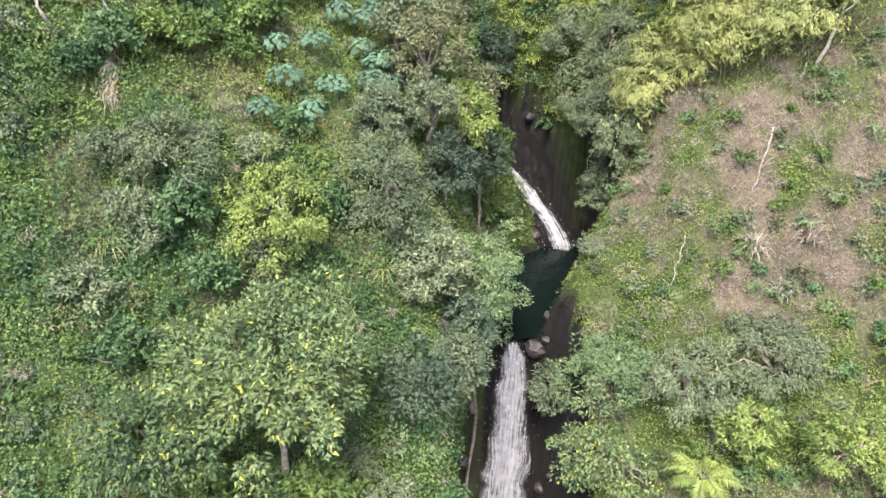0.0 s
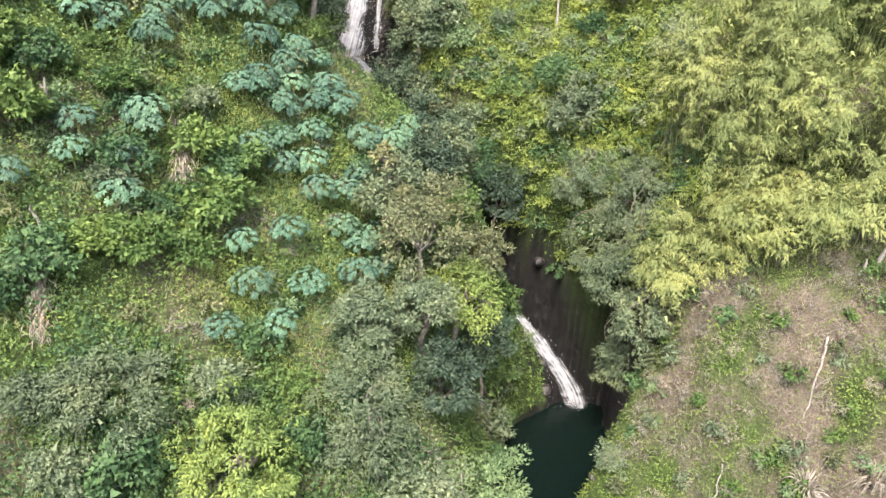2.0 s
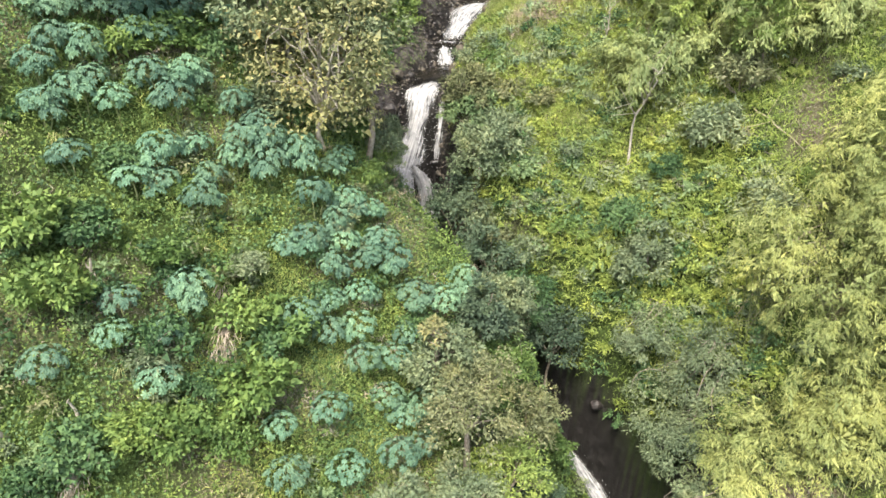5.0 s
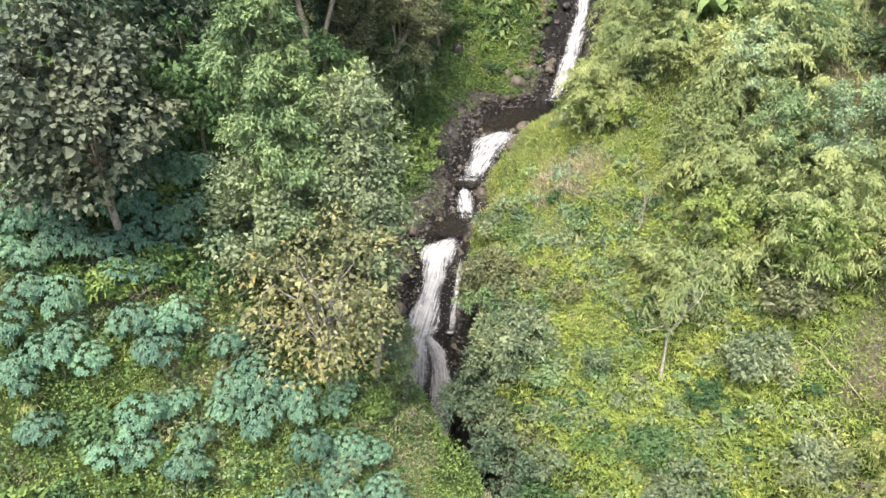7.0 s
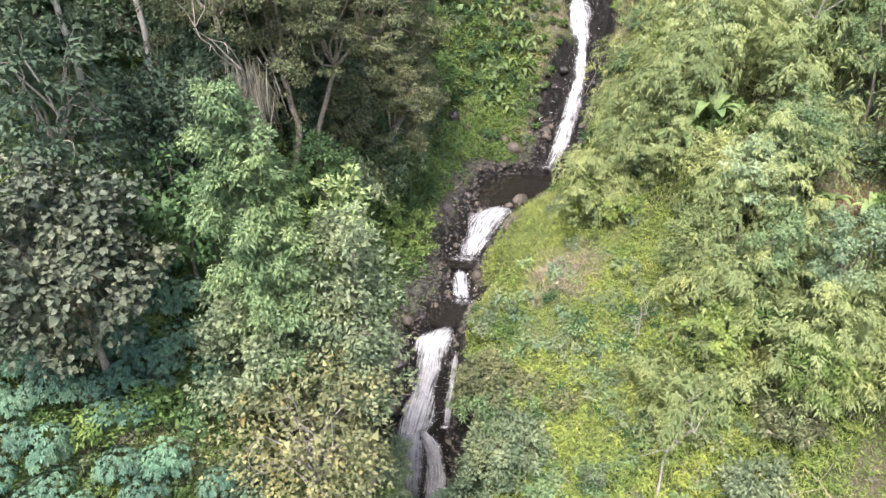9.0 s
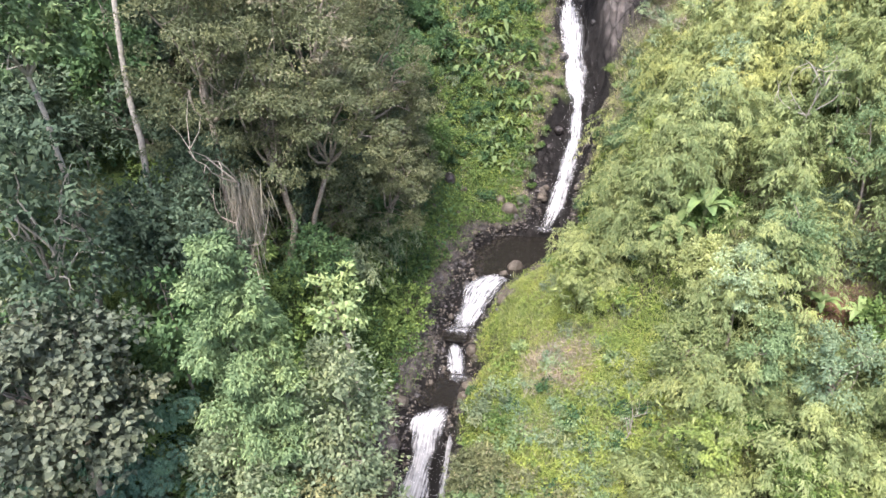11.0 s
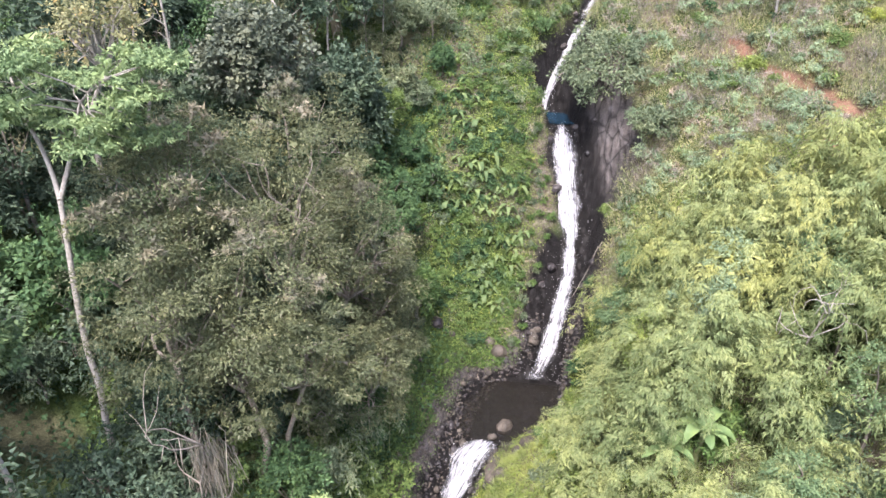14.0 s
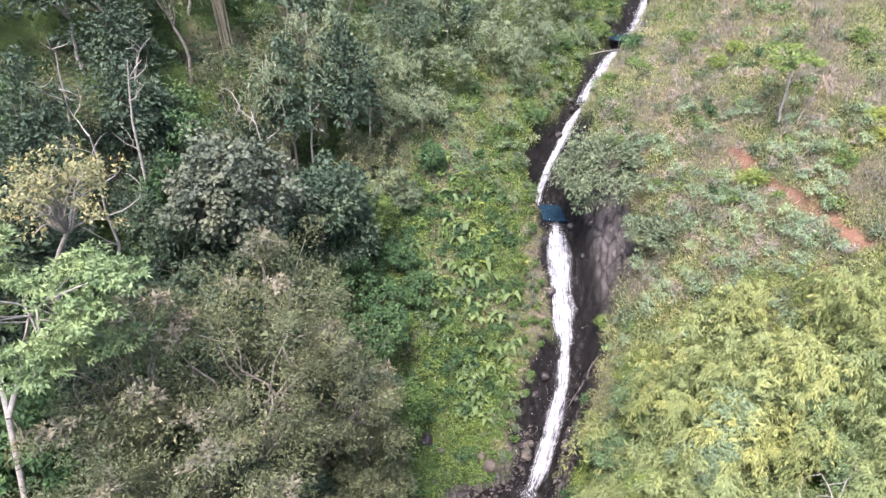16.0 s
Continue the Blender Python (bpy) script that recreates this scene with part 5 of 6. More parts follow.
deal([bush(218, M_OLIVE, "brownish olive bush on the bank of the falls", 0.26, 0.45), bush(219, M_LIGHT, "light green bush on the bank of the falls", 0.26, 0.5), bush(220, M_GREY, "grey-green bush on the bank of the falls", 0.26, 0.45)],
     [(-1.9, 61.4), (-1.7, 60.2), (-0.6, 59.0), (0.0, 60.6), (-0.7, 57.2), (1.0, 58.2), (0.2, 55.6), (1.4, 56.6), (-2.6, 64.4), (2.2, 59.6), (-1.2, 58.2), (1.8, 54.6)], rng, 0.9, 1.45)
deal([bush(221, M_SAGE, "tall blue-green shrub among the bamboo", 0.22, 0.45, 46, 30), bush(222, M_LIGHT, "tall light green shrub among the bamboo", 0.22, 0.5, 46, 30), bush(223, M_FERN, "yellow-green shrub among the bamboo", 0.22, 0.4, 46, 30), bush(224, M_HERB, "dark leafy shrub among the bamboo", 0.22, 0.5, 46, 30)],
     scatter(rng, 40, lambda x, y: np.clip(bamboo_mid(x, y) + bamboo_high(x, y), 0, 1), -2, 30, 52, 92, 2.0), rng, 1.0, 1.8)


def thicket(name, label, n, keep, mat, leaf, wide, seed, apart=1.2, low=0.8, high=1.6, clumps=27, per=14, **area):
    """Undergrowth bushes too close to tell apart, joined."""
    r = np.random.RandomState(seed)
    out = Leaves(True)
    for x, y in scatter(r, n, keep, apart=apart, **area):
        k = r.uniform(low, high)
        crown_leaves(r, out, (x, y, float(level(x, y)) + 0.6 * k), (k, k, 0.8 * k), clumps, per, leaf, wide, 0.9, 0.3, 0.6, -0.4, 0.34, 1)
    return tagged(new(name, out.mesh(name, mat)), label, "undergrowth", kind="stuff")


thicket("undergrowth", "dark green undergrowth bushes below the forest", 70, understory, M_DARK, 0.3, 0.6, 209, x0=-46, x1=-7, y0=56, y1=130)
thicket("undergrowth", "green creeper-covered undergrowth below the forest", 70, understory, M_VINE, 0.26, 0.7, 210, x0=-46, x1=-7, y0=56, y1=130)
thicket("undergrowth", "leafy green undergrowth below the forest", 40, understory, M_HERB, 0.26, 0.6, 211, x0=-46, x1=-7, y0=56, y1=130)


def olive_floor(x, y):
    return bank(x, y, 2.0) * blob(x, y, -16.5, 69.5, 9, 13)


thicket("undergrowth", "bright leafy undergrowth below the olive-brown trees", 80, olive_floor, M_HERB, 0.24, 0.65, 218, 0.9, 0.7, 1.5, x0=-28, x1=-8, y0=56, y1=86)
LOW = dict(clumps=20, per=11)
thicket("shrubbery", "pale blue-green shrubs on the upper slope", 75, lambda x, y: right_slope(x, y) * blob(x, y, 15.5, 97.5, 11, 12), M_SAGE, 0.15, 0.5, 216, 0.9, 0.5, 1.1, x0=4, x1=28, y0=88, y1=112, clumps=26, per=24)
thicket("shrubbery", "straw-coloured tangles of dead stems on the upper slope", 90, lambda x, y: right_slope(x, y) * blob(x, y, 15.5, 104, 13, 16), M_DRY, 0.34, 0.12, 217, 0.9, 0.4, 0.9, x0=4, x1=30, y0=88, y1=124, **LOW)
thicket("shrubbery", "leafy green shrubs on the cliff", 70, lambda x, y: cliff(x, y), M_HERB, 0.2, 0.6, 214, 0.8, 0.35, 0.9, x0=-16, x1=1, y0=86, y1=112, **LOW)
thicket("shrubbery", "dark leafy shrubs on the cliff", 60, lambda x, y: cliff(x, y), M_VINE, 0.2, 0.7, 215, 0.8, 0.4, 1.0, x0=-16, x1=1, y0=86, y1=112, **LOW)
thicket("shrubbery", "dead brown stems tangled on the dry slope", 80, lambda x, y: right_slope(x, y) * blob(x, y, 17, 34, 11, 13), M_DRY, 0.24, 0.1, 213, 0.8, 0.3, 0.8, x0=6, x1=28, y0=20, y1=48, **LOW)
thicket("shrubbery", "dead brown stems tangled among the herbs", 70, lambda x, y: left_slope(x, y), M_DRY, 0.24, 0.1, 212, 1.0, 0.3, 0.8, x0=-28, x1=2, y0=18, y1=54, **LOW)
for k, (mat, leaf, wide, look_of) in enumerate([(M_HERB, 0.17, 0.62, "small leafy green shrubs"), (M_GREY, 0.18, 0.5, "dusty grey-green shrubs"), (M_VINE, 0.17, 0.75, "dark creeper mounds"), (M_OLIVE, 0.18, 0.5, "brownish olive shrubs"), (M_LIGHT, 0.18, 0.5, "light green shrubs")]):
    thicket("shrubbery", look_of + " scattered over the herb slope", (120, 110, 90, 60, 50)[k], lambda x, y: lip(x, y) * left_slope(x, y) * (0.25 + 0.75 * (mixed_left(x, y) > 0.1)), mat, leaf, wide, 220 + k, 0.8, 0.3, 0.85, x0=-28, x1=8, y0=16, y1=56, **LOW)
    thicket("shrubbery", look_of + " among dry grass", (60, 70, 30, 40, 50)[k], lambda x, y: right_slope(x, y) * (y < 46) * 0.7, mat, leaf, wide, 230 + k, 0.9, 0.25, 0.7, x0=6, x1=28, y0=16, y1=46, **LOW)
    thicket("shrubbery", look_of + " on the upper slopes", (60, 90, 30, 40, 60)[k], lambda x, y: (right_slope(x, y) * (y > 57) + cliff(x, y)) * (1 - np.clip(bamboo_mid(x, y) + bamboo_high(x, y), 0, 1)), mat, leaf * 1.15, wide, 240 + k, 1.0, 0.3, 0.9, x0=-14, x1=28, y0=57, y1=128, **LOW)


def gorge_wall(x, y):
    """The overgrown walls of the gorge, above the wet rock."""
    sx, sz, hw = stream_at(y)
    return lip(x, y) * (np.abs(x - sx) < hw + 6.5) * np.clip((level(x, y) - sz - 4.5) / 1.5, 0, 1) * (y > 44) * (y < 59) * ((x > sx) | (y > 47))


for k, (mat, n, look_of) in enumerate([(M_LIGHT, 80, "light green herbs"), (M_FERN, 110, "yellow-green fern clumps"), (M_GREY, 45, "dusty grey-green shrubs"), (M_VINE, 22, "dark blue-green shrubs"), (M_DRY, 30, "dead straw-coloured stems")]):
    thicket("shrubbery", look_of + " on the wet fern slope", n, lambda x, y: bank(x, y, 1.2) * np.clip(2 * blob(x, y, 6.5, 56, 10, 12), 0, 1) * (x > stream_at(y)[0] + 3), mat, 0.2, 0.4 if mat is not M_DRY else 0.1, 270 + k, 0.8, 0.35, 0.85, x0=-3, x1=17, y0=44, y1=70, **LOW)
for k, (mat, look_of) in enumerate([(M_HERB, "leafy green weeds"), (M_DRY, "dry brown stems"), (M_GREY, "dusty grey-green weeds")]):
    thicket("shrubbery", look_of + " along the edge of the long fall", (70, 40, 30)[k], lambda x, y: (x < stream_at(y)[0]) * (np.abs(x - stream_at(y)[0]) > stream_at(y)[2] + 1.3) * (np.abs(x - stream_at(y)[0]) < stream_at(y)[2] + 4.5), mat, 0.18, (0.6, 0.12, 0.5)[k], 280 + k, 0.5, 0.25, 0.5, x0=-8, x1=3, y0=90, y1=108, **LOW)
thicket("wall_growth", "grey-green growth hanging from the gorge wall", 60, gorge_wall, M_GREY, 0.24, 0.4, 251, 0.7, 0.4, 0.9, x0=-8, x1=14, y0=43, y1=60, **LOW)
thicket("wall_growth", "yellow-green ferns and herbs on the gorge wall", 110, lambda x, y: gorge_wall(x, y) * (x > stream_at(y)[0]), M_FERN, 0.24, 0.35, 252, 0.6, 0.35, 0.8, x0=-4, x1=14, y0=43, y1=60, **LOW)
thicket("wall_growth", "dark creepers hanging from the gorge wall", 60, gorge_wall, M_VINE, 0.2, 0.7, 253, 0.7, 0.4, 0.9, x0=-8, x1=14, y0=43, y1=60, **LOW)


def gorge_edge(x, y):
    sx, sz, hw = stream_at(y)
    d = np.abs(x - sx) - hw
    return lip(x, y) * (d > 1.0) * (d < 3.6 + 3.0 * ((x < sx) & (y < 54))) * ((y < 53) | (y > 106) | ((x > sx) & (y < 92) & (y > 80)) | ((x > sx) & (y < 66))) * (1 - 0.8 * lookup(CELL_MASKS[0], x, y))


deal([bush(214, M_GREY, "grey-green bush hanging over the gorge", 0.24, 0.45), bush(215, M_VINE, "dark creeper-covered bush at the gorge edge", 0.22, 0.7), bush(216, M_HERB, "leafy green bush at the gorge edge", 0.24, 0.5)],
     scatter(rng, 80, gorge_edge, -16, 20, 20, 130, 1.0), rng, 0.6, 1.2)
deal([bush(212, M_HERB, "bright leafy bush on the cliff", 0.24, 0.6), bush(213, M_VINE, "dark creeper bush on the cliff", 0.22, 0.7)], scatter(rng, 28, cliff, -16, 1, 88, 110, 1.2), rng, 0.4, 0.85)


# -- ferns, big leaves, bananas, a palm --
def frond_leaves(leaves, wood, root, a, reach, rise, fall, pairs, leaf, wide, r, thick=0.012):
    t = np.linspace(0, 1, 8)
    path = np.stack([root[0] + math.cos(a) * reach * t, root[1] + math.sin(a) * reach * t, root[2] + rise * np.sin(t * 1.6) - fall * t ** 2.5], 1)
    wood.add(path, np.linspace(thick, thick * 0.3, 8), 4)
    u = np.linspace(0.15, 1.0, pairs)
    p = np.stack([np.interp(u, t, path[:, k]) for k in range(3)], 1)
    along_way = np.array([math.cos(a), math.sin(a), 0])
    size = leaf * np.sin(0.35 + 2.5 * u)
    for side in (-1, 1):
        across = side * np.array([-math.sin(a), math.cos(a), 0])
        leaves.add(p, across + along_way * 0.6 - np.array([0, 0, 0.35]) + r.normal(size=(pairs, 3)) * 0.08, np.tile([0, 0, 1.0], (pairs, 1)), size, size * wide, 0.05, 0.3)


def fern(seed, label="bright green fern with arching fronds", reach=0.75, count=9):
    r = np.random.RandomState(seed)
    ob = thing("fern", label, "fern", "ferns of the wet slope")
    leaves, wood = Leaves(True), Tubes()
    for k in range(count):
        frond_leaves(leaves, wood, (0, 0, 0.05), k * 2.4 + r.uniform(-0.3, 0.3), reach * r.uniform(0.7, 1.2), 0.55 * r.uniform(0.7, 1.2), 0.35, 11, 0.22, 0.3, r)
    part("stalk", wood.mesh("stalk", M_STALK), ob)
    tagged(part("fronds", leaves.mesh("fronds", M_FERN), ob), kind="stuff")
    return ob


def fern_zone(x, y):
    return bank(x, y, 0.9) * np.clip(blob(x, y, 7.5, 53.5, 7.5, 8.5) * 1.6, 0, 1) * (x > stream_at(y)[0])


deal([fern(s) for s in (301, 302, 303, 304)], scatter(rng, 210, fern_zone, -2, 17, 43, 64, 0.45), rng, 0.6, 1.15)
deal([fern(305)], scatter(rng, 40, lambda x, y: cliff(x, y), -14, 1, 90, 108, 0.6), rng, 0.7, 1.2)


def blade_leaf(verts, faces, root, a, reach, rise, fall, width, r, steps=9, notch=0.0, fold=0.35):
    """One long leaf: a bowed strip with a sunken midrib. notch: how far the base is heart-shaped."""
    t = np.linspace(0, 1, steps)
    way, across = np.array([math.cos(a), math.sin(a), 0]), np.array([-math.sin(a), math.cos(a), 0])
    mid = np.array(root) + way * (reach * t)[:, None] + np.array([0, 0, 1]) * (rise * np.sin(t * 1.7) - fall * t ** 2.4)[:, None]
    w = width * (np.sin(np.pi * np.clip(t * 0.93 + 0.06, 0, 1)) ** 0.55 if not notch else np.clip(np.cos(t * 1.5), 0, 1) ** 0.6)
    rows = [mid + across * (w * k)[:, None] + np.array([0, 0, 1]) * (np.abs(k) * w * fold)[:, None] - way * (notch * abs(k) * (1 - t) * width)[:, None] for k in (-0.5, -0.25, 0, 0.25, 0.5)]
    g = np.stack(rows, 1) + r.normal(size=(steps, 5, 3)) * width * 0.02
    faces.append(grid_faces(steps, 5) + sum(len(v) for v in verts))
    verts.append(g.reshape(-1, 3))


def banana(seed, label, x, y, size=1.0):
    r = np.random.RandomState(seed)
    ob = thing("banana_plant", label, "banana plant", "banana plants of the slope")
    ob.matrix_basis = Matrix.LocRotScale((x, y, float(height(x, y)) - 0.1), Euler((0, 0, r.uniform(0, 6))), (size,) * 3)
    stem = Tubes()
    stem.add(bent(r, (0, 0, 0), (0.05, 0.05, 2.0), 0.02, 6), np.linspace(0.17, 0.1, 6), 8)
    part("stem", stem.mesh("stem", M_STALK), ob)
    for k in range(9):
        v, f = [], []
        blade_leaf(v, f, (0, 0, 1.9), k * 2.4 + r.uniform(-0.3, 0.3), r.uniform(1.3, 1.9), r.uniform(0.5, 1.4), r.uniform(0.3, 1.4), r.uniform(0.42, 0.6), r)
        part("leaf", mesh_of("leaf", np.concatenate(v), np.concatenate(f), M_BANANA, True), ob)
    return ob


for i, (x, y, size) in enumerate([(8.3, 70.3, 1.15), (10.0, 70.7, 1.25), (19.6, 89.2, 0.8), (16.3, 66.6, 0.7), (18.0, 65.4, 0.7), (22.0, 87.0, 0.9)]):
    banana(320 + i, "banana plant with long pale green leaves", x, y, size)


def taro(seed):
    r = np.random.RandomState(seed)
    ob = thing("broadleaf_plant", "plant with large pale green heart-shaped leaves", "plant", "large-leaved plants of the wet cliff")
    stalk = Tubes()
    for k in range(7):
        a, h = k * 2.4 + r.uniform(-0.4, 0.4), r.uniform(0.4, 0.9)
        root = np.array([math.cos(a) * 0.3, math.sin(a) * 0.3, h])
        stalk.add(bent(r, (0, 0, 0), root, 0.1, 4), 0.012, 4)
        v, f = [], []
        blade_leaf(v, f, root, a, r.uniform(0.55, 0.85), 0.1, r.uniform(0.45, 0.75), r.uniform(0.36, 0.52), r, 6, 0.25, 0.1)
        part("leaf", mesh_of("leaf", np.concatenate(v), np.concatenate(f), M_TARO, True), ob)
    part("stalk", stalk.mesh("stalk", M_STALK), ob)
    return ob


def taro_zone(x, y):
    return bank(x, y, 0.6) * np.clip(blob(x, y, -4.6, 95.3, 3.6, 4.6) * 1.5 + blob(x, y, -8, 99, 4, 5) * 0.25, 0, 1)


deal([taro(s) for s in (341, 342, 343)], scatter(rng, 85, taro_zone, -12, 1, 89, 104, 0.5), rng, 0.65, 1.1)
deal([taro(344)], [(6.0, 52.5), (6.7, 52.8), (10.5, 53.6), (-9.0, 102.0), (-5.4, 103.6)], rng, 0.6, 0.9)


def palm(x, y):
    r = np.random.RandomState(350)
    ob = thing("palm", "small palm with yellow-green feathered fronds", "palm")
    ob.matrix_basis = pose(x, y, float(height(x, y)) - 0.1)
    wood, crown, ribs = Tubes(), Leaves(), Tubes()
    wood.add(bent(r, (0, 0, 0), (0.1, 0, 2.6), 0.03, 6), np.linspace(0.1, 0.07, 6), 7)
    for k in range(11):
        frond_leaves(crown, ribs, (0.1, 0, 2.6), k * 2.4, r.uniform(1.3, 1.8), r.uniform(0.4, 1.1), r.uniform(0.5, 1.2), 26, 0.55, 0.12, r, 0.025)
    part("trunk", wood.mesh("trunk", M_BARK), ob)
    part("frond_ribs", ribs.mesh("frond_ribs", M_STALK), ob)
    part("fronds", crown.mesh("fronds", M_FERN), ob)


palm(12.2, 22.9)


# -- ground cover --
def cover(name, label, category, n, keep, mat, length, wide, tall, upright, seed, hang=0.0, **area):
    """Low growth over the ground, in hummocks: leaves or blades, uncounted."""
    r = np.random.RandomState(seed)
    p = scatter(r, n, keep, **area)
    x, y = p[:, 0], p[:, 1]
    n = len(p)
    e = 0.3
    z = level(x, y)
    slope = np.stack([-(level(x + e, y) - level(x - e, y)) / (2 * e), -(level(x, y + e) - level(x, y - e)) / (2 * e), np.ones(n)], 1)
    slope = unit(np.clip(slope, -3, 3))
    hum, hum_x, hum_y = (np.clip(0.45 + 2.6 * fbm(x + dx, y + dy, seed * 1.7, 0.75, 3), 0, 1) for dx, dy in ((0, 0), (0.2, 0), (0, 0.2)))
    slope = unit(slope + 0.5 * tall * np.stack([hum - hum_x, hum - hum_y, 0 * x], 1) / 0.2)
    up = r.rand(n) ** 0.5 * (0.06 + 1.15 * tall * hum)
    base = np.stack([x, y, z], 1) + slope * up[:, None] * 0.6 + np.array([0, 0, 0.4]) * up[:, None]
    axis = r.normal(size=(n, 3)) * (1 - upright * 0.7) + slope * upright + np.array([0, 0, upright]) + hang * np.array([0, -0.6, -0.8])
    size = length * r.uniform(0.6, 1.4, n)
    out = Leaves(True)
    out.add(base, axis, slope + r.normal(size=(n, 3)) * 0.5, size, size * wide)
    return tagged(new(name, out.mesh(name, mat)), label, category, kind="stuff")


def dryness(x, y):
    return lookup(CELL_MASKS[1], x, y)


cover("herbs", "low green herbs and seedlings over the slope", "herbs", 185000, lambda x, y: left_slope(x, y) * (1 - 0.9 * dryness(x, y)), M_HERB, 0.155, 0.62, 0.8, 0.25, 401, x0=-32, x1=10, y0=15, y1=56)
cover("creepers", "deep green creepers over the steep lower slope", "creepers", 55000, lambda x, y: left_slope(x, y) * (y < 34) * np.clip(0.7 + 3 * fbm(x, y, 11.0, 0.3, 3), 0, 1), M_VINE, 0.17, 0.75, 1.2, 0.1, 419, x0=-26, x1=4, y0=15, y1=34)
cover("creepers", "dark green creepers over the slope", "creepers", 50000, lambda x, y: left_slope(x, y) * np.clip(3 * fbm(x, y, 6.0, 0.3, 3) + 0.3, 0, 1), M_VINE, 0.15, 0.8, 1.1, 0.1, 402, x0=-32, x1=10, y0=15, y1=56)
cover("herbs", "bright green herbs and ferns over the wet slope", "herbs", 150000, lambda x, y: right_slope(x, y) * (y > 44) * (1 - 0.8 * dryness(x, y)) * (y < 92) * (1 + 0.4 * fern_zone(x, y)) * (1 - 0.75 * np.clip(bamboo_low(x, y) + bamboo_mid(x, y) + bamboo_high(x, y), 0, 1)), M_FERN, 0.26, 0.26, 0.8, 0.3, 403, hang=0.9, x0=-8, x1=28, y0=44, y1=92)
cover("herbs", "small bright green herbs over the dry slope", "herbs", 60000, lambda x, y: right_slope(x, y) * (1 - 0.8 * dryness(x, y)) * (1 - 0.7 * bamboo_low(x, y)), M_FERN, 0.14, 0.5, 0.6, 0.3, 416, x0=-2, x1=28, y0=15, y1=45)
cover("grass", "green and straw-coloured grass on the hillside", "grass", 95000, lambda x, y: right_slope(x, y) * 0.7 * (y > 56) * (1 - 0.8 * np.clip(bamboo_mid(x, y) + bamboo_high(x, y), 0, 1)), M_GRASS, 0.42, 0.08, 0.35, 0.9, 404, x0=-8, x1=30, y0=56, y1=135)
cover("dry_grass", "dry straw and dead stems on the slope", "dry grass", 85000, lambda x, y: right_slope(x, y) * dryness(x, y), M_DRY, 0.45, 0.05, 0.4, 0.45, 405, x0=0, x1=34, y0=15, y1=135)
cover("dry_grass", "dry straw and dead stems among the herbs", "dry grass", 34000, lambda x, y: left_slope(x, y) * dryness(x, y), M_DRY, 0.34, 0.08, 0.4, 0.4, 406, x0=-32, x1=6, y0=15, y1=56)
cover("undergrowth", "dark green forest undergrowth", "undergrowth", 40000, lambda x, y: bank(x, y) * (x < stream_at(y)[0] - 2) * (y > 54) * (x < -7.5), M_VINE, 0.3, 0.65, 0.9, 0.2, 407, x0=-46, x1=-2, y0=54, y1=132)
cover("herbs", "bright green creepers on the stream bank", "herbs", 45000, lambda x, y: bank(x, y, 0.6) * (x < stream_at(y)[0]) * np.clip((x - stream_at(y)[0] + 9) / 2, 0, 1) * (y > 56) * (y < 94), M_HERB, 0.17, 0.65, 0.8, 0.2, 410, x0=-17, x1=-2, y0=56, y1=94)
cover("herbs", "bright green herbs on the cliff and hilltop", "herbs", 60000, lambda x, y: bank(x, y, 0.5) * (x < stream_at(y)[0]) * np.clip(blob(x, y, -7, 98, 9, 13) * 2 + (y > 104) * (x > -9), 0, 1), M_FERN, 0.15, 0.5, 0.5, 0.25, 408, x0=-18, x1=8, y0=84, y1=136)
cover("herbs", "mixed green herbs on the upper slope", "herbs", 60000, lambda x, y: right_slope(x, y) * (1 - 0.8 * dryness(x, y)) * (y > 88), M_GRASS, 0.2, 0.4, 0.5, 0.4, 409, x0=0, x1=34, y0=88, y1=135)


def lawn(x, y):
    return right_slope(x, y) * np.clip(2 * blob(x, y, 3.2, 63.5, 6.0, 7.0) + 2 * blob(x, y, 0.6, 74.5, 3.2, 5.5) - 1.5 * blob(x, y, 2.0, 67.0, 2.4, 1.8), 0, 1)


cover("grass", "bright yellow-green grass on the knoll beside the falls", "grass", 60000, lawn, M_LAWN, 0.3, 0.1, 0.45, 0.55, 414, hang=0.25, x0=-6, x1=11, y0=56, y1=82)
cover("grass", "bright grass between the blue-green shrubs", "grass", 40000, lambda x, y: left_slope(x, y) * np.clip(2 * blob(x, y, -8.0, 41, 7, 7) + 2 * blob(x, y, -11, 47, 9, 5), 0, 1), M_LAWN, 0.26, 0.1, 0.4, 0.6, 417, x0=-22, x1=2, y0=33, y1=54)
cover("dry_grass", "drooping pinkish straw on the knoll", "dry grass", 9000, lambda x, y: right_slope(x, y) * blob(x, y, 2.0, 67.0, 2.8, 2.2), M_DRY, 0.7, 0.045, 0.5, 0.5, 418, hang=0.6, x0=-2, x1=6, y0=63, y1=71)
cover("dry_grass", "dry stems and straw on the cliff", "dry grass", 16000, lambda x, y: bank(x, y, 0.5) * (x < stream_at(y)[0]) * (0.15 + dryness(x, y)), M_DRY, 0.32, 0.1, 0.4, 0.4, 412, x0=-14, x1=8, y0=88, y1=128)
cover("grass", "long arching pale green grass on the upper slope", "grass", 90000, lambda x, y: right_slope(x, y) * (y > 87) * np.clip(0.75 + 3 * fbm(x, y, 9.0, 0.4, 3), 0, 1), M_PALEGRASS, 0.6, 0.06, 0.6, 0.6, 415, hang=0.55, x0=2, x1=36, y0=87, y1=140)
cover("dry_grass", "pale dry grass on the upper slope", "dry grass", 34000, lambda x, y: right_slope(x, y) * (y > 90) * (0.3 + 0.7 * dryness(x, y)), M_DRY, 0.5, 0.08, 0.5, 0.8, 413, x0=2, x1=34, y0=90, y1=132)
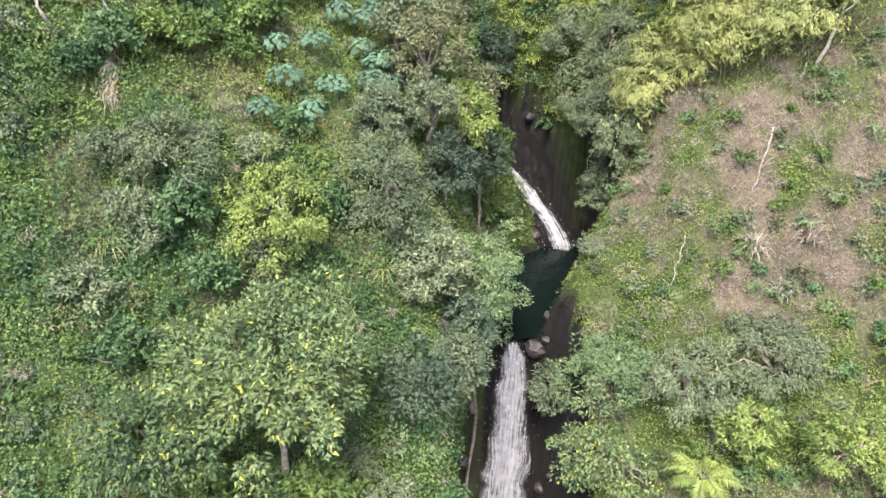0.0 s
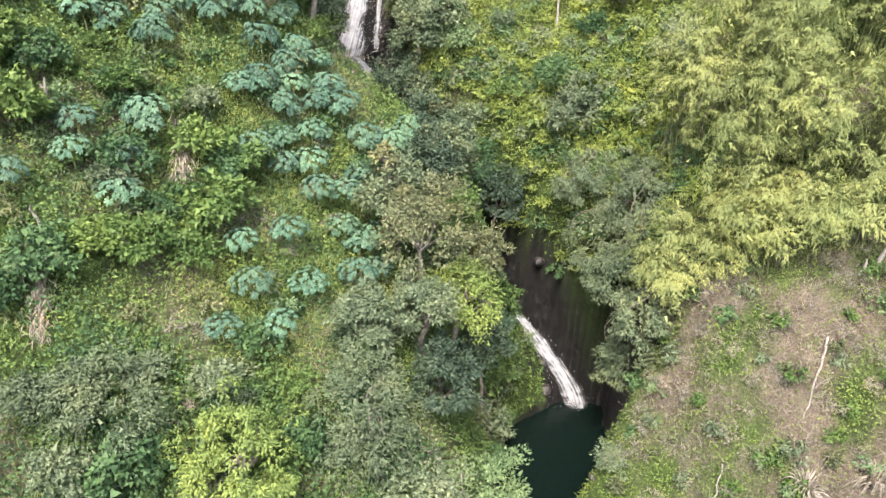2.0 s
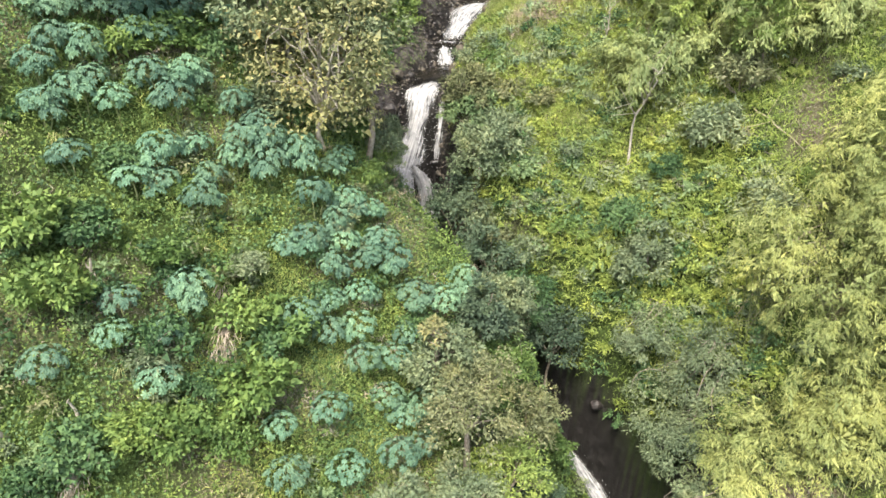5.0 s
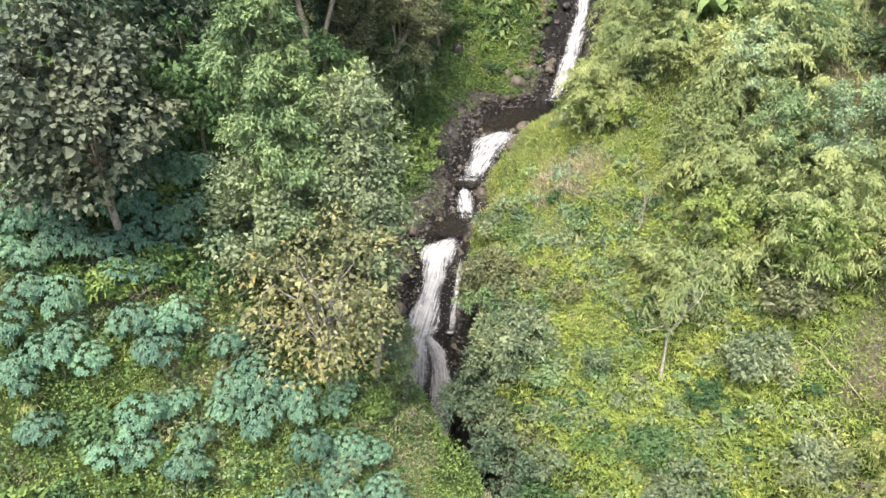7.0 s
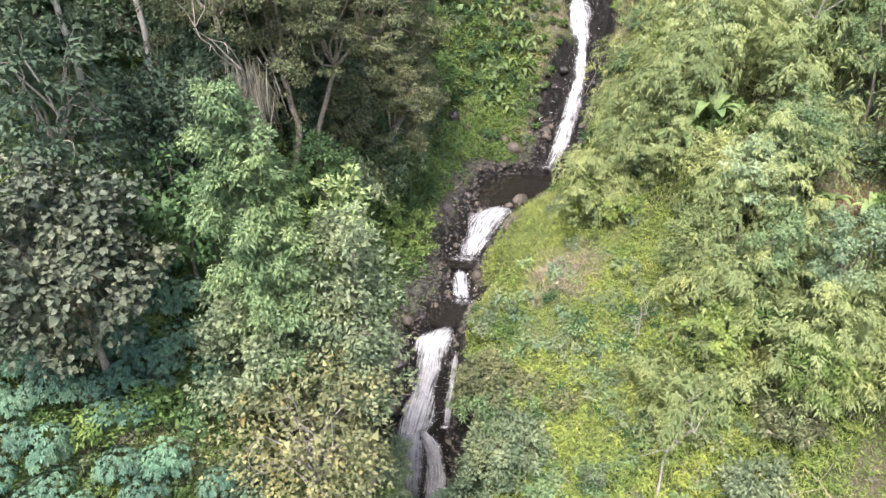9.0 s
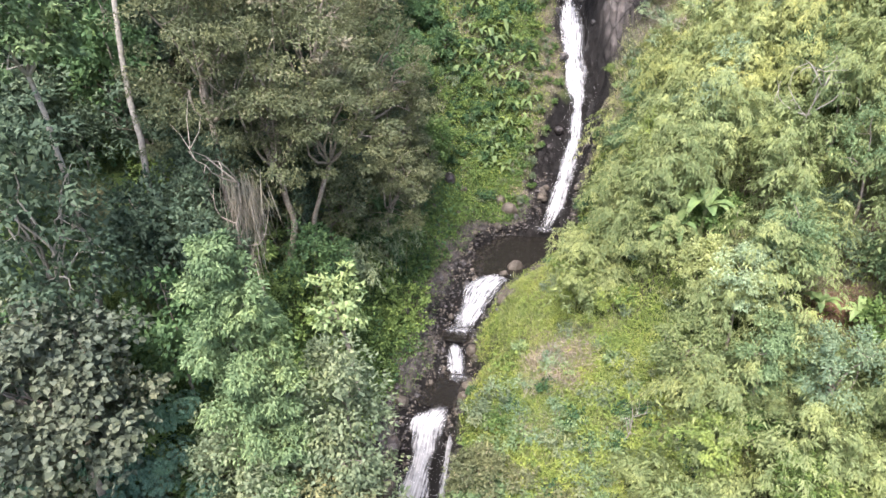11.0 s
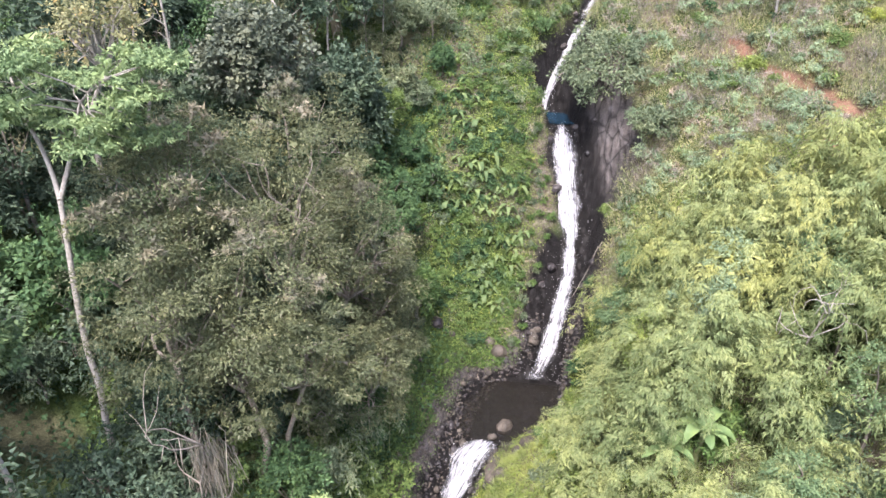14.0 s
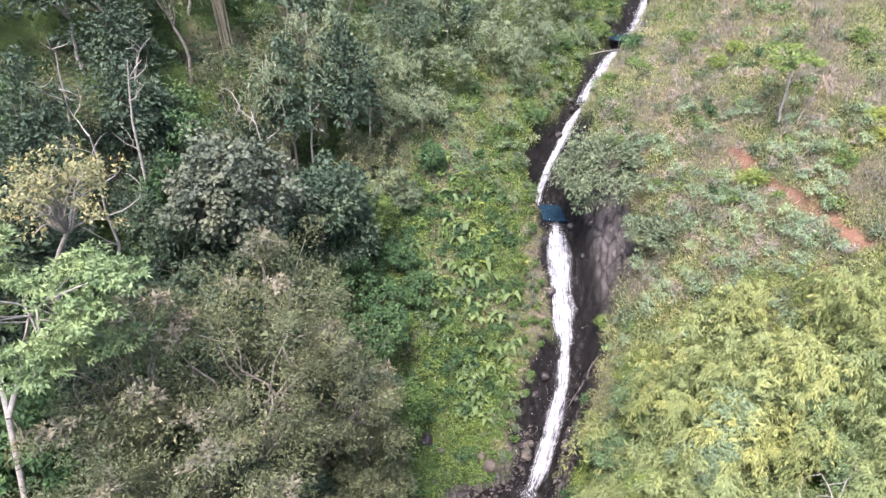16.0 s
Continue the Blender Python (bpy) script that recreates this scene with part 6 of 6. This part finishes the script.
for k, (mat, look_of) in enumerate([(M_HERB, "leafy green"), (M_GREY, "dusty grey-green"), (M_LIGHT, "light green")]):
    thicket("shrubbery", look_of + " shrubs on the bank of the upper stream", 45, lambda x, y: bank(x, y, 0.8) * (x < stream_at(y)[0]) * (x > stream_at(y)[0] - 11), mat, 0.22, 0.5, 260 + k, 0.9, 0.4, 1.0, x0=-14, x1=9, y0=103, y1=132, **LOW)


# ---- stones ----
def stone_mesh(seed, mat, squash=0.7):
    """A worn boulder: a lumpy closed form with flattened facets."""
    r = np.random.RandomState(seed)
    rows, cols = 9, 14
    th, ph = np.linspace(0.02, np.pi - 0.02, rows), np.linspace(0, 2 * np.pi, cols, endpoint=False)
    d = np.stack([np.sin(th)[:, None] * np.cos(ph)[None], np.sin(th)[:, None] * np.sin(ph)[None], np.tile(np.cos(th)[:, None], (1, cols))], -1).reshape(-1, 3)
    rad = 1 + 0.9 * fbm(d[:, 0], d[:, 1], d[:, 2] + seed * 3.1, 1.3, 3)
    for n in sphere_dirs(r, 5, -0.2):
        rad = np.minimum(rad, 0.82 / np.maximum(d @ n, 0.25))
    v = d * rad[:, None] * np.array([1.0, 0.8, squash])
    k = np.arange(rows * cols).reshape(rows, cols)
    nxt = np.roll(k, -1, 1)
    return mesh_of("boulder", v, np.stack([k[:-1], k[1:], nxt[1:], nxt[:-1]], -1).reshape(-1, 4), mat, False)


STONES = {"slab": [stone_mesh(12, M_STONE, 0.32)], "grey": [stone_mesh(k, M_STONE) for k in (1, 2, 3, 4)], "dark": [stone_mesh(k, M_ROCK) for k in (5, 6, 7, 8)], "rust": [stone_mesh(k, M_RUST) for k in (9, 10)]}
STONE_LABEL = {"slab": "flat brown rock shelf at the pool lip", "grey": "grey-brown worn boulder beside the stream", "dark": "wet black boulder in the stream", "rust": "rust-brown boulder at the water's edge"}


def boulder(x, y, size, tone, r, sink=0.25):
    me = STONES[tone][r.randint(len(STONES[tone]))]
    ob = tagged(new("boulder", me), STONE_LABEL[tone], "boulder", "boulders of the stream")
    ob.matrix_basis = Matrix.LocRotScale((x, y, float(level(x, y)) + size * (0.7 - sink - 0.35)), Euler((r.normal() * 0.3, r.normal() * 0.3, r.uniform(0, 6.28))), (size, size, size))
    return ob


r = np.random.RandomState(501)
for x, y, size, tone in [(5.9, 34.7, 0.8, "dark"), (3.0, 35.2, 0.8, "dark"), (-1.9, 76.0, 1.3, "slab"), (0.4, 78.4, 1.1, "slab"), (-4.2, 70.6, 1.0, "slab"), (0.6, 79.6, 0.6, "dark"), (-3.9, 79.4, 0.5, "grey"), (-4.9, 79.6, 0.42, "grey"), (-2.0, 77.6, 0.6, "dark"), (-4.3, 72.6, 0.55, "grey"), (-4.4, 69.6, 0.7, "grey"),
                         (-4.3, 67.6, 0.6, "grey"), (-4.9, 68.2, 0.35, "grey"), (-8.9, 64.6, 0.8, "dark"), (-8.8, 62.6, 0.75, "rust"), (-8.6, 66.8, 0.6, "grey"), (0.0, 90.0, 0.5, "grey"), (-8.6, 88.6, 0.75, "dark"),
                         (-3.0, 89.4, 0.9, "rust"), (-2.2, 89.0, 0.45, "dark"), (-3.9, 89.8, 0.7, "rust"), (-7.2, 88.4, 0.4, "grey"), (-1.4, 75.6, 0.8, "grey"), (-2.6, 75.9, 0.5, "dark"), (-0.4, 77.8, 0.7, "grey")]:
    boulder(x, y, size, tone, r)
boulder(-1.7, 81.8, 0.85, "rust", r, -0.55)
boulder(-2.6, 80.4, 0.4, "grey", r, -0.6)
for k in range(64):
    y = r.uniform(59, 91)
    sx, sz, hw = stream_at(y)
    x = sx - hw - abs(r.normal()) * 1.7 + 0.2 if r.rand() < 0.75 else sx + hw + abs(r.normal()) * 0.5
    boulder(x, y, r.uniform(0.14, 0.42), ("grey", "dark", "grey", "dark", "grey", "rust")[r.randint(6)], r, 0.15)
for k in range(46):
    y = r.choice([r.uniform(30, 36), r.uniform(47, 58), r.uniform(92, 110), r.uniform(110, 128)])
    sx, sz, hw = stream_at(y)
    boulder(sx + r.choice([-1, 1]) * (hw + abs(r.normal()) * 0.7), y, r.uniform(0.25, 0.65), "dark", r, 0.3)


def gravel(name, label, n, keep, mat, seed, low, high, **area):
    rr = np.random.RandomState(seed)
    p = scatter(rr, n, keep, **area)
    base = np.array([(0, 0, 0.6), (1, 0, 0), (0, 0.8, 0), (-1, 0, 0), (0, -0.8, 0)])
    faces = np.array([(0, 1, 2), (0, 2, 3), (0, 3, 4), (0, 4, 1)])
    v, f = [], []
    for i, (x, y) in enumerate(p):
        a, k = rr.uniform(0, 6.28), rr.uniform(low, high)
        c, q = math.cos(a), math.sin(a)
        b = (base + rr.normal(size=base.shape) * 0.15) * k
        v.append(np.stack([b[:, 0] * c - b[:, 1] * q + x, b[:, 0] * q + b[:, 1] * c + y, b[:, 2] + level(x, y)], 1))
        f.append(faces + 5 * i)
    return tagged(new(name, mesh_of(name, np.concatenate(v), np.concatenate(f), mat)), label, "gravel", kind="stuff")


def stony_bank(x, y):
    sx, sz, hw = stream_at(y)
    return (np.abs(x - sx) > hw * 0.8) * (np.abs(x - sx) < hw + 3.6) * ((x < sx) | (np.abs(x - sx) < hw + 1.0)) * (y > 60) * (y < 92)


gravel("gravel", "loose grey-brown stones and pebbles on the bank", 2600, stony_bank, M_STONE, 511, 0.05, 0.2, x0=-14, x1=6, y0=60, y1=92)
cover("moss", "moss and low weeds between the bank stones", "moss", 14000, lambda x, y: stony_bank(x, y) * np.clip(0.4 + 3 * fbm(x, y, 3.0, 0.5, 3), 0, 1) * (np.abs(x - stream_at(y)[0]) > stream_at(y)[2] + 0.9), M_HERB, 0.13, 0.6, 0.25, 0.2, 411, x0=-14, x1=6, y0=60, y1=92)
gravel("gravel", "dark wet pebbles along the stream", 1600, stony_bank, M_ROCK, 512, 0.06, 0.25, x0=-14, x1=6, y0=60, y1=92)


# ---- dry tussocks, dead wood ----
def tussock(seed, mat, label, reach=0.75, count=80):
    rr = np.random.RandomState(seed)
    ob = thing("grass_tussock", label, "grass", "grass tussocks of the slopes")
    v, f = [], []
    for k in range(count):
        a, w = rr.uniform(0, 6.28), rr.uniform(0.02, 0.045)
        L, up = reach * rr.uniform(0.4, 1.3), rr.uniform(0.3, 0.9)
        t = np.linspace(0, 1, 5)
        way, across = np.array([math.cos(a), math.sin(a), 0]), np.array([-math.sin(a), math.cos(a), 0])
        mid = way * (0.1 + L * t)[:, None] + np.array([0, 0, 1]) * (up * np.sin(t * 2.0) - 0.45 * L * t ** 3)[:, None]
        ww = (w * (1 - t * 0.85))[:, None]
        f.append(grid_faces(5, 2) + sum(len(q) for q in v))
        v.append(np.stack([mid - across * ww, mid + across * ww], 1).reshape(-1, 3))
    tagged(part("foliage", mesh_of("foliage", np.concatenate(v), np.concatenate(f), mat), ob), kind="stuff")
    return ob


DRY_TUFTS = [(1.6, 67.9), (2.4, 67.0), (3.2, 66.0), (0.6, 67.2), (2.0, 66.2), (18.0, 30.6), (16.8, 32.2), (19.6, 31.9), (5.6, 107.0), (14.8, 93.5), (14.4, 106.7), (23.4, 103.9), (23.6, 96.5), (10.4, 102.4), (7.7, 105.9), (15.5, 92.2),
             (11.0, 102.8), (13.0, 94.8), (16.5, 57.2), (15.4, 48.6), (12.6, 108.0), (16.5, 108.5), (20.0, 107.0), (9.5, 110.0), (13.5, 112.0), (18.5, 113.0), (22.5, 110.5), (15.8, 116.0), (20.5, 117.5), (11.8, 97.0), (9.2, 97.5), (10.4, 95.0), (12.0, 99.6), (13.8, 97.2), (15.2, 99.0), (17.6, 97.8), (20.5, 100.2), (8.6, 101.0), (16.8, 104.0), (21.8, 105.5), (12.0, 104.5), (10.0, 106.0), (24.5, 99.5), (19.0, 109.5), (14.6, 114.0), (9.0, 114.0), (12.5, 117.0), (17.5, 119.5), (22.5, 114.5)]
deal([tussock(s, M_DRY, "straw-coloured tussock of dry drooping grass") for s in (521, 522, 523)], DRY_TUFTS, r, 0.75, 1.3)
deal([tussock(s, M_GRASS, "green tussock of long arching grass", 0.9) for s in (524, 525)], [tuple(p) for p in scatter(r, 50, lambda x, y: (right_slope(x, y) * (y > 58) + left_slope(x, y) * 0.4) * 0.6, -24, 26, 28, 125, 1.5)], r, 0.6, 1.2)


def snag(label, x, y, tall, mat, seed, branches=6, thick=0.08, lean=(0.2, 0.0), shroud=0, spread=1.0):
    """A standing dead tree: a bare bent trunk with broken forking branches."""
    rr = np.random.RandomState(seed)
    ob = thing("dead_tree", label, "dead tree", "dead trees of the slopes")
    ob.matrix_basis = pose(x, y, float(level(x, y)) - 0.15)
    trunk = Tubes()
    path = bent(rr, (0, 0, 0), (lean[0] * tall, lean[1] * tall, tall), 0.07, 8)
    trunk.add(path, np.linspace(thick, thick * 0.35, 8), 7)
    part("trunk", trunk.mesh("trunk", mat), ob)
    for k in range(branches):
        b = Tubes()
        i = rr.randint(3, 8)
        a = rr.uniform(0, 6.28)
        L = tall * rr.uniform(0.2, 0.42) * spread
        tip = path[i] + np.array([math.cos(a) * 0.7, math.sin(a) * 0.7, 0.7]) * L
        q = bent(rr, path[i], tip, 0.14, 6)
        b.add(q, np.linspace(thick * 0.5, 0.01, 6), 5)
        for _ in range(2):
            j = rr.randint(2, 5)
            b.add(bent(rr, q[j], q[j] + rr.normal(size=3) * L * 0.3 + np.array([0, 0, L * 0.2]), 0.12, 4), np.linspace(thick * 0.25, 0.008, 4), 4)
        part("branch", b.mesh("branch", mat), ob)
    if shroud:
        hang = Leaves()
        q = path[np.clip(rr.normal(7, 1.6, shroud).astype(int), 3, 7)] + rr.normal(size=(shroud, 3)) * np.array([0.55, 0.4, 0.5]) + np.array([0.3, 0, 0])
        hang.add(q, rr.normal(size=(shroud, 3)) * 0.16 + np.array([0.06, 0, -1]), rr.normal(size=(shroud, 3)), rr.uniform(0.8, 3.2, shroud), rr.uniform(0.025, 0.06, shroud))
        tagged(part("creepers", hang.mesh("creepers", M_DRY), ob, "dry hanging creepers"), kind="stuff")
    return ob


snag("bare pale dead tree with forked branches", 7.5, 55.8, 5.2, M_PALE, 531, 8, 0.09)
snag("thin leafless grey tree on the grass slope", 5.4, 61.5, 3.2, M_DEAD, 532, 5, 0.05)
snag("bleached white branching dead tree", 14.2, 73.4, 8.6, M_PALE, 533, 9, 0.1)
snag("pale leaning slender trunk on the dry slope", 21.0, 38.4, 4.2, M_PALE, 534, 2, 0.13, (0.22, 0.0))
snag("short broken pale stump", 20.3, 38.3, 0.8, M_PALE, 535, 0, 0.11, (0.2, 0.1))
snag("grey broken stump with peeling bark", -17.6, 39.6, 1.5, M_DEAD, 536, 2, 0.14)
snag("pale broken stump among herbs", -19.4, 34.6, 1.9, M_PALE, 537, 1, 0.12, (-0.15, 0))
snag("short white stump among herbs", -16.9, 35.7, 1.1, M_PALE, 538, 1, 0.1, (-0.2, 0))
snag("dead tree wrapped in dry hanging creepers", -15.9, 61.6, 9.2, M_DEAD, 539, 7, 0.1, (0.01, 0.0), 520)
snag("bare twiggy tree on the upper grass slope", 19.5, 102.6, 3.0, M_PALE, 540, 5, 0.06)
snag("bare twiggy tree beside the trail", 17.0, 100.0, 2.2, M_PALE, 541, 4, 0.05)
for k, (x, y, h) in enumerate([(-30.9, 92.0, 12), (-27.6, 80.0, 15), (-33.0, 86.0, 13), (-25.0, 95.0, 10), (-16.0, 102.0, 7), (-22.6, 92.0, 13), (-29.4, 88.0, 14), (-20.0, 98.0, 11)]):
    snag("tall slender bare grey trunk in the forest", x, y, h, M_PALE, 545 + k, 4, 0.13, (0.04, 0.02), 0, 0.55)


def log(label, a, b, thick, mat, seed):
    """A fallen pole or branch lying on the slope from a to b (x, y)."""
    rr = np.random.RandomState(seed)
    t = np.linspace(0, 1, 12)
    x, y = a[0] + (b[0] - a[0]) * t, a[1] + (b[1] - a[1]) * t
    z = np.maximum(level(x, y) + 0.25, np.linspace(float(level(*a)), float(level(*b)), 12) + 0.2)
    wood = Tubes()
    wood.add(np.stack([x, y, z], 1) + rr.normal(size=(12, 3)) * 0.04, np.linspace(thick, thick * 0.5, 12), 6)
    for _ in range(3):
        j = rr.randint(3, 10)
        p = np.array([x[j], y[j], z[j]])
        wood.add(bent(rr, p, p + rr.normal(size=3) * 0.5 + np.array([0, 0, 0.4]), 0.15, 4), np.linspace(thick * 0.4, 0.01, 4), 4)
    return tagged(new("fallen_branch", wood.mesh("fallen_branch", mat)), label, "branch", "fallen branches of the slopes")


log("fallen pale pole on the dry slope", (18.5, 36.4), (17.0, 34.0), 0.07, M_DEAD, 551)
log("fallen bamboo pole among ferns", (14.0, 55.6), (16.2, 52.8), 0.06, M_CULM, 552)
log("long fallen pole on the upper slope", (11.6, 106.8), (16.5, 103.6), 0.07, M_CULM, 553)
log("fallen branch across the upper stream", (3.4, 120.4), (7.2, 118.6), 0.06, M_DEAD, 554)
log("fallen branch reaching over the waterfall", (5.4, 93.4), (3.3, 93.0), 0.04, M_DEAD, 555)
log("dry fallen branch on the dry slope", (13.6, 33.6), (12.4, 31.6), 0.04, M_DEAD, 556)


def hanging_dry(label, a, b, seed, n=420):
    """Dead creepers that hang down the slope in a matted streak from a to b (x, y)."""
    rr = np.random.RandomState(seed)
    t = rr.rand(n)
    x, y = a[0] + (b[0] - a[0]) * t + rr.normal(size=n) * 0.25, a[1] + (b[1] - a[1]) * t
    z = level(x, y) + rr.uniform(0.1, 0.8, n)
    out = Leaves()
    out.add(np.stack([x, y, z], 1), rr.normal(size=(n, 3)) * 0.35 + np.array([0, -0.5, -0.8]), rr.normal(size=(n, 3)) + np.array([0, -1, 1]), rr.uniform(0.3, 0.7, n), 0.05)
    ob = thing("dead_creeper", label, "dead creeper")
    tagged(part("tangle", out.mesh("tangle", M_DRY), ob), kind="stuff")


hanging_dry("matted grey-brown dead creepers on a stump", (-12.4, 41.8), (-12.0, 39.2), 561)
hanging_dry("dry brown creepers hanging down the slope", (-16.7, 34.6), (-16.5, 32.8), 562)


def dead_bamboo(label, root, tips, seed):
    """Dead pale culms that arch down the slope from one root, hung with dry twigs."""
    rr = np.random.RandomState(seed)
    ob = thing("dead_bamboo", label, "dead bamboo")
    x, y = root
    ob.matrix_basis = pose(x, y, float(level(x, y)) - 0.1)
    for tx, ty, rise in tips:
        end = np.array([tx - x, ty - y, float(level(tx, ty)) + 0.9 - float(level(x, y))])
        t = np.linspace(0, 1, 12)[:, None]
        path = end * t + np.array([0, 0, rise]) * np.sin(np.pi * t ** 0.8) + rr.normal(size=(12, 3)) * 0.06
        culm = Tubes()
        culm.add(path, np.linspace(0.05, 0.015, 12), 6)
        stalk = part("culm", culm.mesh("culm", M_CULM), ob)
        n = 130
        k = rr.uniform(4, 10.99, n)
        i = k.astype(int)
        p = path[i] + (path[np.minimum(i + 1, 11)] - path[i]) * (k - i)[:, None]
        twigs = Leaves(True)
        twigs.add(p, rr.normal(size=(n, 3)) * 0.6 + end / np.linalg.norm(end) * 0.8 - np.array([0, 0, 0.4]), rr.normal(size=(n, 3)) + np.array([0, -0.5, 1]), rr.uniform(0.35, 1.0, n), 0.035)
        tagged(part("dry_spray", twigs.mesh("dry_spray", M_DRY), stalk), kind="stuff")
    return ob


dead_bamboo("dead straw-coloured bamboo arching down the slope", (17.6, 48.6), [(12.2, 48.6, 2.4), (13.3, 46.8, 2.2), (12.8, 47.6, 2.8), (14.4, 46.2, 1.8), (14.0, 48.8, 2.6)], 571)
